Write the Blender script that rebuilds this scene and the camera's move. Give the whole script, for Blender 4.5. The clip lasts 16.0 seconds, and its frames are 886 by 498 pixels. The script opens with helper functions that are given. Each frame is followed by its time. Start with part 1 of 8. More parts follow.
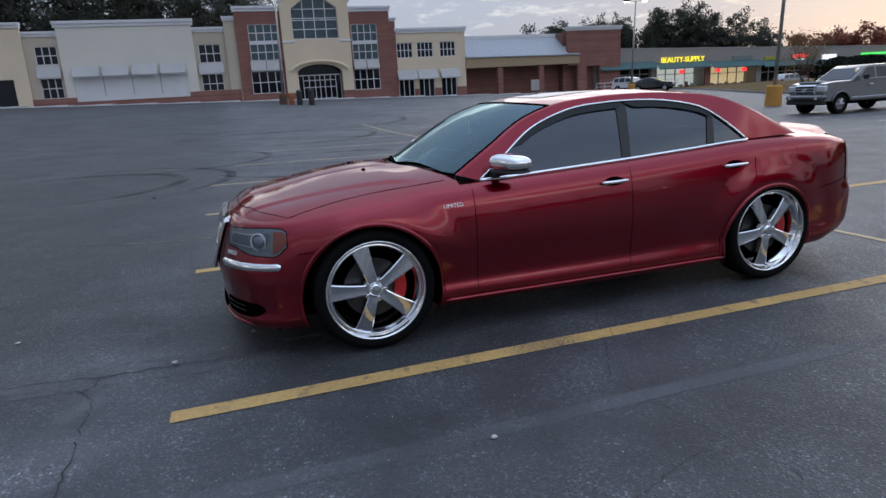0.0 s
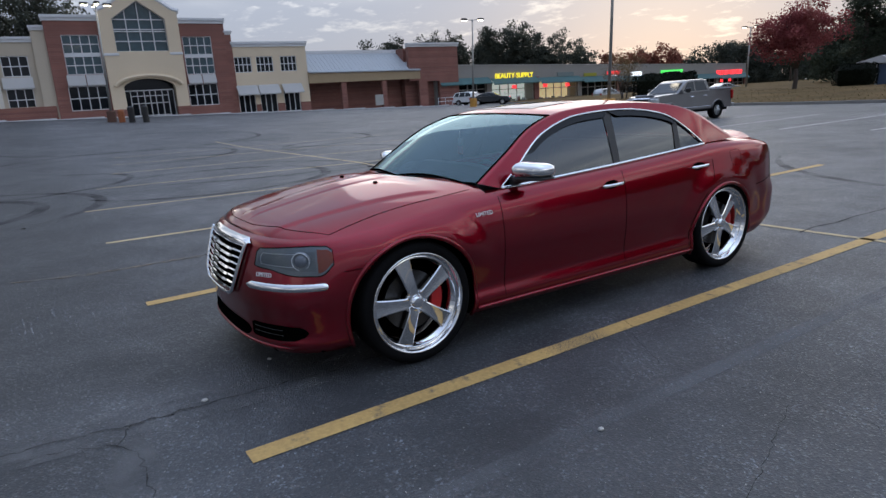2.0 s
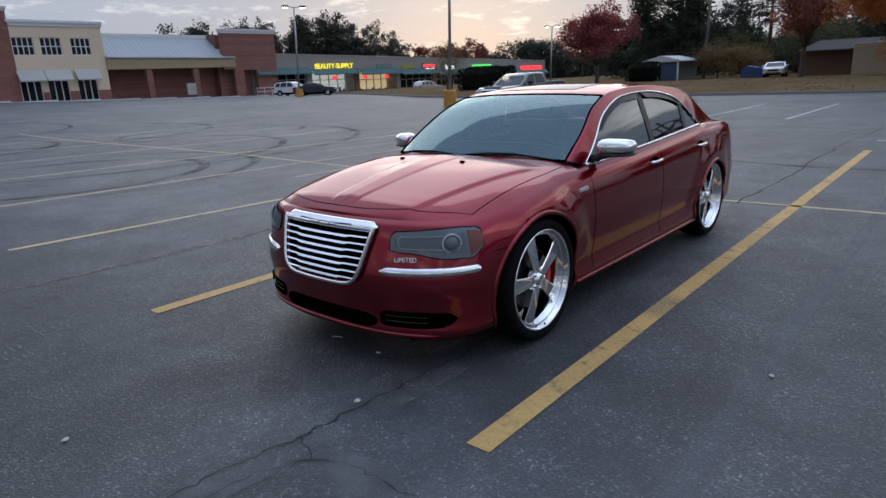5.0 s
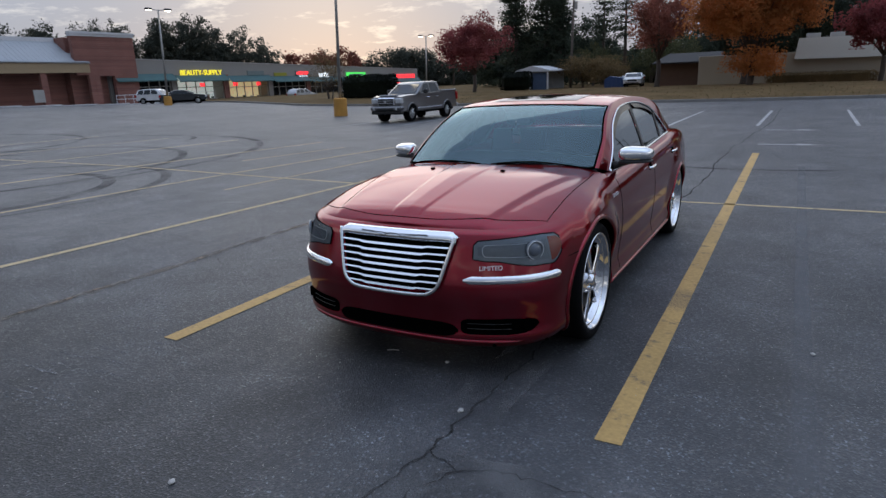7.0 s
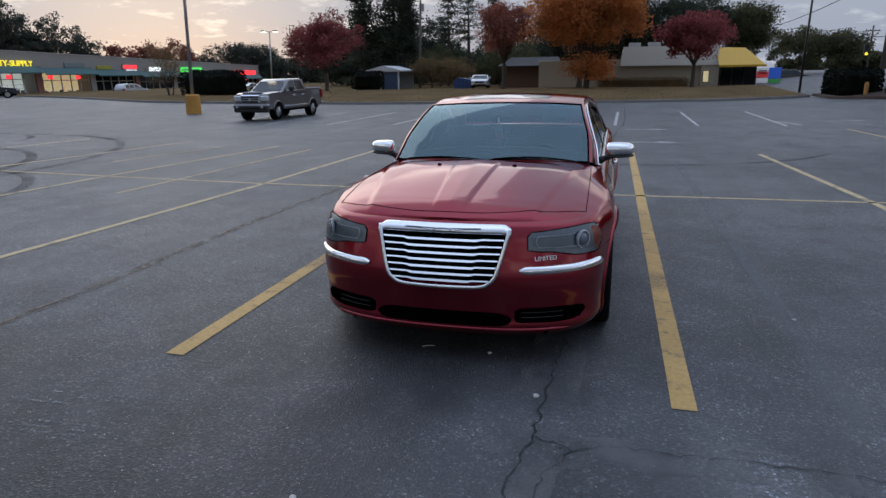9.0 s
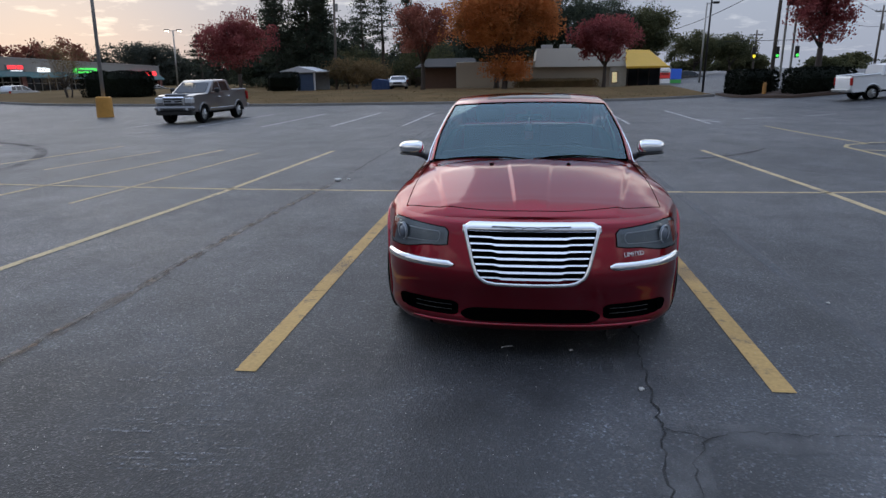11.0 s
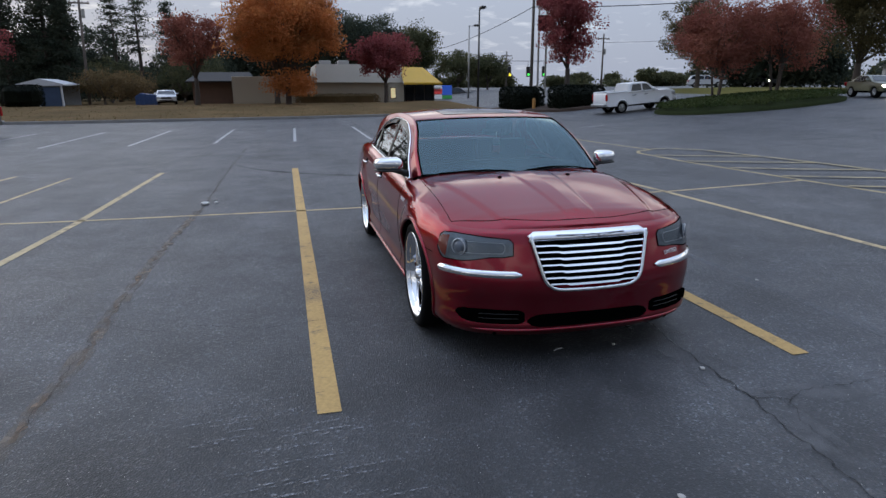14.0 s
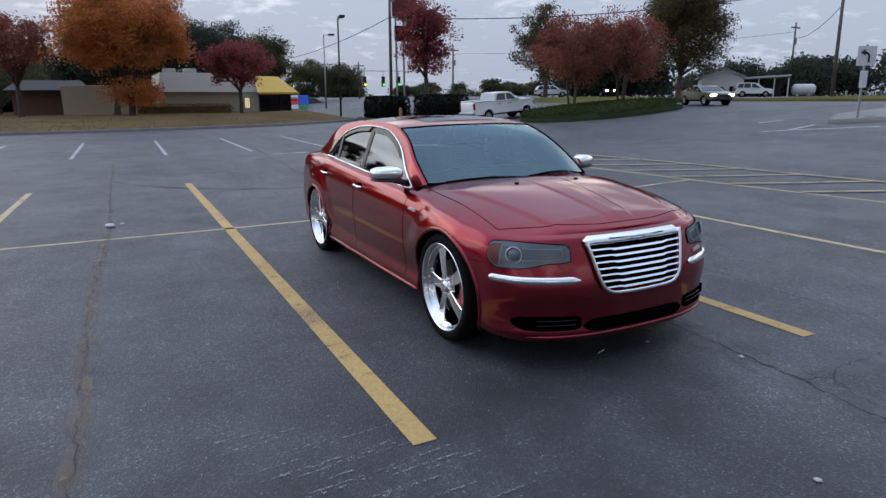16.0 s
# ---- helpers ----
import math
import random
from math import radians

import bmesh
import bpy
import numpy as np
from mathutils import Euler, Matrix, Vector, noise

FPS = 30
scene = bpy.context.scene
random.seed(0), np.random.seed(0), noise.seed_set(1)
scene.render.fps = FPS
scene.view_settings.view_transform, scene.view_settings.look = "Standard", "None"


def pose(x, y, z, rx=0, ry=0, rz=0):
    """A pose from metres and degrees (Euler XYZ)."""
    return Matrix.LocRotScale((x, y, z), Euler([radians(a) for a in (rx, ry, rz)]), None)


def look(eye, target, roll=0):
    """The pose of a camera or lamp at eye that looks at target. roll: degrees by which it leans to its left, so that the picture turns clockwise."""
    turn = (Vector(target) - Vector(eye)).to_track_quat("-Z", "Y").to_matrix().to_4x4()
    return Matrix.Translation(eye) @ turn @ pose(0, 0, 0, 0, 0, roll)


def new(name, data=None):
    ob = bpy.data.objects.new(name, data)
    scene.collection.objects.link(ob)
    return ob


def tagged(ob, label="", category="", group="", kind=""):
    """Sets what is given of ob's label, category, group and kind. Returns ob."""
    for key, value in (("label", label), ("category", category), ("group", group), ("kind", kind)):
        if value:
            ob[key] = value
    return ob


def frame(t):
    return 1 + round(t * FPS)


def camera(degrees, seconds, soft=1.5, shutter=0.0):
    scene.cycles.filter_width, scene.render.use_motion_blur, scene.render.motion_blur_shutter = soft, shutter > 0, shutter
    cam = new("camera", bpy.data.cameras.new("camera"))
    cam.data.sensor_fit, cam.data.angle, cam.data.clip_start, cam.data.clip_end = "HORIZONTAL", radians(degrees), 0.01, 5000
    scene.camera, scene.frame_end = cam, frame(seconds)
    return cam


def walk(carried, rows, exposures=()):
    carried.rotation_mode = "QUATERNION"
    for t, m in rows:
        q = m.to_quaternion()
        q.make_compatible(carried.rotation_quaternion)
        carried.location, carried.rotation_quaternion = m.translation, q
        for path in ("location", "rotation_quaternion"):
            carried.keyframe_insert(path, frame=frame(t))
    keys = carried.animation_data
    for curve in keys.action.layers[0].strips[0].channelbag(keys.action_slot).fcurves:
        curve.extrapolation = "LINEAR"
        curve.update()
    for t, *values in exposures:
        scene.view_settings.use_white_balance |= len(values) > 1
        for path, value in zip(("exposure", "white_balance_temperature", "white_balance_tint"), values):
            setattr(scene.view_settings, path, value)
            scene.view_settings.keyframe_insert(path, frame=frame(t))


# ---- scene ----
cam = camera(70.0, 16.0)
PATH = [
    (0, (6.28, 0.467, 1.529), (4.433, 1.059, 1.044), -3.3),
    (0.5, (6.223, 0.156, 1.552), (4.445, 0.933, 1.068), -2.9),
    (1, (6.118, -0.082, 1.557), (4.379, 0.787, 1.087), -3.2),
    (1.5, (5.933, -0.261, 1.575), (4.23, 0.679, 1.112), -4.0),
    (2, (5.806, -0.594, 1.573), (4.161, 0.441, 1.103), -3.6),
    (2.5, (5.66, -0.833, 1.571), (4.057, 0.262, 1.093), -3.2),
    (3, (5.414, -0.979, 1.57), (3.857, 0.182, 1.093), -3.5),
    (3.5, (5.228, -1.232, 1.569), (3.764, 0.034, 1.067), -3.2),
    (6, (4.133, -2.19, 1.605), (3.0, -0.623, 1.093), -2.5),
    (6.5, (3.926, -2.321, 1.633), (2.892, -0.687, 1.122), -2.3),
    (7, (3.701, -2.599, 1.647), (2.753, -0.915, 1.129), -2.3),
    (7.5, (3.453, -2.676, 1.622), (2.595, -0.945, 1.104), -1.8),
    (8, (3.221, -2.726, 1.642), (2.461, -0.952, 1.117), -2.0),
    (8.5, (2.935, -2.935, 1.655), (2.317, -1.109, 1.124), -1.5),
    (11, (1.649, -3.225, 1.666), (1.412, -1.312, 1.132), -1.0),
    (11.5, (1.407, -3.19, 1.682), (1.289, -1.267, 1.144), -1.0),
    (12, (1.08, -3.292, 1.711), (1.154, -1.362, 1.191), -0.3),
    (12.5, (0.825, -3.27, 1.695), (1.001, -1.343, 1.187), 0.1),
    (13, (0.556, -3.183, 1.687), (0.781, -1.261, 1.183), -0.8),
    (13.5, (0.211, -3.17, 1.677), (0.567, -1.268, 1.17), -0.5),
    (14, (-0.06, -3.123, 1.693), (0.397, -1.241, 1.194), -0.5),
    (14.5, (-0.286, -2.922, 1.682), (0.251, -1.059, 1.191), -1.7),
    (15, (-0.583, -2.806, 1.669), (0.096, -0.993, 1.165), -1.0),
    (15.5, (-0.9, -2.732, 1.706), (-0.103, -0.966, 1.208), -0.5),
    (16, (-1.129, -2.547, 1.671), (-0.244, -0.817, 1.197), -0.5),
]
EXPOSURES = [(0, 0.45), (1.5, 0.36), (2.5, 0.47), (3.5, 0.50), (6, 0.25), (7, 0.23), (8.5, 0.24), (11, 0.34), (12.5, 0.43), (14, 0.46), (15, 0.48), (15.5, 0.78), (16, 0.60)]
walk(cam, [(t, look(eye, target, roll)) for t, eye, target, roll in PATH], EXPOSURES)

# sky at dusk: broken clouds, warm towards the low sun behind the shops
SUN_AZ, SUN_EL = -38.0, 9.0
world = bpy.data.worlds.new("dusk")
scene.world = world
world.use_nodes = True
wn, wl = world.node_tree.nodes, world.node_tree.links
wn.clear()


def wnode(kind, **inputs):
    n = wn.new(kind)
    for k, v in inputs.items():
        n.inputs[k].default_value = v
    return n


def wmath(op, a, b=None, clamp=False):
    n = wn.new("ShaderNodeMath")
    n.operation, n.use_clamp = op, clamp
    for i, v in enumerate((a, b)):
        if v is None:
            continue
        if isinstance(v, (int, float)):
            n.inputs[i].default_value = v
        else:
            wl.new(v, n.inputs[i])
    return n.outputs[0]


def wmix(fac, a, b):
    n = wn.new("ShaderNodeMix")
    n.data_type = "RGBA"
    for i, v in ((0, fac), (6, a), (7, b)):
        if isinstance(v, (int, float)):
            n.inputs[i].default_value = v
        elif isinstance(v, tuple):
            n.inputs[i].default_value = (*v, 1)
        else:
            wl.new(v, n.inputs[i])
    return n.outputs[2]


sky = wn.new("ShaderNodeTexSky")
sky.sky_type, sky.sun_disc = "NISHITA", False
sky.sun_elevation, sky.sun_rotation = radians(SUN_EL), radians(SUN_AZ)
sky.air_density, sky.dust_density = 1.2, 1.5
tc = wn.new("ShaderNodeTexCoord")
sep = wn.new("ShaderNodeSeparateXYZ")
wl.new(tc.outputs["Generated"], sep.inputs[0])
zc = wmath("MAXIMUM", sep.outputs[2], 0.0)
den = wmath("ADD", zc, 0.16)
comb = wn.new("ShaderNodeCombineXYZ")
wl.new(wmath("DIVIDE", sep.outputs[0], den), comb.inputs[0])
wl.new(wmath("DIVIDE", sep.outputs[1], den), comb.inputs[1])
cl = wnode("ShaderNodeTexNoise", Scale=2.3, Detail=9.0, Roughness=0.60, Distortion=0.3)
wl.new(comb.outputs[0], cl.inputs["Vector"])
cl2 = wnode("ShaderNodeTexNoise", Scale=7.0, Detail=6.0, Roughness=0.6)
wl.new(comb.outputs[0], cl2.inputs["Vector"])
low = wmath("POWER", wmath("SUBTRACT", 1.0, zc), 9.0)
cover = wmath("MULTIPLY", wmath("SUBTRACT", wmath("ADD", wmath("ADD", cl.outputs[0], wmath("MULTIPLY", cl2.outputs[0], 0.60)), wmath("MULTIPLY", low, 0.07)), 0.62), 6.5, True)
sunv = (math.sin(radians(SUN_AZ)) * math.cos(radians(6)), math.cos(radians(SUN_AZ)) * math.cos(radians(6)), math.sin(radians(6)))
dotn = wn.new("ShaderNodeVectorMath")
dotn.operation = "DOT_PRODUCT"
wl.new(tc.outputs["Generated"], dotn.inputs[0])
dotn.inputs[1].default_value = sunv
glow = wmath("POWER", wmath("MAXIMUM", dotn.outputs["Value"], 0.0), 3.0)
warm = wmath("MULTIPLY", glow, wmath("ADD", wmath("MULTIPLY", low, 0.55), 0.22), True)
gap_col = wmix(warm, (0.425, 0.468, 0.565), (0.80, 0.755, 0.68))
cloud_col = wmix(warm, (0.300, 0.340, 0.435), (0.322, 0.350, 0.428))
# part of the way up the breaks between the clouds are bright and warm; overhead lies a smooth blue-grey sheet


def wband(lo, hi):
    m = wn.new("ShaderNodeMapRange")
    m.interpolation_type = "SMOOTHSTEP"
    m.inputs["From Min"].default_value, m.inputs["From Max"].default_value = lo, hi
    wl.new(zc, m.inputs["Value"])
    return m.outputs[0]


cl3 = wnode("ShaderNodeTexNoise", Scale=1.25, Detail=5.0, Roughness=0.55, Distortion=0.6)
wl.new(comb.outputs[0], cl3.inputs["Vector"])
soft_cover = wmath("MULTIPLY", wmath("SUBTRACT", cl3.outputs[0], 0.34), 5.0, True)
cov_mix = wn.new("ShaderNodeMix")
wl.new(wband(0.12, 0.21), cov_mix.inputs[0])
wl.new(cover, cov_mix.inputs[2])
wl.new(soft_cover, cov_mix.inputs[3])
cover = cov_mix.outputs[0]
gap_col = wmix(wband(0.31, 0.49), wmix(wband(0.12, 0.21), gap_col, (1.42, 1.38, 1.32)), (0.305, 0.374, 0.508))
cloud_col = wmix(wband(0.31, 0.49), wmix(wband(0.12, 0.21), cloud_col, (0.275, 0.315, 0.395)), (0.254, 0.311, 0.436))
clouds_low = wmix(cover, gap_col, cloud_col)
# an overcast sky is brighter overhead than at the horizon
lift_up = wn.new("ShaderNodeVectorMath")
lift_up.operation = "SCALE"
wl.new(clouds_low, lift_up.inputs[0])
wl.new(wmath("ADD", wmath("MULTIPLY", wmath("POWER", zc, 1.3), 1.95), 0.95), lift_up.inputs[3])
clouds = lift_up.outputs[0]
sky_dim = wn.new("ShaderNodeVectorMath")
sky_dim.operation = "SCALE"
wl.new(sky.outputs[0], sky_dim.inputs[0])
sky_dim.inputs[3].default_value = 0.10
total = wmix(0.94, sky_dim.outputs[0], clouds)
# darker towards the side away from the sunset
away = wn.new("ShaderNodeMapRange")
away.interpolation_type = "SMOOTHSTEP"
away.inputs["From Min"].default_value, away.inputs["From Max"].default_value, away.inputs["To Min"].default_value = -0.75, 0.05, 0.52
wl.new(sep.outputs[1], away.inputs["Value"])
fade = wn.new("ShaderNodeVectorMath")
fade.operation = "SCALE"
wl.new(total, fade.inputs[0])
wl.new(away.outputs[0], fade.inputs[3])
total = fade.outputs[0]
bg = wnode("ShaderNodeBackground", Strength=1.0)
wl.new(total, bg.inputs["Color"])
wl.new(bg.outputs[0], wn.new("ShaderNodeOutputWorld").inputs[0])

sun_data = bpy.data.lights.new("sun", "SUN")
sun_data.energy, sun_data.angle, sun_data.color = 0.62, radians(60), (0.99, 0.98, 0.97)
sun = new("sun", sun_data)
sun.matrix_world = look((0, 0, 30), (30 * -math.sin(radians(SUN_AZ)), 30 * -math.cos(radians(SUN_AZ)), 30 - 30 * math.tan(radians(SUN_EL + 8))))

# ---- materials ----
def mat(name, col, rough=0.6, metal=0.0, var=0.15, scale=3.0, fine=40.0, bump=0.0, coat=0.0, col2=None, spec=0.5, rand=0.0, emit=0.0, streak=None, bdist=0.01):
    m = bpy.data.materials.new(name)
    m.use_nodes = True
    nt = m.node_tree
    n, l = nt.nodes, nt.links
    b = n["Principled BSDF"]
    b.inputs["Roughness"].default_value, b.inputs["Metallic"].default_value = rough, metal
    b.inputs["Coat Weight"].default_value, b.inputs["Specular IOR Level"].default_value = coat, spec
    b.inputs["Coat Roughness"].default_value = 0.03
    tex = n.new("ShaderNodeTexCoord")
    n1, n2 = n.new("ShaderNodeTexNoise"), n.new("ShaderNodeTexNoise")
    n1.inputs["Scale"].default_value, n2.inputs["Scale"].default_value = scale, fine
    n1.inputs["Detail"].default_value, n2.inputs["Detail"].default_value = 4, 3
    src = tex.outputs["Object"]
    if streak:
        mp = n.new("ShaderNodeMapping")
        mp.inputs["Scale"].default_value = streak
        l.new(src, mp.inputs[0])
        src = mp.outputs[0]
    l.new(src, n1.inputs["Vector"])
    l.new(src, n2.inputs["Vector"])
    add = n.new("ShaderNodeMath")
    add.operation = "ADD"
    l.new(n1.outputs[0], add.inputs[0])
    l.new(n2.outputs[0], add.inputs[1])
    half = n.new("ShaderNodeMapRange")
    half.inputs["From Min"].default_value, half.inputs["From Max"].default_value = 0.65, 1.35
    l.new(add.outputs[0], half.inputs["Value"])
    mix = n.new("ShaderNodeMix")
    mix.data_type = "RGBA"
    lo = tuple(max(c * (1 - var), 0) for c in col)
    hi = tuple(col2) if col2 else tuple(c * (1 + var) for c in col)
    mix.inputs[6].default_value, mix.inputs[7].default_value = (*lo, 1), (*hi, 1)
    l.new(half.outputs[0], mix.inputs[0])
    out = mix.outputs[2]
    if rand:
        oi, mr = n.new("ShaderNodeObjectInfo"), n.new("ShaderNodeMapRange")
        mr.inputs["To Min"].default_value, mr.inputs["To Max"].default_value = 1 - rand, 1 + rand
        l.new(oi.outputs["Random"], mr.inputs["Value"])
        sc = n.new("ShaderNodeVectorMath")
        sc.operation = "SCALE"
        l.new(out, sc.inputs[0])
        l.new(mr.outputs[0], sc.inputs[3])
        out = sc.outputs[0]
    l.new(out, b.inputs["Base Color"])
    if bump:
        bp = n.new("ShaderNodeBump")
        bp.inputs["Strength"].default_value, bp.inputs["Distance"].default_value = bump, bdist
        l.new(n2.outputs[0], bp.inputs["Height"])
        l.new(bp.outputs[0], b.inputs["Normal"])
    if emit:
        b.inputs["Emission Color"].default_value, b.inputs["Emission Strength"].default_value = (*col, 1), emit
    return m


def nodes_of(m):
    return m.node_tree.nodes, m.node_tree.links, m.node_tree.nodes["Principled BSDF"]


def glass(name, tint, through_amount, rough=0.02, refl=(1.0, 1.0, 1.0), ior=1.7):
    """Tinted sheet glass: mirror gloss by Fresnel over a dark clear pane."""
    m = bpy.data.materials.new(name)
    m.use_nodes = True
    n, l = m.node_tree.nodes, m.node_tree.links
    n.clear()
    out, tr, gl, df, mx, mx2, fr = (n.new("ShaderNode" + k) for k in ("OutputMaterial", "BsdfTransparent", "BsdfGlossy", "BsdfDiffuse", "MixShader", "MixShader", "Fresnel"))
    tr.inputs[0].default_value = (*[c * through_amount for c in tint], 1)
    df.inputs[0].default_value = (*[c * 0.02 for c in tint], 1)
    gl.inputs["Roughness"].default_value = rough
    gl.inputs[0].default_value = (*refl, 1)
    fr.inputs[0].default_value = ior
    mx2.inputs[0].default_value = 0.15
    l.new(tr.outputs[0], mx2.inputs[1])
    l.new(df.outputs[0], mx2.inputs[2])
    l.new(fr.outputs[0], mx.inputs[0])
    l.new(mx2.outputs[0], mx.inputs[1])
    l.new(gl.outputs[0], mx.inputs[2])
    l.new(mx.outputs[0], out.inputs[0])
    return m


# ---- building blocks ----
class Shape:
    """Collects faces of one mesh."""

    def __init__(self):
        self.v, self.f, self.fm, self.cur = [], [], [], 0

    def add(self, verts, faces):
        k = len(self.v)
        self.v += [tuple(p) for p in verts]
        self.f += [tuple(i + k for i in f) for f in faces]
        self.fm += [self.cur] * len(faces)
        return self

    def box(self, x0, x1, y0, y1, z0, z1, b=0.0):
        x0, x1, y0, y1, z0, z1 = min(x0, x1), max(x0, x1), min(y0, y1), max(y0, y1), min(z0, z1), max(z0, z1)
        if not b:
            v = [(x, y, z) for z in (z0, z1) for y in (y0, y1) for x in (x0, x1)]
            return self.add(v, [(0, 2, 3, 1), (4, 5, 7, 6), (0, 1, 5, 4), (2, 6, 7, 3), (0, 4, 6, 2), (1, 3, 7, 5)])
        b = min(b, (x1 - x0) / 2.01, (y1 - y0) / 2.01, (z1 - z0) / 2.01)
        bm = bmesh.new()
        for x in (x0, x1):
            for y in (y0, y1):
                for z in (z0, z1):
                    ix, iy, iz = (b if x == x0 else -b), (b if y == y0 else -b), (b if z == z0 else -b)
                    for p in ((x, y + iy, z + iz), (x + ix, y, z + iz), (x + ix, y + iy, z)):
                        bm.verts.new(p)
        bmesh.ops.convex_hull(bm, input=bm.verts)
        bmesh.ops.dissolve_limit(bm, angle_limit=0.02, verts=bm.verts, edges=bm.edges)
        bm.verts.index_update()
        self.add([v.co[:] for v in bm.verts], [[v.index for v in f.verts] for f in bm.faces])
        bm.free()
        return self

    def grid(self, P, flip=False, closed=False):
        """P: array (n, m, 3)."""
        n, m = P.shape[:2]
        F = []
        for i in range(n - 1 + (1 if closed else 0)):
            for j in range(m - 1):
                i2 = (i + 1) % n
                q = (i * m + j, i2 * m + j, i2 * m + j + 1, i * m + j + 1)
                F.append(q[::-1] if flip else q)
        return self.add(P.reshape(-1, 3).tolist(), F)

    def tube(self, pts, r, n=8, caps=True, flat=1.0):
        pts = [Vector(p) for p in pts]
        rs = r if isinstance(r, (list, tuple)) else [r] * len(pts)
        rings, up = [], None
        for i, p in enumerate(pts):
            d = (pts[min(i + 1, len(pts) - 1)] - pts[max(i - 1, 0)]).normalized()
            if up is None:
                up = Vector((0, 0, 1)) if abs(d.z) < 0.9 else Vector((1, 0, 0))
            side = d.cross(up).normalized()
            up = side.cross(d).normalized()
            rings.append([p + (side * math.cos(2 * math.pi * k / n) + up * math.sin(2 * math.pi * k / n) * flat) * rs[i] for k in range(n)])
        k0 = len(self.v)
        v = [q[:] for ring in rings for q in ring]
        f = [(i * n + k, i * n + (k + 1) % n, (i + 1) * n + (k + 1) % n, (i + 1) * n + k) for i in range(len(pts) - 1) for k in range(n)]
        if caps:
            f += [tuple(range(n))[::-1], tuple(range((len(pts) - 1) * n, len(pts) * n))]
        return self.add(v, f)

    def lathe(self, prof, n=48, axis="x", centre=(0, 0, 0)):
        """prof: (along, radius) pairs turned round an axis."""
        P = np.zeros((n, len(prof), 3))
        for i in range(n):
            a = 2 * math.pi * i / n
            for j, (h, r) in enumerate(prof):
                c, s = r * math.cos(a), r * math.sin(a)
                P[i, j] = {"x": (h, c, s), "y": (c, h, s), "z": (c, s, h)}[axis]
        return self.grid(P + np.array(centre), closed=True)

    def prism(self, poly, lo, hi, axis="x"):
        """poly: outline in the two other axes, in order, pushed from lo to hi."""
        n = len(poly)
        put = {"x": lambda h, a, b: (h, a, b), "y": lambda h, a, b: (a, h, b), "z": lambda h, a, b: (a, b, h)}[axis]
        v = [put(lo, *p) for p in poly] + [put(hi, *p) for p in poly]
        return self.add(v, [tuple(range(n))[::-1], tuple(range(n, 2 * n))] + [(i, (i + 1) % n, n + (i + 1) % n, n + i) for i in range(n)])

    def mesh(self, name, mats, smooth=False, angle=None):
        me = bpy.data.meshes.new(name)
        me.from_pydata(self.v, [], self.f)
        mats = mats if isinstance(mats, (list, tuple)) else [mats]
        for m in mats:
            me.materials.append(m)
        if len(mats) > 1:
            me.polygons.foreach_set("material_index", self.fm)
        bm = bmesh.new()
        bm.from_mesh(me)
        bmesh.ops.remove_doubles(bm, verts=bm.verts, dist=1e-5)
        if smooth or angle:
            bmesh.ops.recalc_face_normals(bm, faces=bm.faces)
            for f in bm.faces:
                f.smooth = True
            if angle:
                for e in bm.edges:
                    if len(e.link_faces) == 2 and e.calc_face_angle(0) > radians(angle):
                        e.smooth = False
        bm.to_mesh(me)
        bm.free()
        me.update()
        return me


def part(name, shape, material, parent=None, label="", smooth=False, angle=None):
    ob = new(name, shape.mesh(name, material, smooth, angle))
    if parent is not None:
        ob.parent = parent
    if label:
        ob["label"] = label
    return ob


def thing(name, label, category, m=None, group="", kind=""):
    ob = tagged(new(name), label, category, group, kind)
    ob.empty_display_size = 0.2
    if m is not None:
        ob.matrix_world = m
    return ob


def single(name, shape, material, label, category, m=None, group="", kind="", smooth=False, angle=None):
    ob = tagged(part(name, shape, material, None, "", smooth, angle), label, category, group, kind)
    if m is not None:
        ob.matrix_world = m
    return ob


def spline(ts, pts):
    ts, pts = np.array(ts, float), np.array(pts, float)
    tang = np.gradient(pts, ts, axis=0)

    def at(t):
        t = np.clip(np.asarray(t, float), ts[0], ts[-1])
        i = np.clip(np.searchsorted(ts, t, side="right") - 1, 0, len(ts) - 2)
        h = ts[i + 1] - ts[i]
        u = (t - ts[i]) / h
        if pts.ndim > 1:
            u, h = u[..., None], h[..., None]
        return (2 * u**3 - 3 * u**2 + 1) * pts[i] + (u**3 - 2 * u**2 + u) * h * tang[i] + (3 * u**2 - 2 * u**3) * pts[i + 1] + (u**3 - u**2) * h * tang[i + 1]

    return at


def smooth01(x):
    x = np.clip(x, 0, 1)
    return x * x * (3 - 2 * x)


def base_z(y):
    """The height of the lot along the shop fronts, which falls from one end to the other."""
    return np.where(np.asarray(y) < 75, 1.65 - 0.030 * np.asarray(y), -0.60 - 0.020 * (np.asarray(y) - 75))


def ground_z(x, y):
    k = smooth01((-np.asarray(x, float) - 18) / 50)
    return k * base_z(np.clip(y, -60, 130)) + 1.1 * smooth01((np.asarray(x, float) - 10) / 20)

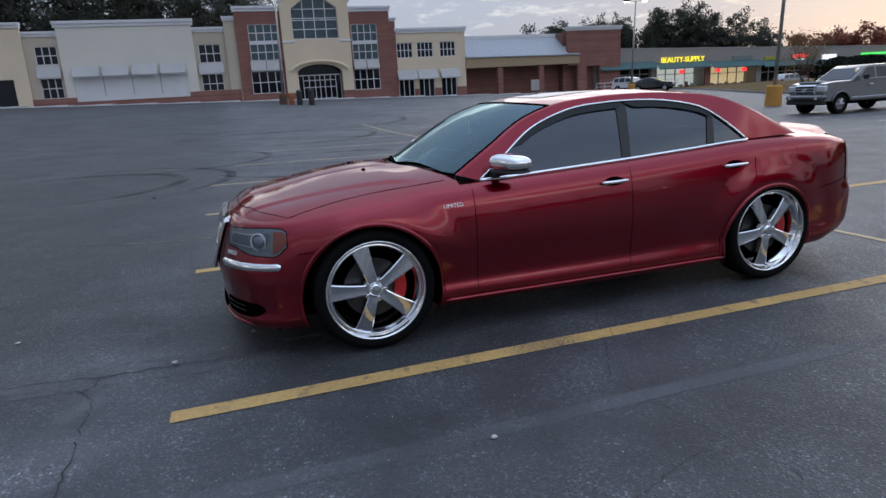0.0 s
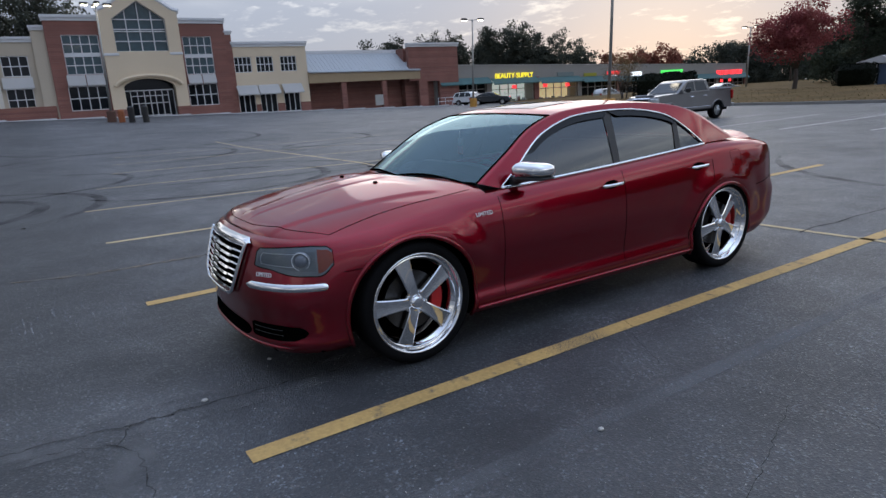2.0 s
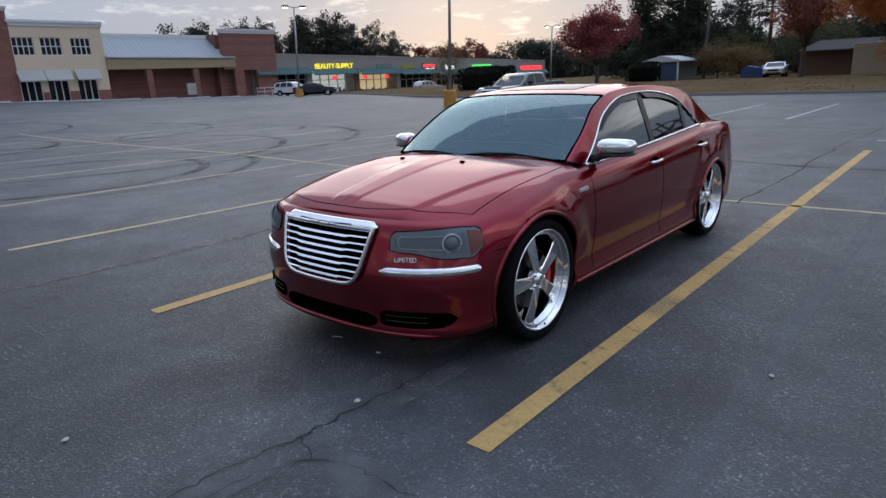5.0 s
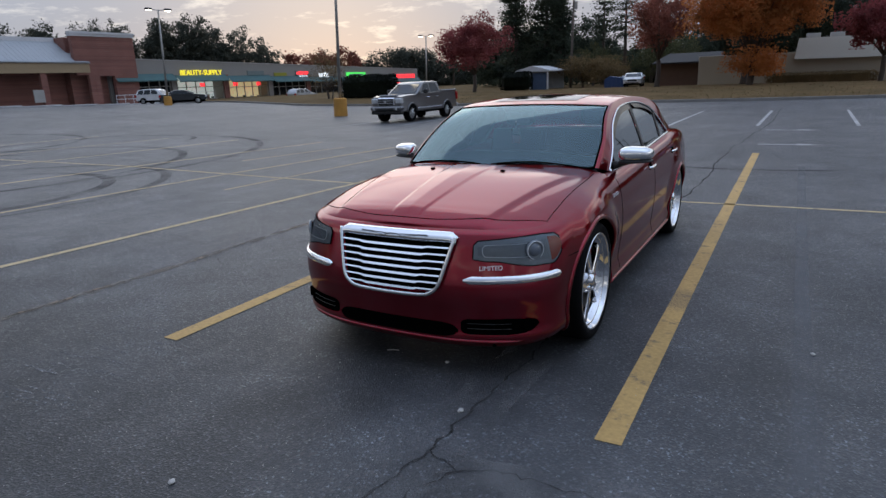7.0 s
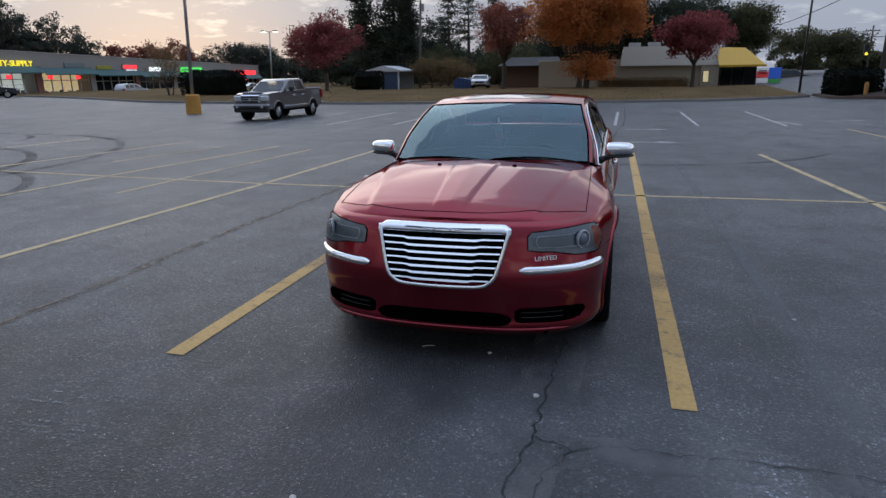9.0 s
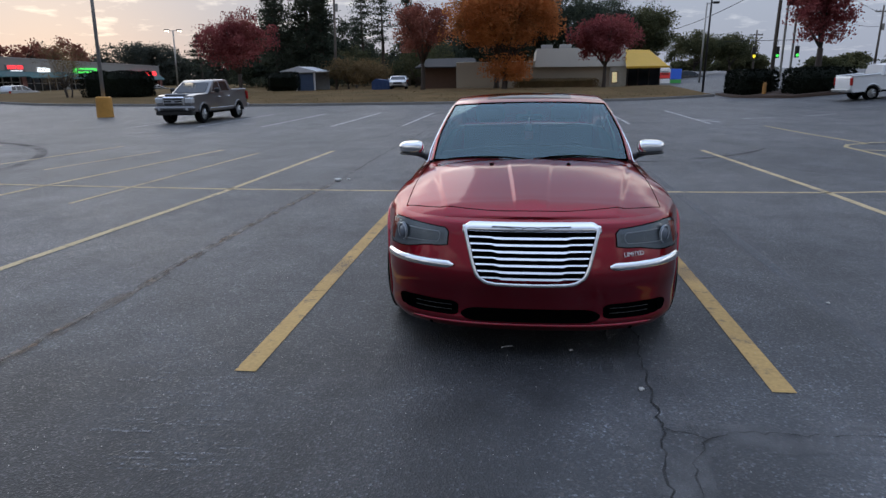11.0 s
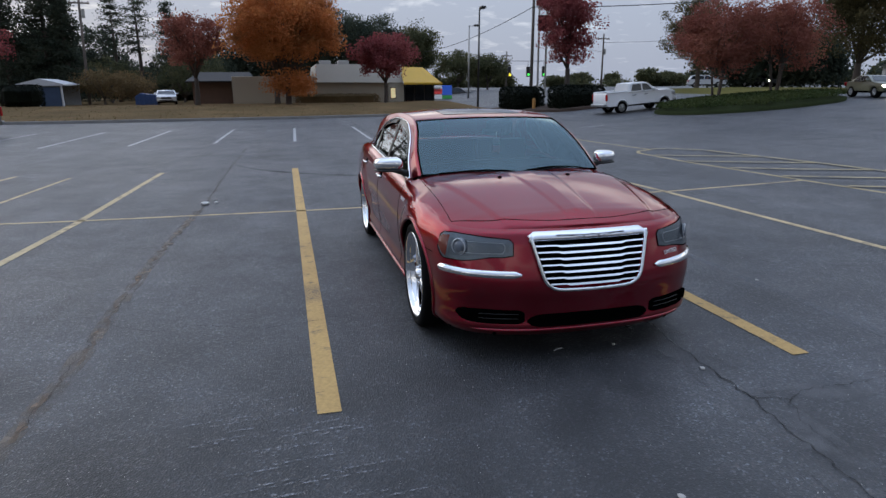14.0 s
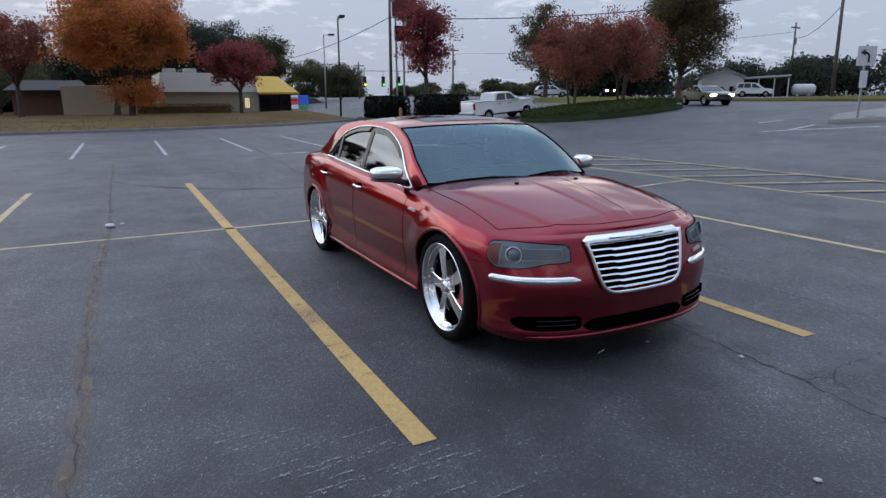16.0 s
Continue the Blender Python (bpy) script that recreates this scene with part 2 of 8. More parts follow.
paint_red = mat("red_metallic_paint", (0.232, 0.0016, 0.0140), 0.30, 0.95, 0.05, 1.5, 600, 0.0, 1.0)
nodes_of(paint_red)[2].inputs["Specular Tint"].default_value = (0.55, 0.05, 0.08, 1)
nodes_of(paint_red)[2].inputs["Coat IOR"].default_value = 1.52
nodes_of(paint_red)[2].inputs["Coat Roughness"].default_value = 0.065
chrome = mat("chrome", (0.82, 0.83, 0.85), 0.06, 1.0, 0.03, 4, 60)
black_plastic = mat("black_plastic", (0.012, 0.012, 0.013), 0.45, 0, 0.2, 6, 80, 0.1)
gap_black = mat("black_gap_rubber", (0.0015, 0.0015, 0.0015), 0.9, 0, 0.1, spec=0.0)
lamp_grey = mat("grey_lamp_housing", (0.25, 0.275, 0.30), 0.3, 0.3, 0.12)
lamp_ball = mat("projector_glass", (0.13, 0.15, 0.18), 0.12, 0.0, 0.05)
lamp_dark = mat("dark_lamp_housing", (0.185, 0.208, 0.235), 0.3, 0.3, 0.1)
rubber = mat("tyre_rubber", (0.005, 0.005, 0.0055), 0.75, 0, 0.25, 5, 90, 0.15, spec=0.08)
caliper_red = mat("red_caliper_paint", (0.45, 0.012, 0.012), 0.3, 0, 0.08, 6, 50, 0, 0.6)
iron = mat("brake_iron", (0.07, 0.068, 0.066), 0.4, 1.0, 0.2, 10, 90)
lens_smoke = glass("smoked_lamp_lens", (0.95, 0.98, 1.0), 1.0, 0.05, (0.95, 0.98, 1.0), 1.33)
lamp_silver = mat("lamp_reflector", (0.80, 0.82, 0.85), 0.3, 0.2, 0.1)
amber = mat("amber_reflector", (0.36, 0.06, 0.03), 0.25, 0, 0.1)
glass_front = glass("tinted_windshield", (0.62, 0.80, 0.82), 0.85, 0.02, (0.66, 0.90, 0.98), 1.85)
glass_side = glass("dark_tinted_glass", (0.4, 0.42, 0.42), 0.14, 0.02, (0.88, 0.95, 1.0), 1.95)
glass_roof = glass("roof_glass", (0.3, 0.3, 0.32), 0.05, 0.05, (0.8, 0.8, 0.85), 1.45)
visor_smoke = glass("smoked_visor", (0.4, 0.4, 0.4), 0.08, 0.12, (0.5, 0.5, 0.5), 1.6)
seat_dark = mat("dark_seat_leather", (0.03, 0.028, 0.027), 0.55, 0, 0.15, 5, 60, 0.1)
light_cloth = mat("pale_tag", (0.8, 0.72, 0.68), 0.7)
tag_red = mat("red_tag", (0.6, 0.14, 0.09), 0.6)
white_letter = mat("silver_letter", (0.82, 0.83, 0.85), 0.3, 0.2, 0.05)


def worn_paint(name, col, wear, lo, scale=5.0, scuff=None):
    """Road paint, rubbed through to the dark asphalt in patches."""
    m = mat(name, col, 0.75, 0, 0.22, 1.5, 38, 0.25)
    n, l, b = nodes_of(m)
    src = b.inputs["Base Color"].links[0].from_socket
    pos, nz, rp, mx = n.new("ShaderNodeNewGeometry"), n.new("ShaderNodeTexNoise"), n.new("ShaderNodeMapRange"), n.new("ShaderNodeMix")
    nz.inputs["Scale"].default_value, nz.inputs["Detail"].default_value, nz.inputs["Roughness"].default_value = scale, 9, 0.7
    l.new(pos.outputs["Position"], nz.inputs["Vector"])
    rp.inputs["From Min"].default_value, rp.inputs["From Max"].default_value, rp.inputs["To Min"].default_value, rp.inputs["To Max"].default_value = lo, lo + 0.10, 0.0, wear
    l.new(nz.outputs[0], rp.inputs["Value"])
    mx.data_type = "RGBA"
    l.new(rp.outputs[0], mx.inputs[0])
    l.new(src, mx.inputs[6])
    mx.inputs[7].default_value = (0.075, 0.07, 0.065, 1)
    out = mx.outputs[2]
    if scuff is not None:
        # one stretch is scratched through crosswise
        sep_ = n.new("ShaderNodeSeparateXYZ")
        l.new(pos.outputs["Position"], sep_.inputs[0])
        away_ = n.new("ShaderNodeMath")
        away_.operation = "SUBTRACT"
        l.new(sep_.outputs[1], away_.inputs[0])
        away_.inputs[1].default_value = scuff
        ab = n.new("ShaderNodeMath")
        ab.operation = "ABSOLUTE"
        l.new(away_.outputs[0], ab.inputs[0])
        near = n.new("ShaderNodeMapRange")
        near.interpolation_type = "SMOOTHSTEP"
        near.inputs["From Min"].default_value, near.inputs["From Max"].default_value, near.inputs["To Min"].default_value, near.inputs["To Max"].default_value = 0.12, 0.42, 0.10, -0.12
        l.new(ab.outputs[0], near.inputs["Value"])
        mp, scr = n.new("ShaderNodeMapping"), n.new("ShaderNodeTexNoise")
        mp.inputs["Rotation"].default_value, mp.inputs["Scale"].default_value = (0, 0, radians(28)), (60, 11, 1)
        l.new(pos.outputs["Position"], mp.inputs[0])
        l.new(mp.outputs[0], scr.inputs["Vector"])
        scr.inputs["Detail"].default_value = 4
        add = n.new("ShaderNodeMath")
        l.new(scr.outputs[0], add.inputs[0])
        l.new(near.outputs[0], add.inputs[1])
        cut = n.new("ShaderNodeMapRange")
        cut.inputs["From Min"].default_value, cut.inputs["From Max"].default_value, cut.inputs["To Max"].default_value = 0.55, 0.66, 0.8
        l.new(add.outputs[0], cut.inputs["Value"])
        mx2 = n.new("ShaderNodeMix")
        mx2.data_type = "RGBA"
        l.new(cut.outputs[0], mx2.inputs[0])
        l.new(out, mx2.inputs[6])
        mx2.inputs[7].default_value = (0.06, 0.058, 0.056, 1)
        out = mx2.outputs[2]
    l.new(out, b.inputs["Base Color"])
    return m


yellow_line = worn_paint("worn_yellow_paint", (0.50, 0.315, 0.108), 0.72, 0.555, 6.5, 2.1)
faded_line = worn_paint("faded_line_paint", (0.50, 0.385, 0.215), 0.68, 0.52, 3.0)
white_line = worn_paint("faded_white_paint", (0.42, 0.42, 0.42), 0.8, 0.50, 3.0)

# ---- ground ----
def asphalt_material():
    m = bpy.data.materials.new("worn_asphalt")
    m.use_nodes = True
    n, l, b = nodes_of(m)
    pos = n.new("ShaderNodeNewGeometry").outputs["Position"]

    def noise_tex(scale, detail, vec=pos, rough=0.6):
        t = n.new("ShaderNodeTexNoise")
        t.inputs["Scale"].default_value, t.inputs["Detail"].default_value, t.inputs["Roughness"].default_value = scale, detail, rough
        l.new(vec, t.inputs["Vector"])
        return t.outputs[0]

    def ramp(src, *stops):
        r = n.new("ShaderNodeValToRGB")
        r.color_ramp.elements[0].position, r.color_ramp.elements[-1].position = stops[0][0], stops[-1][0]
        r.color_ramp.elements[0].color, r.color_ramp.elements[-1].color = (*stops[0][1], 1), (*stops[-1][1], 1)
        for p, c in stops[1:-1]:
            r.color_ramp.elements.new(p).color = (*c, 1)
        l.new(src, r.inputs[0])
        return r.outputs[0]

    def mix(kind, fac, a, c):
        x = n.new("ShaderNodeMix")
        x.data_type, x.blend_type = "RGBA", kind
        for i, v in ((0, fac), (6, a), (7, c)):
            if isinstance(v, (int, float)):
                x.inputs[i].default_value = v
            else:
                l.new(v, x.inputs[i])
        return x.outputs[2]

    big = ramp(noise_tex(0.16, 5), (0.32, (0.036, 0.0388, 0.0436)), (0.52, (0.060, 0.0628, 0.0675)), (0.72, (0.090, 0.0925, 0.096)))
    mid = ramp(noise_tex(1.3, 6, rough=0.7), (0.30, (0.56,) * 3), (0.70, (1.40,) * 3))
    stretch = n.new("ShaderNodeMapping")
    stretch.inputs["Scale"].default_value = (2.2, 0.12, 1)
    l.new(pos, stretch.inputs[0])
    lane = ramp(noise_tex(0.8, 4, stretch.outputs[0]), (0.35, (0.85,) * 3), (0.68, (1.2,) * 3))
    stones = n.new("ShaderNodeTexVoronoi")
    stones.inputs["Scale"].default_value = 95
    l.new(pos, stones.inputs["Vector"])
    hue = n.new("ShaderNodeSeparateColor")
    l.new(stones.outputs["Color"], hue.inputs[0])
    grit = ramp(hue.outputs[0], (0.10, (0.62,) * 3), (0.60, (0.96,) * 3), (0.80, (1.25, 1.17, 1.12)), (0.88, (1.75, 1.45, 1.30)), (0.93, (1.45, 1.5, 1.6)), (0.99, (3.2, 3.3, 3.4)))
    # bare stones show in drifts; between them the binder lies smooth and dark
    bare = ramp(noise_tex(2.6, 6, rough=0.72), (0.40, (0.0,) * 3), (0.62, (1.0,) * 3))
    grit = mix("MIX", bare, mix("MIX", 0.72, grit, ramp(hue.outputs[1], (0.0, (0.86,) * 3), (1.0, (1.04,) * 3))), grit)
    fine = ramp(noise_tex(160, 2), (0.3, (0.80,) * 3), (0.75, (1.22,) * 3))
    col = mix("MULTIPLY", 1.0, mix("MULTIPLY", 1.0, mix("MULTIPLY", 1.0, mix("MULTIPLY", 1.0, big, mid), lane), grit), fine)
    # the drive lane before the stalls is darker, with an uneven edge
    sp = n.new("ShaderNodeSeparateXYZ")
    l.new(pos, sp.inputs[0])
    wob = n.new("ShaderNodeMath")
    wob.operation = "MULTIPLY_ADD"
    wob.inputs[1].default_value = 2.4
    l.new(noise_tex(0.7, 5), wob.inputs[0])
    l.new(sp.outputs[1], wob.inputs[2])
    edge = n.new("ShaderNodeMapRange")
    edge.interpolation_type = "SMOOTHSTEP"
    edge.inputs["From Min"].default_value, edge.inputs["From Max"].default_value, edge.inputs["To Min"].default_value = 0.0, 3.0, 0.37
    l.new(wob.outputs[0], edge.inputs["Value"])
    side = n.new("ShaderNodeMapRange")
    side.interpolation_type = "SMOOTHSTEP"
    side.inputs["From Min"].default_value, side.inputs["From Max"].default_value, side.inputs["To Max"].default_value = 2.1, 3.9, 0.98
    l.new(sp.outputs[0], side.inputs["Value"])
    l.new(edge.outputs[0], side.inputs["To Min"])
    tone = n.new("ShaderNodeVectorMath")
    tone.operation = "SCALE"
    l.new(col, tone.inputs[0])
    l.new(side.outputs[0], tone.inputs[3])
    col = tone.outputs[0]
    # a paler, gritty patch before the stall line, with sheen put into its colour
    off = n.new("ShaderNodeVectorMath")
    off.operation = "SUBTRACT"
    l.new(pos, off.inputs[0])
    off.inputs[1].default_value = (3.0, -1.5, 0.0)
    far = n.new("ShaderNodeVectorMath")
    far.operation = "LENGTH"
    l.new(off.outputs[0], far.inputs[0])
    wear = n.new("ShaderNodeMath")
    wear.operation = "MULTIPLY_ADD"
    wear.inputs[1].default_value = 1.6
    l.new(noise_tex(1.1, 6, rough=0.7), wear.inputs[0])
    l.new(far.outputs["Value"], wear.inputs[2])
    sheen_patch = n.new("ShaderNodeMapRange")
    sheen_patch.interpolation_type = "SMOOTHSTEP"
    sheen_patch.inputs["From Min"].default_value, sheen_patch.inputs["From Max"].default_value = 1.5, 3.3
    sheen_patch.inputs["To Min"].default_value, sheen_patch.inputs["To Max"].default_value = 1.95, 1.0
    l.new(wear.outputs[0], sheen_patch.inputs["Value"])
    worn = n.new("ShaderNodeVectorMath")
    worn.operation = "SCALE"
    l.new(col, worn.inputs[0])
    l.new(sheen_patch.outputs[0], worn.inputs[3])
    col = worn.outputs[0]
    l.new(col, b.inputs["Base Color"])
    rr = n.new("ShaderNodeMapRange")
    rr.inputs["To Min"].default_value, rr.inputs["To Max"].default_value = 0.50, 0.74
    l.new(noise_tex(0.5, 4), rr.inputs["Value"])
    # single stones are polished by traffic and glint
    glint = n.new("ShaderNodeMapRange")
    glint.inputs["From Min"].default_value, glint.inputs["From Max"].default_value = 0.78, 0.95
    glint.inputs["To Min"].default_value, glint.inputs["To Max"].default_value = 0.0, -0.24
    sx = n.new("ShaderNodeSeparateColor")
    l.new(stones.outputs["Color"], sx.inputs[0])
    l.new(sx.outputs[1], glint.inputs["Value"])
    ra = n.new("ShaderNodeMath")
    ra.operation = "ADD"
    l.new(rr.outputs[0], ra.inputs[0])
    l.new(glint.outputs[0], ra.inputs[1])
    l.new(ra.outputs[0], b.inputs["Roughness"])
    b.inputs["Specular IOR Level"].default_value = 0.5
    bp = n.new("ShaderNodeBump")
    bp.inputs["Strength"].default_value, bp.inputs["Distance"].default_value = 0.75, 0.005
    l.new(stones.outputs["Distance"], bp.inputs["Height"])
    l.new(bp.outputs[0], b.inputs["Normal"])
    return m


asphalt = asphalt_material()


def steps(lo, hi, near_lo, near_hi, fine, coarse):
    a = list(np.arange(near_lo, near_hi + 1e-6, fine))
    x, d = near_lo, fine
    while x > lo:
        d = min(d * 1.35, coarse)
        x -= d
        a.insert(0, max(x, lo))
    x, d = a[-1], fine
    while x < hi:
        d = min(d * 1.35, coarse)
        x += d
        a.append(min(x, hi))
    return np.array(a)


gx, gy = steps(-1500, 1500, -72, 20, 2.0, 150), steps(-1500, 1500, -40, 60, 2.0, 150)
GX, GY = np.meshgrid(gx, gy, indexing="ij")
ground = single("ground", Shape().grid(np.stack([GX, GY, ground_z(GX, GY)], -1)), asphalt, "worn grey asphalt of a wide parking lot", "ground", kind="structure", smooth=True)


def strip(points, width, name, material, label, lift=0.004, parent=None, seg=1.0, jitter=0.0, rng=None):
    """A flat band laid on the lot along a line of points."""
    pts = []
    for (x0, y0), (x1, y1) in zip(points[:-1], points[1:]):
        k = max(1, int(math.hypot(x1 - x0, y1 - y0) / seg))
        pts += [(x0 + (x1 - x0) * i / k, y0 + (y1 - y0) * i / k) for i in range(k)]
    pts.append(points[-1])
    P = np.zeros((len(pts), 2, 3))
    for i, (x, y) in enumerate(pts):
        a, b = pts[max(i - 1, 0)], pts[min(i + 1, len(pts) - 1)]
        dx, dy = b[0] - a[0], b[1] - a[1]
        q = math.hypot(dx, dy)
        w = width[min(i, len(width) - 1)] if isinstance(width, (list, tuple)) else width
        for j, sgn in ((0, -0.5), (1, 0.5)):
            jj = rng.uniform(-jitter, jitter) if jitter else 0
            px, py = x - dy / q * (sgn * w + jj), y + dx / q * (sgn * w + jj)
            P[i, j] = px, py, float(ground_z(px, py)) + lift
    return single(name, Shape().grid(P, flip=True), material, label, "road marking", group="parking lot markings", kind="structure")


# yellow stall lines round the red car, and the rows beside it
yl = "worn yellow painted stall line on the asphalt"
fl_ = "faded stall line worn nearly away"
strip([(0.066, 0.0), (0.075, 10.92)], 0.13, "parking_line", yellow_line, yl)
strip([(3.066, 0.0), (3.02, 11.35)], 0.125, "parking_line", yellow_line, yl)
for pts, w in (([(-3.22, 0.0), (-2.79, 5.83), (-2.60, 10.95)], 0.10), ([(6.05, -0.1), (5.86, 5.86), (5.50, 10.9)], 0.10), ([(-6.66, 0.0), (-6.10, 6.25), (-5.38, 11.2)], 0.09), ([(-10.4, 0.5), (-9.45, 6.8), (-8.5, 12.1)], 0.09),
               ([(-14.3, 1.2), (-12.9, 8.5), (-12.2, 12.4)], 0.09), ([(-18.0, 1.6), (-16.6, 9.0), (-15.8, 12.6)], 0.08), ([(-21.6, 2.0), (-20.2, 12.8)], 0.08), ([(-4.6, 4.8), (-4.24, 10.6)], 0.07), ([(-7.5, 8.0), (-6.82, 10.95)], 0.07)):
    strip(pts, w, "parking_line", faded_line, fl_)
strip([(8.9, 6.3), (6.0, 5.92), (0.0, 5.9), (-2.97, 6.0), (-6.07, 6.25), (-9.6, 6.6), (-26.0, 6.9)], 0.075, "parking_line", faded_line, "thin faded line crossing the stall heads")
for k in range(-5, 4):
    x = 0.20 + 2.47 * k
    strip([(x, 18.0), (x + 0.10, 25.2)], 0.10, "parking_line", white_line, "faded white stall line near the grass verge")

# ---- the red sedan ----
# own axes: x to its left, y backwards from the front axle, z up
CAR = pose(1.72, 1.19, 0)
red_sedan = thing("sedan", "deep red metallic four-door sedan with chrome trim and large chrome wheels", "car", CAR)

HUB_Z, WHEELS = 0.376, (0.0, 3.022)
# wheel openings: centre along, centre height, radius
ARCHES = ((-0.010, 0.347, 0.441), (2.986, 0.326, 0.404))
outline_pts = np.array([(0, -0.905), (0.20, -0.900), (0.42, -0.875), (0.62, -0.815), (0.78, -0.715), (0.875, -0.585), (0.922, -0.42), (0.942, -0.22), (0.948, 0.0), (0.948, 0.45),
                        (0.952, 1.2), (0.952, 2.2), (0.952, 3.05), (0.938, 3.42), (0.905, 3.70), (0.825, 3.90), (0.65, 4.02), (0.35, 4.075), (0, 4.09)])
arc = np.r_[0, np.cumsum(np.hypot(*np.diff(outline_pts, axis=0).T))]
outline = spline(arc, outline_pts)
fine_a = np.linspace(0, arc[-1], 2400)
fine_xy = outline(fine_a)
fine_t = np.gradient(fine_xy, fine_a, axis=0)
fine_t[0], fine_t[-1] = (1, 0), (-1, 0)
fine_t /= np.linalg.norm(fine_t, axis=1)[:, None]


def a_of_s(s):
    return np.interp(s, fine_xy[:, 1], fine_a)


shoulder_z = spline([-0.91, -0.84, -0.70, -0.5, -0.3, 0, 0.3, 0.55, 0.75, 1.3, 1.75, 2.3, 2.82, 3.3, 3.6, 3.88, 4.09], [0.838, 0.837, 0.834, 0.842, 0.868, 0.908, 0.934, 0.948, 0.955, 0.977, 0.996, 1.024, 1.052, 1.047, 1.025, 0.990, 0.975])
bottom_z = spline([-0.91, -0.6, -0.4, 0.4, 2.6, 3.5, 4.09], [0.180, 0.190, 0.198, 0.20, 0.195, 0.22, 0.25])
front_in = spline([0, 0.04, 0.09, 0.13, 0.20, 0.30, 0.42, 0.58, 0.70, 0.80, 0.88, 0.94, 0.975, 1.0], [0.046, 0.022, 0.010, 0.007, 0.006, 0.004, 0.002, 0.0, 0.004, 0.014, 0.028, 0.048, 0.068, 0.098])
side_in = spline([0, 0.04, 0.09, 0.13, 0.20, 0.30, 0.42, 0.58, 0.70, 0.80, 0.88, 0.94, 0.975, 1.0], [0.046, 0.024, 0.012, 0.012, 0.026, 0.020, 0.008, 0.0, 0.004, 0.014, 0.028, 0.048, 0.068, 0.098])
nose_in = spline([0, 0.04, 0.09, 0.15, 0.30, 0.45, 0.55, 0.66, 0.80, 0.90, 0.95, 0.98, 1.0], [0.040, 0.018, 0.008, 0.016, 0.012, 0.0, 0.004, 0.022, 0.050, 0.072, 0.088, 0.104, 0.135])
tail_in = spline([0, 0.05, 0.12, 0.3, 0.48, 0.56, 0.8, 0.92, 0.97, 1.0], [0.10, 0.05, 0.02, 0.0, 0.0, 0.018, 0.035, 0.048, 0.06, 0.09])


def shell(a, z, out=0.0):
    """The body's side at arc length a (from the nose's middle) and height z, moved out by some metres."""
    a, z = np.broadcast_arrays(np.asarray(a, float), np.asarray(z, float))
    x, s = np.interp(a, fine_a, fine_xy[:, 0]), np.interp(a, fine_a, fine_xy[:, 1])
    tx, ts = np.interp(a, fine_a, fine_t[:, 0]), np.interp(a, fine_a, fine_t[:, 1])
    lo, hi = bottom_z(s), shoulder_z(s)
    v = np.clip((z - lo) / (hi - lo), 0, 1)
    wn_, wt = 1 - smooth01((a - 0.80) / 0.42), smooth01((a - a_of_s(3.50)) / 0.4)
    wf = 1 - smooth01((s + 0.30) / 0.45)
    ins = (side_in(v) * (1 - wf) + front_in(v) * wf) * (1 - wn_ - wt) + nose_in(v) * wn_ + tail_in(v) * wt
    for sw, zw, rw in ARCHES:
        r = np.hypot(s - sw, z - zw)
        out_ = 0.034 * smooth01((s + 0.42) / 0.26) if sw < 1 else 0.024
        ins = ins - out_ * (1 - smooth01((r - rw - 0.02) / 0.21)) * smooth01((z - (0.38 if sw < 1 else 0.26)) / 0.30) * (1 - wn_) * (1 - wt)
    ins = ins - out
    return np.stack([x - ts * ins, s + tx * ins, z], -1)


def both(P):
    """The same points mirrored to the car's other side."""
    return P * np.array([-1, 1, 1])


# side shell as a grid, snapped to the wheel openings, split into doors and the rest
cuts_s = (0.665, 1.80, 2.80)
cols = np.unique(np.r_[np.linspace(0, arc[-1], 330), [a_of_s(c) for c in cuts_s]])
rows_v = np.unique(np.r_[np.linspace(0, 0.12, 7), np.linspace(0.12, 0.85, 30), np.linspace(0.85, 1, 12)])
col_s = np.interp(cols, fine_a, fine_xy[:, 1])
Z = bottom_z(col_s)[:, None] + (shoulder_z(col_s) - bottom_z(col_s))[:, None] * rows_v[None, :]
A2 = np.repeat(cols[:, None], len(rows_v), 1)
S2 = np.repeat(col_s[:, None], len(rows_v), 1)
for sw, zw, rw in ARCHES:
    ds, dz = S2 - sw, Z - zw
    r = np.hypot(ds, dz)
    snap = np.abs(r - rw) < 0.0125
    S2[snap], Z[snap] = (sw + ds * rw / np.maximum(r, 1e-6))[snap], (zw + dz * rw / np.maximum(r, 1e-6))[snap]
    A2[snap] = a_of_s(S2[snap])
body_pts = shell(A2, Z)
regions = {"side_panels": [], "front_door": [], "rear_door": []}
nr = len(rows_v)
for i in range(len(cols) - 1):
    for j in range(nr - 1):
        q = (i * nr + j, (i + 1) * nr + j, (i + 1) * nr + j + 1, i * nr + j + 1)
        sc, zc_ = (S2[i, j] + S2[i + 1, j + 1]) / 2, (Z[i, j] + Z[i + 1, j + 1]) / 2
        if min(math.hypot(sc - sw, zc_ - zw) - rw for sw, zw, rw in ARCHES) < -0.002:
            continue
        key = "side_panels"
        if rows_v[j] > 0.10:
            if cuts_s[0] - 1e-6 < sc < cuts_s[1]:
                key = "front_door"
            elif cuts_s[1] < sc < cuts_s[2]:
                key = "rear_door"
        regions[key].append(q)

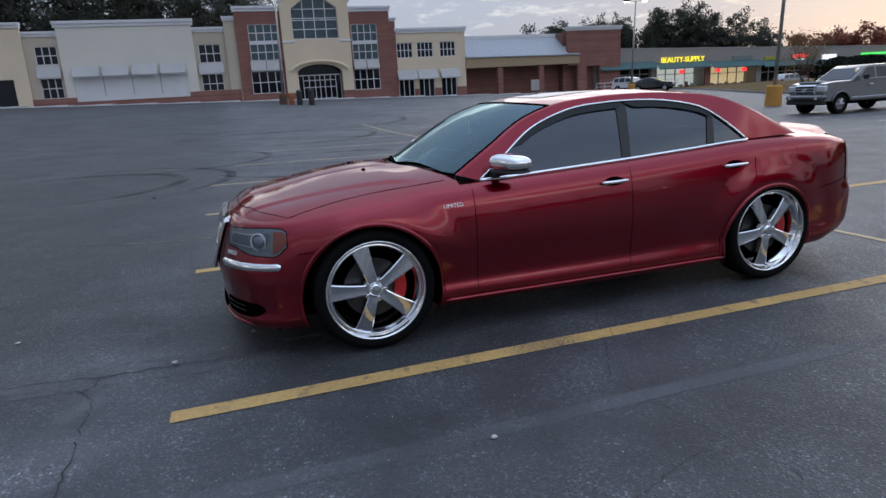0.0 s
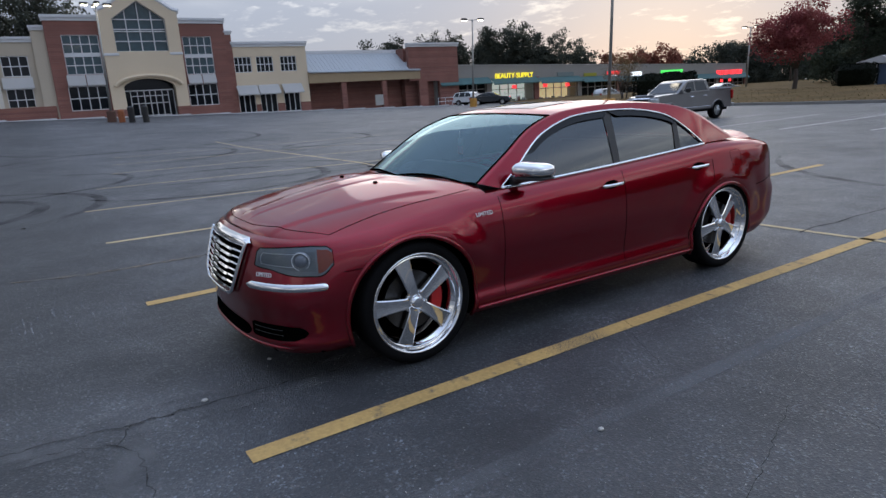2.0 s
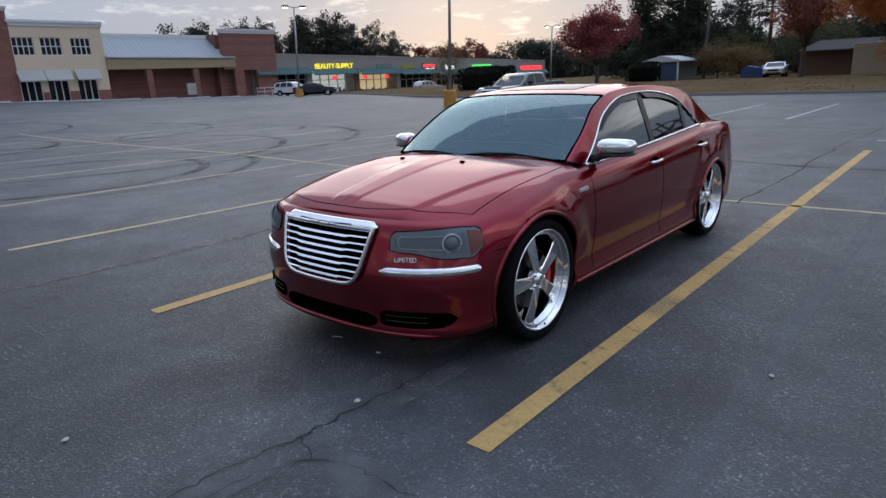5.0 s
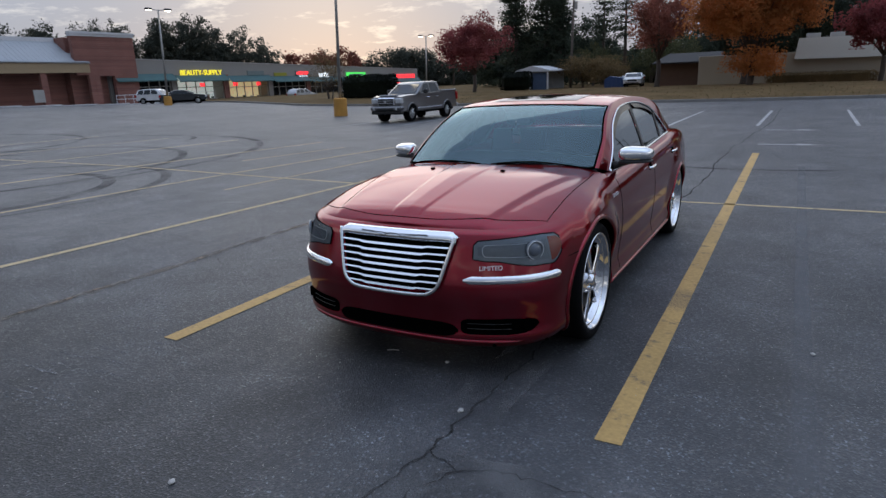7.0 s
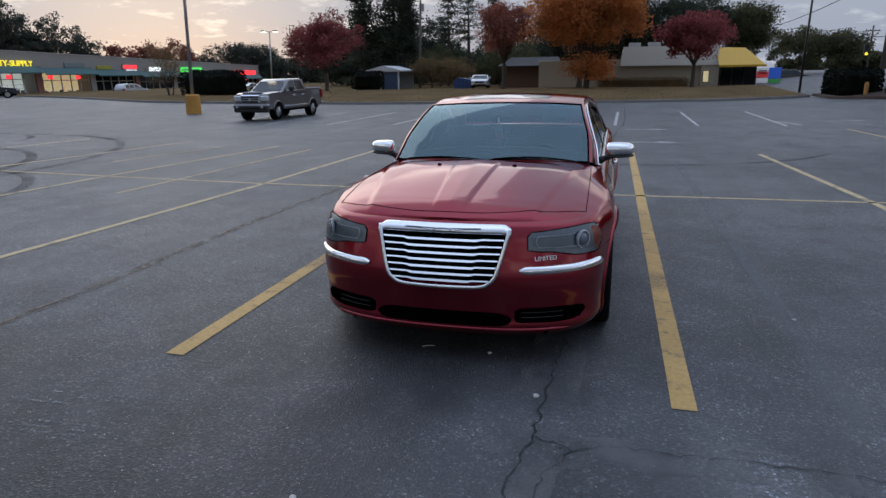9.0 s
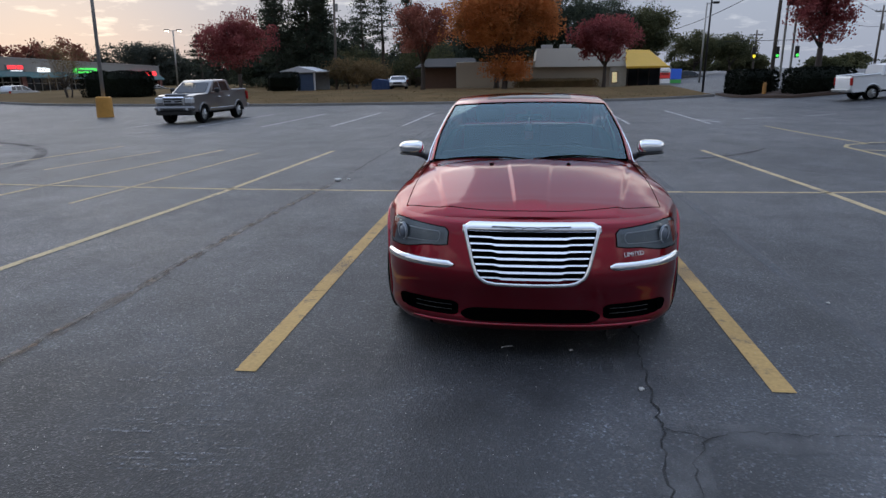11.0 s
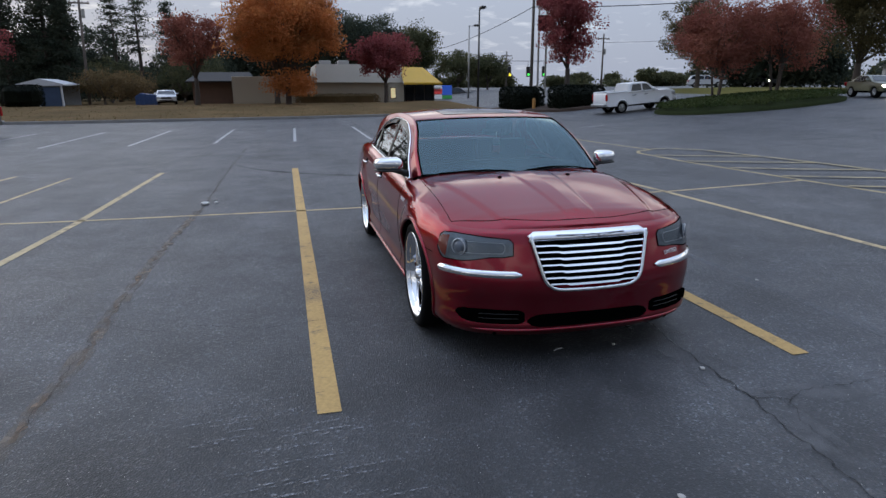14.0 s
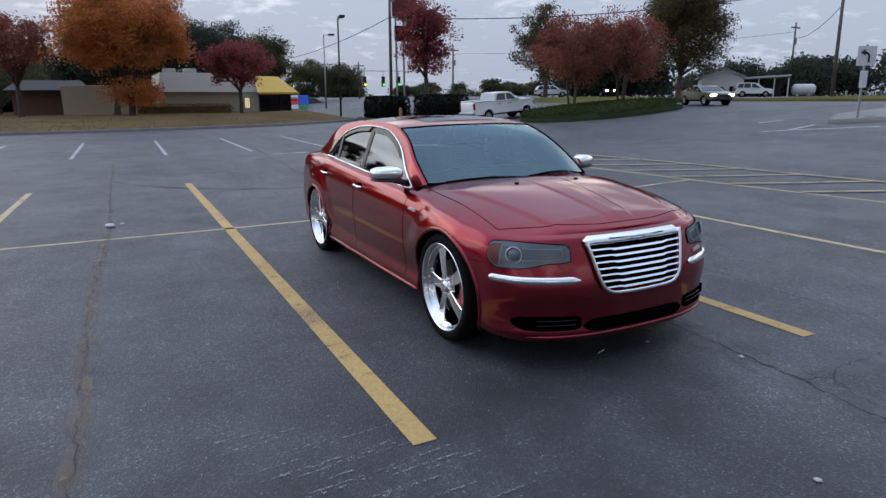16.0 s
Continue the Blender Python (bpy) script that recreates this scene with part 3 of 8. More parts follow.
# hood and fender tops, and the boot lid: from the shoulder line to the middle
hood_mid_z = spline([-0.78, -0.72, -0.6, -0.5, -0.3, 0, 0.30, 0.40], [0.846, 0.880, 0.914, 0.935, 0.974, 1.020, 1.040, 1.044])
deck_mid_z = spline([3.15, 3.35, 3.6, 3.82, 3.94, 4.02], [1.078, 1.076, 1.068, 1.050, 1.018, 0.980])


def hood_lift(x, s):
    """Raised centre panel with a sharp spine and two outer creases that spread towards the screen."""
    ax, fade = np.abs(x), smooth01((s + 0.74) / 0.12) * smooth01((0.40 - s) / 0.2)
    spine = 0.006 * np.clip(1 - ax / (0.10 + 0.05 * (s + 0.7)), 0, 1)
    inner = 0.006 * (1 - smooth01((ax - 0.085 - 0.07 * (s + 0.7)) / 0.020))
    outer = 0.011 * (1 - smooth01((ax - 0.49 - 0.20 * (s + 0.7)) / 0.045))
    return fade * (spine + inner + outer)


def top_grid(a0, a1, n, m, s0, s1, ref0, ref1, mid, power, lift):
    a = np.linspace(a0, a1, n)
    e = shell(a, shoulder_z(np.interp(a, fine_a, fine_xy[:, 1])))
    sc = s0 + (e[:, 1] - ref0) * (s1 - s0) / (ref1 - ref0)
    w = np.linspace(0, 1, m)[None, :]
    X = e[:, :1] * (1 - w)
    S = e[:, 1:2] + (sc[:, None] - e[:, 1:2]) * smooth01(w)
    Zt = e[:, 2:] + (mid(sc)[:, None] - e[:, 2:]) * (1 - power * (1 - w) ** 6 - (1 - power) * (1 - w) ** 2)
    return np.stack([X, S, Zt + lift(X, S)], -1)


a_cowl, a_deck = a_of_s(0.60), a_of_s(3.16)
nose_s = float(shell(0.0, float(shoulder_z(-0.905)))[1])
hood_pts = top_grid(0.0, a_cowl, 120, 70, nose_s, 0.34, nose_s, 0.60, hood_mid_z, 0.72, hood_lift)
tail_s = float(shell(arc[-1], float(shoulder_z(4.09)))[1])
deck_pts = top_grid(a_deck, arc[-1], 90, 40, 3.20, tail_s, 3.16, tail_s, deck_mid_z, 0.5, lambda x, s: 0 * x)
HOOD_J = 4
# the hood panel: a front edge almost straight across, square corners, sides that run back to the screen
hood_front = spline([0, 0.25, 0.50, 0.66, 0.79], [-0.728, -0.716, -0.650, -0.565, -0.462])
hood_side = spline([-0.50, -0.2, 0.1, 0.40, 0.62], [0.790, 0.790, 0.788, 0.782, 0.772])


def in_hood(p):
    x, q = abs(p[0]), p[1]
    return x < float(hood_side(min(max(q, -0.5), 0.62))) and q > float(hood_front(min(x, 0.79)))


def hood_z(x, q):
    """The hood's height at a place: nearest corner of the fine grid, eased over its neighbours."""
    d = (hood_pts[..., 0] - abs(x)) ** 2 + (hood_pts[..., 1] - q) ** 2
    near = np.argsort(d.ravel())[:6]
    w = 1 / (d.ravel()[near] + 1e-5)
    return float((hood_pts[..., 2].ravel()[near] * w).sum() / w.sum())


side_panels = Shape()
for flip in (False, True):
    P = both(body_pts) if flip else body_pts
    side_panels.add(P.reshape(-1, 3).tolist(), [q[::-1] if flip else q for q in regions["side_panels"]])
nh, mh = hood_pts.shape[:2]
hood_faces, fender_faces = [], []
for i in range(nh - 1):
    for j in range(mh - 1):
        c = hood_pts[i : i + 2, j : j + 2].reshape(-1, 3).mean(0)
        (hood_faces if in_hood(c) else fender_faces).append((i * mh + j, (i + 1) * mh + j, (i + 1) * mh + j + 1, i * mh + j + 1))
for flip in (False, True):
    P = both(hood_pts) if flip else hood_pts
    side_panels.add(P.reshape(-1, 3).tolist(), [q[::-1] if flip else q for q in fender_faces])
for flip in (False, True):
    side_panels.grid(both(deck_pts) if flip else deck_pts, flip=flip)
part("body", side_panels, paint_red, red_sedan, smooth=True)
hood = Shape()
for flip in (False, True):
    P = both(hood_pts) if flip else hood_pts
    hood.add(P.reshape(-1, 3).tolist(), [q[::-1] if flip else q for q in hood_faces])
part("hood", hood, paint_red, red_sedan, "creased red hood reflecting the sky", smooth=True)
doors = {}
for key in ("front_door", "rear_door"):
    for flip in (False, True):
        P = both(body_pts) if flip else body_pts
        sh = Shape().add(P.reshape(-1, 3).tolist(), [q[::-1] if flip else q for q in regions[key]])
        used = sorted({i for f in sh.f for i in f})
        at = {i: k for k, i in enumerate(used)}
        sh.v, sh.f = [sh.v[i] for i in used], [tuple(at[i] for i in f) for f in sh.f]
        doors[key, flip] = part(key, sh, paint_red, red_sedan, smooth=True)

# panel gaps
def seam(pts, r):
    return part("panel_gap", Shape().tube(np.asarray(pts).tolist(), r, 5), gap_black, red_sedan)


for flip in (False, True):
    fl = both if flip else (lambda p: p)
    for s, z0, z1 in ((cuts_s[0], 0.28, 0.95), (cuts_s[1], 0.28, 0.99)):
        seam(fl(shell(a_of_s(s), np.linspace(z0, z1, 24), 0.0002)), 0.0022)
    ang = np.radians(np.linspace(198, 130, 12))
    rear = [(ARCHES[1][0] + (ARCHES[1][2] + 0.035) * math.cos(t), ARCHES[1][1] + (ARCHES[1][2] + 0.035) * math.sin(t)) for t in ang] + [(2.82, 0.80), (2.835, 0.93), (2.83, 1.03)]
    seam(fl(np.array([shell(a_of_s(s), z, 0.0004) for s, z in rear])), 0.0022)
    part("sill_ridge", Shape().tube(fl(shell(a_of_s(np.linspace(0.44, 2.60, 40)), 0.238 - 0.008 * np.linspace(0, 1, 40), 0.004)).tolist(), 0.013, 8), paint_red, red_sedan, smooth=True)
    fend = np.linspace(a_of_s(-0.44), a_of_s(-0.33), 8)
    seam(fl(shell(fend, np.linspace(0.655, 0.66, 8), 0.0004)), 0.0025)
    xs = np.linspace(0, 0.788, 44)
    seam(fl(np.array([(x, float(hood_front(x)), hood_z(x, float(hood_front(x))) + 0.0005) for x in xs])), 0.0024)
    qs = np.linspace(-0.462, 0.52, 44)
    seam(fl(np.array([(float(hood_side(q)), q, hood_z(float(hood_side(q)), q) + 0.0005) for q in qs])), 0.0024)
    fl_a = np.linspace(a_of_s(3.46), a_of_s(3.84), 12)
    seam(fl(shell(fl_a, np.linspace(0.66, 0.70, 12), 0.0)), 0.0025)
fuel = Shape()
FT = np.linspace(0, 2 * np.pi, 49)
fa, fz = a_of_s(3.16) + 0.075 * np.sign(np.cos(FT)) * np.abs(np.cos(FT)) ** 0.4, 0.925 + 0.062 * np.sign(np.sin(FT)) * np.abs(np.sin(FT)) ** 0.4
fuel.tube(shell(fa, fz, 0.0003).tolist(), 0.0009, 5)
part("fuel_flap", fuel, gap_black, red_sedan, "outline of the fuel flap")

# wheel openings: rolled lips and dark wells
for sw, zw, rw in ARCHES:
    for flip in (False, True):
        ang = np.radians(np.linspace(-20, 200, 64))
        zz = zw + rw * np.sin(ang)
        ss = sw + rw * np.cos(ang)
        P = shell(a_of_s(ss), zz, -0.003)
        fl = both if flip else (lambda p: p)
        part("wheel_arch_lip", Shape().tube(fl(P).tolist(), 0.015, 10), paint_red, red_sedan, smooth=True)
        deep = np.stack([P, P * [0, 1, 1] + [0.62, 0, 0]], 1)
        well = Shape().grid(fl(deep), flip=flip)
        n0 = len(ang)
        well.add(fl(np.r_[deep[:, 1], [[0.62, sw, zw]]]).tolist(), [(i, i + 1, n0) for i in range(n0 - 1)])
        part("wheel_well", well, gap_black, red_sedan)
under = Shape().box(-0.62, 0.62, -0.80, 3.9, 0.178, 0.36, 0.02)
under.box(-0.84, 0.84, -0.60, -0.48, 0.188, 0.36, 0.01)
under.box(-0.89, 0.89, 0.46, 2.6, 0.185, 0.36, 0.02)
part("underbody", under, gap_black, red_sedan)

# ---- glasshouse ----
x_sh = lambda s: np.interp(s, body_pts[:, -1, 1], body_pts[:, -1, 0])


def belt_z(s):
    return shoulder_z(s) + 0.004


def side_x(s, z):
    d = z - belt_z(s)
    base = x_sh(s) - 0.012 - 0.05 * smooth01((0.95 - s) / 0.45) - 0.05 * smooth01((s - 2.75) / 0.5)
    return base - 0.36 * d - 0.17 * d * d


def on_side(pts, out=0.0):
    pts = np.asarray(pts, float)
    return np.stack([side_x(pts[..., 0], pts[..., 1]) + out, pts[..., 0], pts[..., 1] + out * 0.5], -1)


U = np.linspace(0, 1, 97)
knots = [0, 0.10, 0.22, 0.32, 0.45, 0.58, 0.70, 0.80, 0.90, 1.0]
pane_top = spline(knots, [(0.745, 0.962), (0.93, 1.10), (1.17, 1.262), (1.42, 1.348), (1.70, 1.383), (2.03, 1.386), (2.28, 1.362), (2.49, 1.312), (2.64, 1.222), (2.825, 1.066)])(U)
rail = spline(knots, [(0.61, 1.003), (0.845, 1.155), (1.115, 1.315), (1.36, 1.394), (1.66, 1.428), (1.98, 1.436), (2.30, 1.424), (2.65, 1.382), (2.98, 1.262), (3.36, 1.066)])(U)
pane_bot = np.stack([np.linspace(0.745, 2.825, 97), belt_z(np.linspace(0.745, 2.825, 97))], -1)
rail3 = on_side(rail)
mid_line = spline(knots, [(0.42, 1.030), (0.69, 1.185), (1.00, 1.340), (1.25, 1.420), (1.58, 1.460), (1.94, 1.470), (2.30, 1.460), (2.72, 1.412), (3.04, 1.290), (3.40, 1.082)])(U)
WS_TOP, BACK_TOP = 30, 77
W = np.linspace(0, 1, 33)[None, :]
ease = 1 - (1 - W) ** 2.3
roof_pts = np.stack([rail3[:, :1] * (1 - W), rail3[:, 1:2] + (mid_line[:, :1] - rail3[:, 1:2]) * ease, rail3[:, 2:] + (mid_line[:, 1:] - rail3[:, 2:]) * ease], -1)
pillar = np.stack([on_side(pane_top + (rail - pane_top) * t) for t in np.linspace(0, 1, 8)], 1)
house = Shape()
for flip in (False, True):
    fl = both if flip else (lambda p: p)
    house.grid(fl(pillar), flip=not flip)
    house.grid(fl(roof_pts)[WS_TOP : BACK_TOP + 1], flip=flip)
    house.grid(fl(roof_pts)[: WS_TOP + 1, :2], flip=flip)
    house.grid(fl(roof_pts)[BACK_TOP:, :3], flip=flip)
ls = np.linspace(0.60, 3.38, 84)
edge3 = np.stack([x_sh(ls), ls, shoulder_z(ls)], -1)
belt3 = on_side(np.stack([ls, belt_z(ls) + 0.004], -1), -0.004)
for flip in (False, True):
    fl = both if flip else (lambda p: p)
    house.grid(fl(np.stack([edge3 - [0, 0, 0.002], belt3], 1)), flip=flip)
part("roof", house, paint_red, red_sedan, "red roof with slim pillars", smooth=True)
ws = Shape()
back = Shape()
for flip in (False, True):
    fl = both if flip else (lambda p: p)
    ws.grid(fl(roof_pts)[: WS_TOP + 1, 1:], flip=flip)
    back.grid(fl(roof_pts)[BACK_TOP:, 2:], flip=flip)
part("windshield", ws, glass_front, red_sedan, "blue-green tinted windshield", smooth=True)
part("rear_window", back, glass_side, red_sedan, smooth=True)
seal = Shape()
ring = np.r_[roof_pts[: WS_TOP + 1, 1], roof_pts[WS_TOP, 2:]]
seal.tube(np.r_[ring, both(ring)[::-1]].tolist(), 0.007, 6)
base_edge = np.r_[roof_pts[0, 1:], both(roof_pts[0, 1:])[::-1]]
seal.tube(base_edge.tolist(), 0.008, 6)
part("windshield_seal", seal, gap_black, red_sedan)
cowl = Shape()
hood_rear = hood_pts[-1, HOOD_J:]
k = np.linspace(0, 1, len(hood_rear))
wsb = np.stack([np.interp(k, np.linspace(0, 1, 32), roof_pts[0, 1:, c]) for c in range(3)], -1)
for flip in (False, True):
    fl = both if flip else (lambda p: p)
    cowl.grid(fl(np.stack([hood_rear - [0, 0.01, 0.012], (hood_rear + wsb) / 2 - [0, 0, 0.022], wsb + [0, 0.01, 0.0]], 1)), flip=not flip)
part("cowl", cowl, black_plastic, red_sedan, smooth=True)
for sgn, j0, j1, i0, i1 in ((-1, 6, 31, 0, 0.8), (1, 30, 5, 0, 1.2)):
    js = np.linspace(j0, j1, 10)
    pts = []
    for k, j in enumerate(js):
        i = i0 + (i1 - i0) * math.sin(math.pi * k / 9)
        p = np.array([np.interp(j, np.arange(33), roof_pts[int(i), :, c]) * (1 - i % 1) + np.interp(j, np.arange(33), roof_pts[int(i) + 1, :, c]) * (i % 1) for c in range(3)])
        pts.append((sgn * p[0], p[1] - 0.008, p[2] + 0.006))
    part("wiper", Shape().tube(pts, [0.009, 0.008, 0.008, 0.007, 0.007, 0.007, 0.006, 0.006, 0.006, 0.004], 6), gap_black, red_sedan, smooth=True)
for x in (-0.27, 0.27):
    part("washer_nozzle", Shape().box(x - 0.014, x + 0.014, 0.10, 0.125, hood_z(x, 0.11) - 0.004, hood_z(x, 0.11) + 0.010, 0.004), gap_black, red_sedan)

# side panes, pillars, chrome strips and rain visors
pane_defs = (("front_door_window", 0.0, 0.505), ("rear_door_window", 0.525, 0.845), ("quarter_window", 0.858, 1.0))
pane_rows = np.linspace(0, 1, 14)
glass3 = np.stack([on_side(pane_bot + (pane_top - pane_bot) * t, -0.004) for t in pane_rows], 1)
for flip in (False, True):
    fl = both if flip else (lambda p: p)
    for nm, u0, u1 in pane_defs:
        i0, i1 = round(u0 * 96), round(u1 * 96)
        part(nm, Shape().grid(fl(glass3)[i0 : i1 + 1], flip=not flip), glass_side, red_sedan, smooth=True)
    for u0, u1, nm in ((0.500, 0.530, "door_pillar"), (0.842, 0.862, "window_divider")):
        i0, i1 = int(u0 * 96), int(math.ceil(u1 * 96))
        part(nm, Shape().grid(fl(glass3 + [0.006, 0, 0.0])[i0 : i1 + 1], flip=not flip), black_plastic, red_sedan, smooth=True)
    trim = Shape()
    top_line = on_side(pane_top, 0.006)
    trim.tube(fl(top_line).tolist(), 0.0075, 6)
    trim.tube(fl(on_side(pane_bot, 0.010)).tolist(), 0.0125, 6)
    part("window_trim", trim, chrome, red_sedan, "bright chrome window surround", smooth=True)
    for i0, i1 in ((14, 50), (50, 82)):
        drop_ = 0.048 * np.clip(np.minimum((np.arange(i1 - i0) + 1) / 4, (i1 - i0 - np.arange(i1 - i0)) / 2), 0.1, 1)
        drop_ = np.minimum(drop_, 0.8 * (pane_top - pane_bot)[i0:i1, 1])
        q = np.stack([on_side(pane_top[i0:i1] - np.stack([0 * drop_, drop_ * t], -1), 0.003 + 0.007 * t) for t in (0.0, 0.3, 0.6, 0.9, 1.0)], 1)
        part("rain_visor", Shape().grid(fl(q), flip=flip), visor_smoke, red_sedan, "smoked plastic rain visor", smooth=True)

# sunroof panel, antenna and boot spoiler
sun_panel = roof_pts[36:54, 14:]
sr = Shape()
for flip in (False, True):
    sr.grid((both(sun_panel) if flip else sun_panel) + [0, 0, 0.003], flip=flip)
part("sunroof", sr, glass_roof, red_sedan, "dark glass sunroof", smooth=True)
spo = Shape()
X = np.linspace(-0.62, 0.62, 41)
sp = []
for x in X:
    b0 = 3.93 - 0.10 * (x / 0.62) ** 2
    zb = float(np.interp(abs(x), [0, 0.4, 0.62], [1.038, 1.030, 1.006]))
    e = 1 - 0.75 * smooth01((abs(x) - 0.5) / 0.12)
    sp.append([(x, b0 - 0.20, zb + 0.012), (x, b0 - 0.10, zb + 0.010 + 0.020 * e), (x, b0 + 0.015, zb + 0.012 + 0.040 * e), (x, b0 + 0.03, zb + 0.002 + 0.032 * e), (x, b0 - 0.02, zb - 0.015)])
part("spoiler", spo.grid(np.array(sp)), paint_red, red_sedan, smooth=True)
tail_m = mat("tail_lamp_red", (0.25, 0.008, 0.01), 0.15, 0, 0.1, coat=0.8)
for flip in (False, True):
    fl = both if flip else (lambda p: p)
    aa = np.linspace(a_of_s(3.83), a_of_s(3.94), 8)
    part("tail_lamp", Shape().grid(fl(np.stack([shell(aa, z, 0.006) for z in np.linspace(0.66, 0.93, 10)], 1)), flip=flip), tail_m, red_sedan, smooth=True)

# ---- front: grille, lamps, bumper ----


def nose(x, z, out=0.0):
    """A point on the nose at x and height z."""
    lo, hi = 0.0, 1.2
    for _ in range(30):
        mid = (lo + hi) / 2
        if float(shell(mid, z, out)[0]) < abs(x):
            lo = mid
        else:
            hi = mid
    p = shell((lo + hi) / 2, z, out)
    return (math.copysign(float(p[0]), x) if x else 0.0, float(p[1]), z)


def grille_half(z):
    return float(np.interp(z, [0.484, 0.49, 0.50, 0.515, 0.54, 0.58, 0.82], [0.20, 0.235, 0.268, 0.295, 0.314, 0.330, 0.392]))


backing = []
for z in np.linspace(0.505, 0.805, 9):
    half = grille_half(z) - 0.004
    backing.append([(v * half, float(shell(abs(v) * half, z, 0.002)[1]), z) for v in np.linspace(-1, 1, 33)])
part("grille_backing", Shape().grid(np.array(backing).transpose(1, 0, 2), flip=True), gap_black, red_sedan)
rim = [(-0.388, 0.808)] + [(-grille_half(z), z) for z in np.linspace(0.80, 0.50, 14)] + [(-0.245, 0.491), (-0.20, 0.485), (-0.10, 0.482), (0, 0.481), (0.10, 0.482), (0.20, 0.485), (0.245, 0.491)] + [(grille_half(z), z) for z in np.linspace(0.50, 0.80, 14)] + [(0.388, 0.808)]
gr = Shape().tube([nose(x, z, 0.024) for x, z in rim], 0.0125, 8)
tb = []
for x in np.linspace(-0.398, 0.398, 41):
    e_ = float(smooth01((abs(x) - 0.34) / 0.058)) ** 2
    tb.append([nose(x, 0.776 - 0.010 * e_, 0.006), nose(x, 0.781 - 0.012 * e_, 0.026), nose(x, 0.798 - 0.015 * e_, 0.031), nose(x, 0.817 - 0.020 * e_, 0.026), nose(x, 0.827 - 0.024 * e_, 0.006)])
gr.grid(np.array(tb))
part("grille_frame", gr, chrome, red_sedan, "chrome grille surround", smooth=True)
wing = Shape()
for sgn in (-1, 1):
    for up_ in (0, 1):
        pts = []
        for x in np.linspace(0.045, 0.225, 14):
            q = (x - 0.045) / 0.18
            zz = (0.806 + 0.006 * q) if up_ else (0.788 + 0.018 * q + 0.007 * math.sin(math.pi * q))
            pts.append(nose(sgn * x, zz, 0.033 if zz > 0.797 else 0.0315))
        wing.tube(pts, 0.0016, 5)
oval_ = [nose(0.052 * math.cos(t), 0.797 + 0.010 * math.sin(t), 0.034) for t in np.linspace(0, 2 * math.pi, 25)]
wing.tube(oval_, 0.0022, 5)
part("badge", wing, iron, red_sedan, "small winged emblem shape")
for k in range(7):
    z = 0.750 - 0.0378 * k
    h = grille_half(z) - 0.014
    sl = []
    for x in np.linspace(-h, h, 61):
        t = abs(x) / h
        drop = 0.010 * smooth01((0.66 - t) / 0.10)
        thick = 0.0043 + 0.0019 * smooth01((0.66 - t) / 0.10)
        zc2 = z - drop * 0.6
        sl.append([nose(x, zc2 - thick, 0.010), nose(x, zc2 - thick * 0.8, 0.030), nose(x, zc2 + thick * 0.9, 0.030 - 1.2 * thick), nose(x, zc2 + thick, 0.010)])
    part("grille_slat", Shape().grid(np.array(sl)), chrome, red_sedan, smooth=False)


def patch(poly_a, poly_z_lo, poly_z_hi, out, n=10, crown=0.0, side=1):
    """A patch of the shell between two height curves along a, moved out."""
    rows = []
    for t in np.linspace(0, 1, n):
        z = poly_z_lo + (poly_z_hi - poly_z_lo) * t
        P = shell(poly_a, z, out + crown * math.sin(math.pi * t))
        rows.append(P)
    Q = np.stack(rows, 1)
    return Q if side > 0 else both(Q)


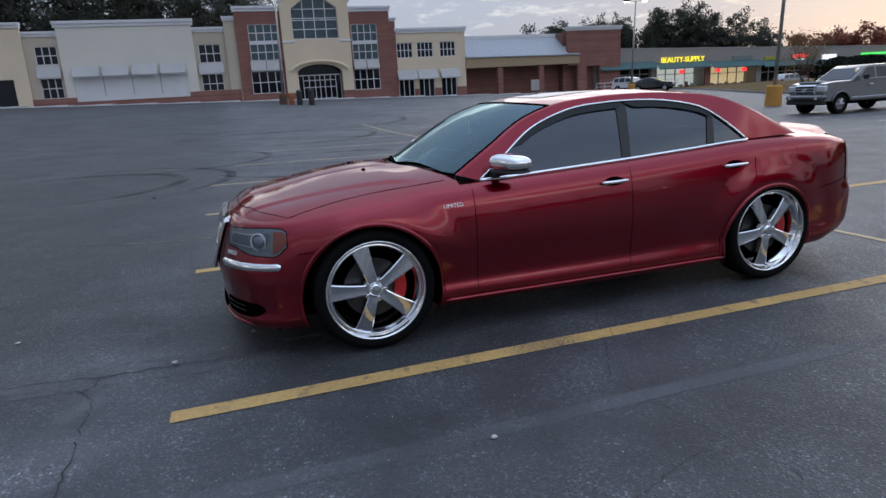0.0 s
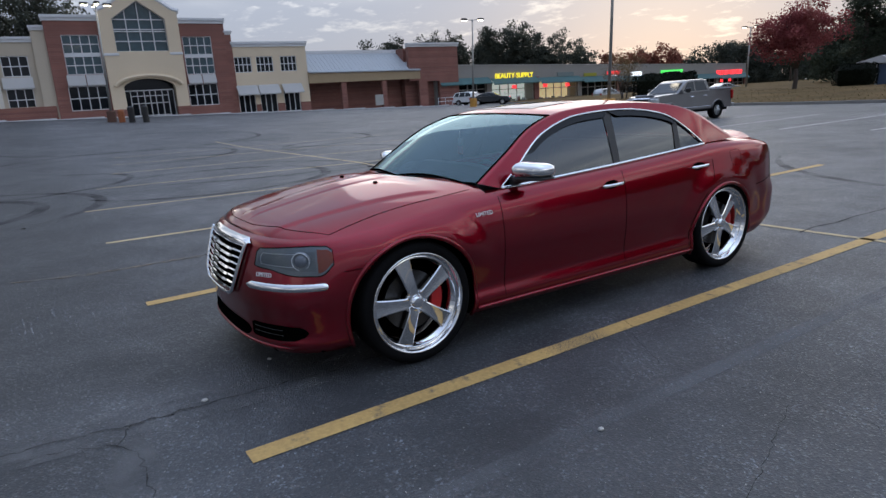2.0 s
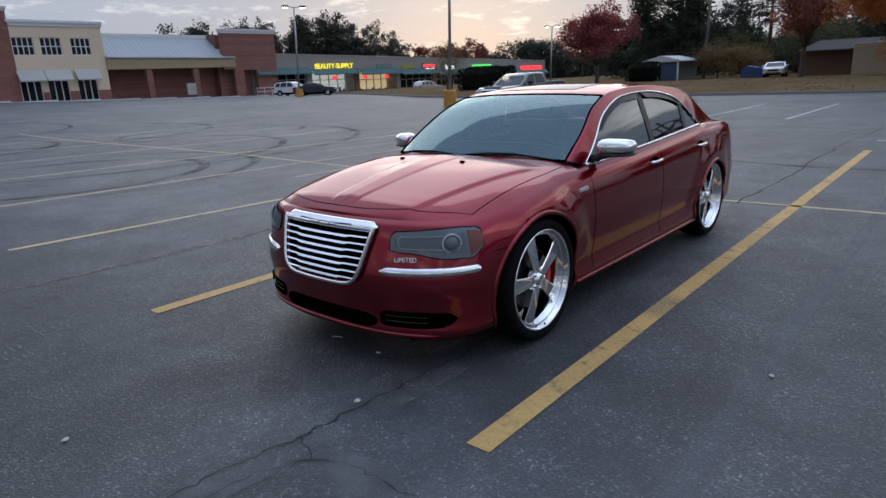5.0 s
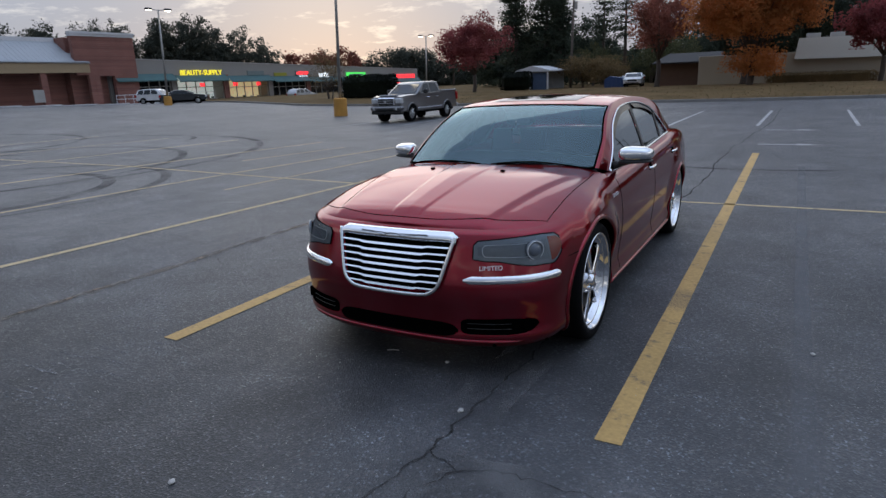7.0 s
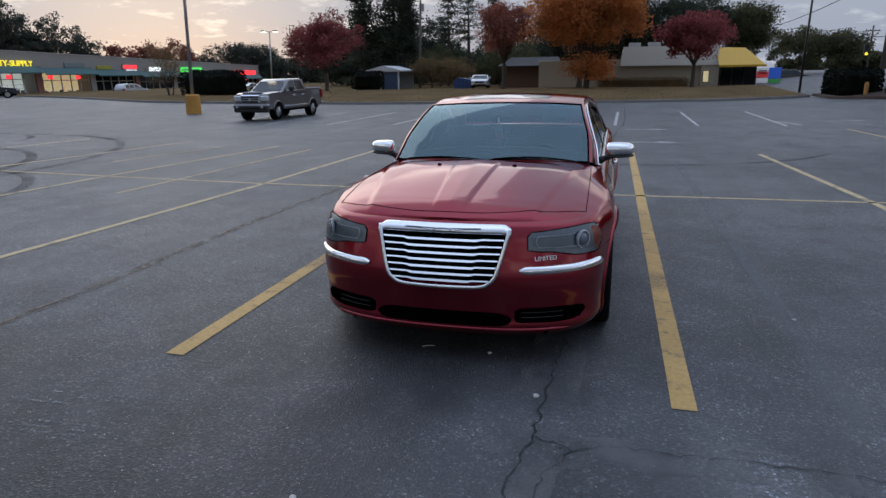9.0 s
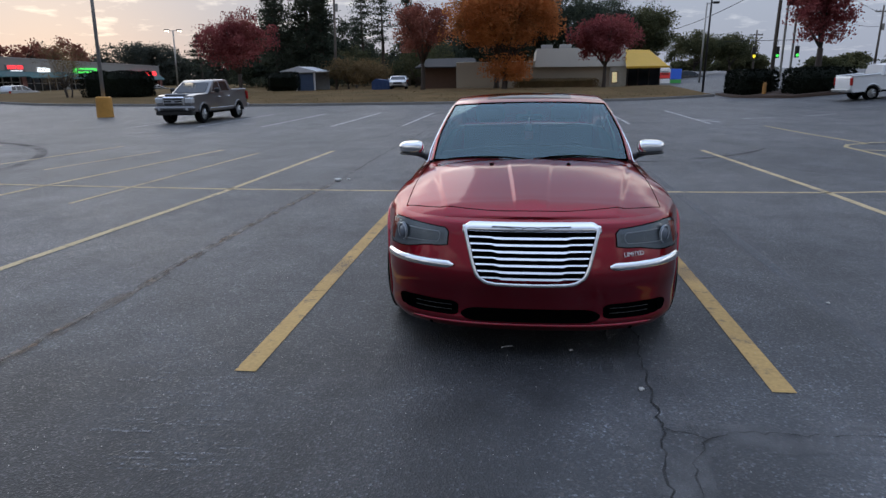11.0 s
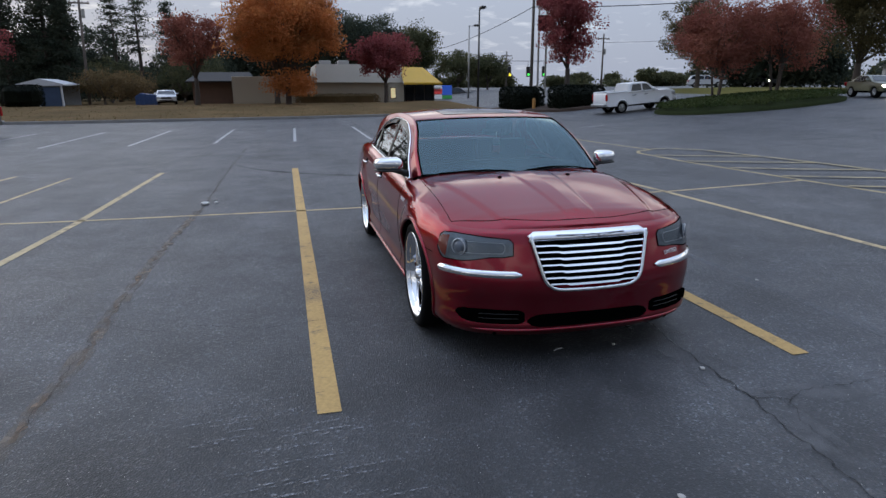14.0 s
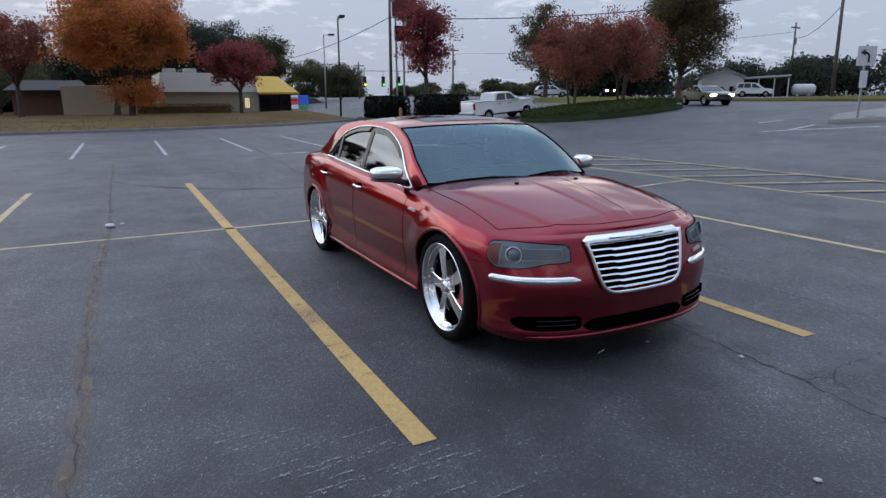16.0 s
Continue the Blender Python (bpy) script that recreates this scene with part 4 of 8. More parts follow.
la = np.linspace(0.505, 1.075, 44)
l_top = np.interp(la, [0.505, 0.53, 0.75, 0.95, 1.05, 1.075], [0.762, 0.786, 0.800, 0.806, 0.801, 0.782])
l_bot = spline([0.505, 0.56, 0.66, 0.73, 0.80, 0.92, 1.02, 1.075], [0.690, 0.682, 0.677, 0.665, 0.653, 0.647, 0.656, 0.702])(la)
ca = np.linspace(0.455, 1.03, 40)
c_mid = 0.579 + 0.012 * (ca - 0.47)
for side in (1, -1):
    fl = both if side < 0 else (lambda p: p)
    lamp = part("headlight", Shape().grid(patch(la, l_bot, l_top, 0.0015, 8, 0, side), flip=side < 0), lamp_grey, red_sedan, "smoked headlight with a round projector", smooth=True)
    edge = np.r_[shell(la, l_top, 0.003), shell(la, l_bot, 0.003)[::-1]]
    part("lamp_seal", Shape().tube(fl(np.r_[edge, edge[:1]]).tolist(), 0.0035, 5), gap_black, lamp)
    inner = la[(la > 0.53) & (la < 0.97)]
    ib, it = np.interp(inner, la, l_bot) + 0.026, np.interp(inner, la, l_top) - 0.030
    part("reflector", Shape().grid(patch(inner, ib, it, 0.003, 5, 0, side), flip=side < 0), lamp_dark, lamp, smooth=True)
    am = la[la > 0.975]
    part("amber_marker", Shape().grid(patch(am, np.interp(am, la, l_bot) + 0.016, np.interp(am, la, l_top) - 0.016, 0.004, 4, 0, side), flip=side < 0), amber, lamp, smooth=True)
    guide_a = np.linspace(0.575, 0.835, 16)
    g_hi, g_lo = 0.763 + 0.010 * (guide_a - 0.575), 0.704 - 0.03 * (guide_a - 0.575)
    rim_in = np.r_[shell(guide_a, g_lo, 0.0045)[::-1], shell(0.560, 0.722, 0.0045)[None], shell(0.560, 0.748, 0.0045)[None], shell(guide_a, g_hi, 0.0045)]
    part("light_guide", Shape().tube(fl(rim_in).tolist(), 0.0026, 5), lamp_silver, lamp, smooth=True)
    proj = shell(0.880, 0.728, 0.004)
    nrm = (shell(0.880, 0.728, 0.05) - proj) / 0.046
    q = Vector(nrm * (fl(np.array([1.0, 1, 1])))).to_track_quat("Z", "Y").to_matrix().to_4x4()
    mm = Matrix.Translation(fl(proj)) @ q
    disc = Shape().lathe([(0.0, 0.056), (0.010, 0.056), (0.013, 0.049), (0.002, 0.043), (0.004, 0.036), (0.010, 0.034), (0.016, 0.020), (0.018, 0.0005)], 28, "z")
    pr = part("projector", disc, lamp_dark, lamp, smooth=True)
    pr.matrix_local = mm
    bz = part("projector_ring", Shape().tube([(0.050 * math.cos(t), 0.050 * math.sin(t), 0.011) for t in np.linspace(0, 2 * math.pi, 33)], 0.0024, 6), lamp_silver, lamp, smooth=True)
    bz.matrix_local = mm
    ball = part("projector_lens", Shape().lathe([(0.010, 0.034), (0.016, 0.030), (0.021, 0.018), (0.023, 0.0005)], 24, "z"), lamp_ball, lamp, smooth=True)
    ball.matrix_local = mm
    part("lens", Shape().grid(patch(la, l_bot, l_top, 0.007, 10, 0.003, side), flip=side < 0), lens_smoke, lamp, smooth=True)
    bar = []
    for t, o in ((-1.0, 0.002), (-0.85, 0.012), (0.0, 0.017), (0.85, 0.012), (1.0, 0.002)):
        hgt = 0.0220 * np.clip(np.minimum((ca - 0.44) / 0.05, (1.04 - ca) / 0.02), 0.2, 1)
        bar.append(shell(ca, c_mid + hgt * t, o))
    part("bumper_strip", Shape().grid(fl(np.stack(bar, 1)), flip=side < 0), chrome, red_sedan, "chrome bumper strip below the headlight", smooth=True)
    fa_ = np.linspace(0.43, 0.89, 34)
    f_hi = np.interp(fa_, [0.43, 0.445, 0.47, 0.70, 0.84, 0.875, 0.89], [0.330, 0.344, 0.352, 0.357, 0.350, 0.338, 0.318])
    f_lo = np.interp(fa_, [0.43, 0.445, 0.47, 0.70, 0.80, 0.86, 0.89], [0.280, 0.267, 0.262, 0.262, 0.268, 0.288, 0.312])
    fog = part("fog_lamp_opening", Shape().grid(patch(fa_, f_lo, f_hi, 0.0015, 6, -0.0, side), flip=side < 0), gap_black, red_sedan, smooth=True)
    for z in (0.296, 0.326):
        part("fog_slat", Shape().tube(fl(shell(np.linspace(0.47, 0.72, 12), z, 0.005)).tolist(), 0.0020, 6), iron if z < 0.3 else black_plastic, fog, smooth=True)
    fp, fo = shell(0.82, 0.314, 0.004), shell(0.82, 0.314, 0.05)
    fq = Vector(fl((fo - fp) / 0.046)).to_track_quat("Z", "Y").to_matrix().to_4x4()
    fg = part("fog_lamp", Shape().lathe([(0, 0.034), (0.012, 0.034), (0.010, 0.028), (0.014, 0.0005)], 20, "z"), gap_black, fog, smooth=True)
    fg.matrix_local = Matrix.Translation(fl(fp)) @ fq
ga = np.linspace(-0.41, 0.41, 33)
low = [[(x, nose(x, z, 0.0015)[1], z) for z in np.linspace(0.240 + 0.030 * (abs(x) / 0.41) ** 14, 0.322 - 0.036 * (abs(x) / 0.41) ** 12, 8)] for x in ga]
part("lower_grille", Shape().grid(np.array(low)), gap_black, red_sedan, "dark lower bumper intake", smooth=True)
lip = Shape().tube([nose(x, 0.220, -0.002) for x in np.linspace(-0.74, 0.74, 41)], [0.003, 0.007] + [0.012] * 37 + [0.007, 0.003], 8)
part("bumper_lip", lip, paint_red, red_sedan, smooth=True)

# ---- mirrors and handles ----
for side in (1, -1):
    mirror = part("door_mirror", Shape(), black_plastic, red_sedan, "chrome-capped door mirror")
    n, m2 = 36, 18
    P = np.zeros((n, m2, 3))
    sq = lambda v, e: math.copysign(abs(v) ** e, v)
    for i in range(n):
        for j in range(m2):
            om, et = 2 * math.pi * i / n, math.pi * (j / (m2 - 1) - 0.5)
            dx = 0.114 * sq(math.cos(et), 0.55) * sq(math.cos(om), 0.55)
            dy = 0.085 * sq(math.cos(et), 0.8) * sq(math.sin(om), 0.75)
            dz = (0.060 if et > 0 else 0.046) * sq(math.sin(et), 0.75) * (1 - 1.2 * dx)
            P[i, j] = 0.978 + dx, 0.890 + 0.40 * dx + dy, 1.068 + dz
    P = P if side > 0 else both(P)
    part("mirror_cap", Shape().grid(P, closed=True), chrome, mirror, "chrome mirror cap", smooth=True)
    lowP = (P - [side * 0.978, 0.89, 0]) * [0.97, 0.95, 0.30] + [side * 0.978, 0.89, 0] + [0, 0, 1.068 * 0.70 - 0.046]
    part("mirror_foot", Shape().tube([(side * 0.82, 0.84, 0.985), (side * 0.87, 0.86, 1.005), (side * 0.95, 0.885, 1.022)], [0.034, 0.024, 0.018], 8), black_plastic, mirror, smooth=True)
    part("mirror_base", Shape().grid(lowP, closed=True), black_plastic, mirror, smooth=True)
    fl = both if side < 0 else (lambda p: p)
    for key, s, z in (("front_door", 1.665, 0.880), ("rear_door", 2.650, 0.905)):
        d = doors[key, side < 0]
        hs = np.linspace(-0.105, 0.105, 15)
        pts = [shell(a_of_s(s + h), z + 0.02 * h, 0.030 * (1 - (abs(h) / 0.115) ** 4) + 0.004) for h in hs]
        part("handle", Shape().tube(fl(np.array(pts)).tolist(), [0.006] + [0.0125] * 13 + [0.006], 8, flat=1.0), chrome, d, "chrome door handle", smooth=True)
        cup = [shell(a_of_s(s + h), z + 0.02 * h + dz, 0.0012) for h, dz in [(0.075 * math.cos(t), 0.030 * math.sin(t)) for t in np.linspace(0, 2 * math.pi, 25)[:-1]]]
        part("handle_cup", Shape().add(fl(np.array(cup)).tolist(), [tuple(range(24))]), gap_black, d)


# ---- badges with lettering ----
def lettering(text, size, where, right, up, material, parent, name="lettering", depth=0.0015):
    cu = bpy.data.curves.new("text_source", "FONT")
    cu.body, cu.size, cu.extrude, cu.align_x, cu.align_y = text, size, depth, "CENTER", "CENTER"
    tmp = bpy.data.objects.new("text_source", cu)
    scene.collection.objects.link(tmp)
    me = bpy.data.meshes.new_from_object(tmp.evaluated_get(bpy.context.evaluated_depsgraph_get()))
    bpy.data.objects.remove(tmp)
    me.materials.clear()
    me.materials.append(material)
    ob = new(name, me)
    r, u = Vector(right).normalized(), Vector(up).normalized()
    nrm = r.cross(u).normalized()
    u = nrm.cross(r)
    ob.matrix_world = Matrix.Translation(where) @ Matrix((r, u, nrm)).transposed().to_4x4()
    if parent is not None:
        ob.parent = parent
    return ob


for side in (1, -1):
    fl = both if side < 0 else (lambda p: p)
    p0, p1, pu = (fl(shell(a_of_s(0.45), 0.838, 0.004)), fl(shell(a_of_s(0.60), 0.842, 0.004)), fl(shell(a_of_s(0.525), 0.87, 0.004)))
    c = fl(shell(a_of_s(0.525), 0.840, 0.004))
    right = (p1 - p0) if side > 0 else (p0 - p1)
    lettering("LIMITED", 0.036, c, right, pu - c, white_letter, red_sedan)
c, p0, p1, pu = shell(0.61, 0.645, 0.006), shell(0.54, 0.643, 0.006), shell(0.68, 0.647, 0.006), shell(0.61, 0.68, 0.006)
lettering("LIMITED", 0.036, c, p1 - p0, pu - c, white_letter, red_sedan)

# ---- wheels ----
tyre_prof = [(-0.115, 0.300), (-0.125, 0.315), (-0.128, 0.340), (-0.118, 0.362), (-0.100, 0.372), (-0.05, 0.376), (0, 0.3765), (0.05, 0.376), (0.098, 0.372), (0.114, 0.362), (0.122, 0.340), (0.119, 0.322), (0.110, 0.305)]
rim_prof = [(-0.11, 0.296), (-0.10, 0.270), (-0.02, 0.246), (0.03, 0.250), (0.058, 0.254), (0.062, 0.262), (0.084, 0.265), (0.090, 0.272), (0.078, 0.275), (0.086, 0.281), (0.110, 0.286), (0.118, 0.293), (0.117, 0.299), (0.109, 0.300)]
for sw in WHEELS:
    for side in (1, -1):
        wheel = part("wheel", Shape().lathe([(h, r * 1.035) for h, r in rim_prof], 72), chrome, red_sedan, "large five-spoke chrome wheel", smooth=True)
        part("tyre", Shape().lathe(tyre_prof, 72), rubber, wheel, "low-profile black tyre", smooth=True)
        for k in range(5):
            ang = radians((106 if sw < 1 else 118) + 72 * k)
            prof = [(0.040, 0.036, 0.078), (0.075, 0.034, 0.082), (0.14, 0.039, 0.080), (0.20, 0.045, 0.076), (0.25, 0.052, 0.072), (0.270, 0.056, 0.070)]
            Q = []
            for r, w, x in prof:
                Q.append([(x - 0.040, -w * 0.8, r), (x - 0.004, -w, r), (x, -w + 0.007, r), (x - 0.0025, -w * 0.45, r), (x - 0.0025, w * 0.45, r), (x, w - 0.007, r), (x - 0.004, w, r), (x - 0.040, w * 0.8, r)])
            Q = np.array(Q)
            c_, s_ = math.cos(ang - math.pi / 2), math.sin(ang - math.pi / 2)
            R = np.stack([Q[..., 0], Q[..., 1] * c_ - Q[..., 2] * s_, Q[..., 1] * s_ + Q[..., 2] * c_], -1)
            part("spoke", Shape().grid(R), chrome, wheel, angle=25)
            lug = Shape().lathe([(0.060, 0.011), (0.085, 0.011), (0.090, 0.008), (0.090, 0.0005)], 8)
            lo = part("lug_nut", lug, chrome, wheel)
            lo.location = (0.0, 0.058 * math.cos(ang + 0.628), 0.058 * math.sin(ang + 0.628))
        part("hub_cap", Shape().lathe([(0.055, 0.085), (0.074, 0.078), (0.078, 0.046), (0.092, 0.040), (0.100, 0.030), (0.103, 0.0005)], 36), chrome, wheel, angle=30)
        part("brake_disc", Shape().lathe([(-0.005, 0.08), (-0.005, 0.185), (0.015, 0.185), (0.015, 0.08)], 40), iron, wheel, smooth=False)
        Q = []
        for a in np.radians(np.linspace(-34, 34, 15)):
            aa = a + radians(8)
            Q.append([(x, r * math.cos(aa), r * math.sin(aa)) for x, r in ((-0.02, 0.125), (0.040, 0.130), (0.046, 0.150), (0.046, 0.185), (0.040, 0.205), (-0.02, 0.212))])
        part("caliper", Shape().grid(np.array(Q)), caliper_red, wheel, "red brake caliper", angle=30)
        part("barrel_shade", Shape().lathe([(-0.09, 0.05), (-0.09, 0.262)], 40), gap_black, wheel)
        track = 0.838 if sw < 1 else 0.822
        m = pose(track if side > 0 else -track, sw, HUB_Z, 0, 0, 0 if side > 0 else 180)
        wheel.matrix_local = m

# ---- inside ----
dash = Shape().tube([(-0.70, 0.95, 0.90), (-0.3, 0.86, 0.95), (0.3, 0.86, 0.95), (0.70, 0.95, 0.90)], 0.14, 10)
dash.box(-0.74, 0.74, 0.55, 0.95, 0.78, 0.955, 0.03)
part("dashboard", dash, seat_dark, red_sedan, smooth=False)
for x in (-0.37, 0.37):
    st = part("seat", Shape().box(x - 0.26, x + 0.26, 1.25, 1.80, 0.38, 0.60, 0.06), seat_dark, red_sedan)
    bk = Shape().add([(x + dx, y, z) for dx in (-0.25, 0.25) for y, z in ((1.74, 0.58), (1.95, 1.16), (2.07, 1.16), (1.90, 0.55))], [(0, 1, 2, 3), (7, 6, 5, 4), (0, 4, 5, 1), (1, 5, 6, 2), (2, 6, 7, 3), (3, 7, 4, 0)])
    part("backrest", bk, seat_dark, st)
    part("headrest", Shape().box(x - 0.14, x + 0.14, 1.97, 2.08, 1.19, 1.36, 0.04), seat_dark, st)
part("rear_bench", Shape().box(-0.68, 0.68, 2.35, 2.85, 0.36, 0.62, 0.06).box(-0.66, 0.66, 2.72, 2.98, 0.60, 1.10, 0.08), seat_dark, red_sedan)
sw_ = Shape().tube([(0.37 + 0.18 * math.cos(t), 1.06 + 0.09 * math.sin(t) * -1 + 0.0, 0.93 + 0.16 * math.sin(t)) for t in np.linspace(0, 2 * math.pi, 29)], 0.016, 6)
part("steering_wheel", sw_, seat_dark, red_sedan, smooth=True)
rv = Shape().box(-0.11, 0.11, 1.06, 1.085, 1.275, 1.325, 0.012).box(-0.015, 0.015, 1.07, 1.10, 1.31, 1.352)
part("rear_view_mirror", rv, black_plastic, red_sedan)
part("hanging_tag", Shape().box(-0.03, 0.03, 1.00, 1.006, 1.195, 1.245, 0.002).box(-0.004, 0.004, 1.002, 1.005, 1.245, 1.30), light_cloth, red_sedan, "pale tag hanging from the mirror")
part("hanging_tag", Shape().box(-0.034, 0.034, 1.00, 1.007, 1.125, 1.190, 0.004), tag_red, red_sedan, "reddish tag hanging from the mirror")

# ---- shop buildings ----
cream = mat("cream_stucco", (0.66, 0.54, 0.39), 0.85, 0, 0.06, 0.25, 30, 0.1)
pale_wall = mat("pale_render", (0.64, 0.60, 0.53), 0.85, 0, 0.06, 0.25, 25, 0.1)
beige_wall = mat("beige_stucco", (0.48, 0.41, 0.32), 0.85, 0, 0.07, 0.3, 30, 0.1)
white_trim = mat("white_trim", (0.62, 0.62, 0.63), 0.6, 0, 0.08, 0.5, 20)
pale_awning = mat("pale_canvas_awning", (0.44, 0.43, 0.42), 0.8, 0, 0.1, 0.6, 20)
metal_roof = mat("pale_metal_roof", (0.36, 0.38, 0.40), 0.6, 0.1, 0.06, 0.3, 12, streak=(1, 6, 1))
tan_fascia = mat("tan_fascia", (0.34, 0.25, 0.15), 0.8, 0, 0.06)
teal_awning = mat("teal_awning", (0.055, 0.125, 0.125), 0.7, 0, 0.15, 0.8, 20)
strip_fascia = mat("grey_beige_fascia", (0.27, 0.255, 0.235), 0.85, 0, 0.07, 0.3, 15)
dark_glass = mat("dark_shop_glass", (0.008, 0.010, 0.013), 0.08, 0, 0.2, 0.6, 4, spec=0.3)
blue_glass = mat("blue_green_glass", (0.03, 0.065, 0.08), 0.08, 0, 0.25, 0.4, 3, spec=0.6)
shop_lit = mat("lit_shop_window", (0.75, 0.85, 0.80), 0.5, 0, 0.5, 0.9, 3.0, emit=0.34)
shop_warm = mat("warm_lit_window", (0.95, 0.80, 0.45), 0.5, 0, 0.4, 1.0, 3.0, emit=0.30)
concrete = mat("pale_concrete", (0.36, 0.35, 0.33), 0.85, 0, 0.12, 0.8, 20, 0.2)


def brick_material():
    m = bpy.data.materials.new("red_brick")
    m.use_nodes = True
    n, l, b = nodes_of(m)
    tx, mp, bt, nz = n.new("ShaderNodeTexCoord"), n.new("ShaderNodeMapping"), n.new("ShaderNodeTexBrick"), n.new("ShaderNodeTexNoise")
    mp.inputs["Rotation"].default_value = (radians(90), 0, radians(90))
    l.new(tx.outputs["Object"], mp.inputs[0])
    bt.inputs["Color1"].default_value, bt.inputs["Color2"].default_value, bt.inputs["Mortar"].default_value = (0.245, 0.105, 0.082, 1), (0.19, 0.080, 0.064, 1), (0.29, 0.235, 0.20, 1)
    bt.inputs["Scale"].default_value, bt.inputs["Mortar Size"].default_value = 2.3, 0.008
    l.new(mp.outputs[0], bt.inputs["Vector"])
    nz.inputs["Scale"].default_value = 0.5
    l.new(tx.outputs["Object"], nz.inputs["Vector"])
    mx = n.new("ShaderNodeMapRange")
    mx.inputs["To Min"].default_value, mx.inputs["To Max"].default_value = 0.75, 1.25
    l.new(nz.outputs[0], mx.inputs["Value"])
    sc = n.new("ShaderNodeVectorMath")
    sc.operation = "SCALE"
    l.new(bt.outputs["Color"], sc.inputs[0])
    l.new(mx.outputs[0], sc.inputs[3])
    l.new(sc.outputs[0], b.inputs["Base Color"])
    b.inputs["Roughness"].default_value = 0.88
    return m


brick_red = brick_material()
FX = -68.0


def wall(name, parent, y0, y1, z0, z1, material, x=FX, thick=0.35, holes=(), label=""):
    """A facade slab that faces +x, with openings cut right through."""
    ys = sorted({y0, y1, *[v for h in holes for v in h[:2]]})
    zs = sorted({z0, z1, *[v for h in holes for v in h[2:4]]})
    sh = Shape()
    for a, b in zip(ys[:-1], ys[1:]):
        for c, d in zip(zs[:-1], zs[1:]):
            my, mz = (a + b) / 2, (c + d) / 2
            if not any(h[0] < my < h[1] and h[2] < mz < h[3] for h in holes):
                sh.box(x - thick, x, a, b, c, d)
    return part(name, sh, material, parent, label)


def window(parent, y0, y1, z0, z1, ny, nz, glass_m, x=FX, bar=0.085, name="window"):
    b2 = bar * 0.8
    ring_ = [[(xx, yy, zz) for xx, q in ((x - 0.16, 0), (x - 0.06, 0), (x - 0.06, b2), (x - 0.16, b2)) for yy, zz in [((y0 + q, z0 + q), (y1 - q, z0 + q), (y1 - q, z1 - q), (y0 + q, z1 - q))[c]]] for c in range(4)]
    fr = Shape().add([p for r4 in ring_ for p in r4], [(4 * c + j, 4 * c + (j + 1) % 4, 4 * ((c + 1) % 4) + (j + 1) % 4, 4 * ((c + 1) % 4) + j) for c in range(4) for j in range(4)])
    win = part(name, fr, white_trim, parent, "white framed window")
    for k in range(1, ny):
        y = y0 + (y1 - y0) * k / ny
        part("glazing_bar", Shape().box(x - 0.15, x - 0.07, y - bar / 2, y + bar / 2, z0 + b2, z1 - b2), white_trim, win)
    for k in range(1, nz):
        z = z0 + (z1 - z0) * k / nz
        part("glazing_bar", Shape().box(x - 0.14, x - 0.08, y0 + b2, y1 - b2, z - bar / 2, z + bar / 2), white_trim, win)
    part("pane", Shape().box(x - 0.24, x - 0.20, y0, y1, z0, z1), glass_m, win)
    return win


def cornice(parent, y0, y1, z, x=FX, h=0.5, name="cornice"):
    sh = Shape().box(x - 0.5, x + 0.22, y0 - 0.12, y1 + 0.12, z - h * 0.45, z).box(x - 0.5, x + 0.10, y0 - 0.06, y1 + 0.06, z - h, z - h * 0.45)
    return part(name, sh, white_trim, parent, "pale moulded cornice")


def awning(parent, y0, y1, z0, z1, material, x=FX, out=0.9, name="awning"):
    sh = Shape().prism([(y0, 0), (y1, 0), (y1, 1), (y0, 1)], 0, 0.04, "x")
    sh.v = [(x + (out if q[2] < 0.5 else 0.03) + q[0], q[1], z0 + 0.12 if q[2] < 0.5 else z1) for q in sh.v]
    sh.box(x + out - 0.02, x + out + 0.03, y0, y1, z0, z0 + 0.14)
    return part(name, sh, material, parent)


def block(parent, y0, y1, z1, material, depth=14.0, x=FX, z0=None, name="rear_block"):
    """Flat roof and side walls behind a facade."""
    z0 = float(base_z(y1)) - 1.2 if z0 is None else z0
    return part(name, Shape().box(x - depth, x - 1.3, y0, y1, z0, z1 - 0.35), material, parent)


store = thing("department_store", "large closed brick and cream store with a gabled entrance tower", "building")
G = lambda y: float(base_z(y)) - 0.6
# left end: a second gabled entrance, seen in part
wall("wall", store, -30, -17.6, G(-24), 9.9, cream, holes=[(-23.5, -18.9, G(-24), 4.9)])
part("entrance_recess", Shape().box(FX - 2.5, FX - 0.4, -23.6, -18.8, G(-24), 5.0), dark_glass, store)
cornice(store, -30, -17.6, 10.2)
wall("wall", store, -17.6, -14.5, G(-16), 9.0, beige_wall, FX - 0.3, holes=[(-16.7, -14.75, 6.17, 7.94), (-16.7, -14.75, 2.9, 4.89)])
window(store, -16.7, -14.75, 6.17, 7.94, 3, 2, dark_glass, FX - 0.3)
window(store, -16.7, -14.75, 2.9, 4.89, 3, 2, dark_glass, FX - 0.3)
awning(store, -16.8, -14.7, 4.85, 6.05, pale_awning, FX - 0.3, 0.45)
cornice(store, -17.6, -14.5, 9.35, FX - 0.3)
wall("wall", store, -14.5, -1.9, 2.9, 9.85, pale_wall, holes=[(-13.7, -2.9, 2.9, 4.95)])
part("infill_panel", Shape().box(FX - 0.30, FX - 0.12, -13.7, -2.9, 2.4, 4.95), white_trim, store, "pale boarded-up shop window")
for k in range(3):
    part("infill_joint", Shape().box(FX - 0.12, FX - 0.08, -11.0 + 2.7 * k - 0.05, -11.0 + 2.7 * k + 0.05, 2.9, 4.95), concrete, store)
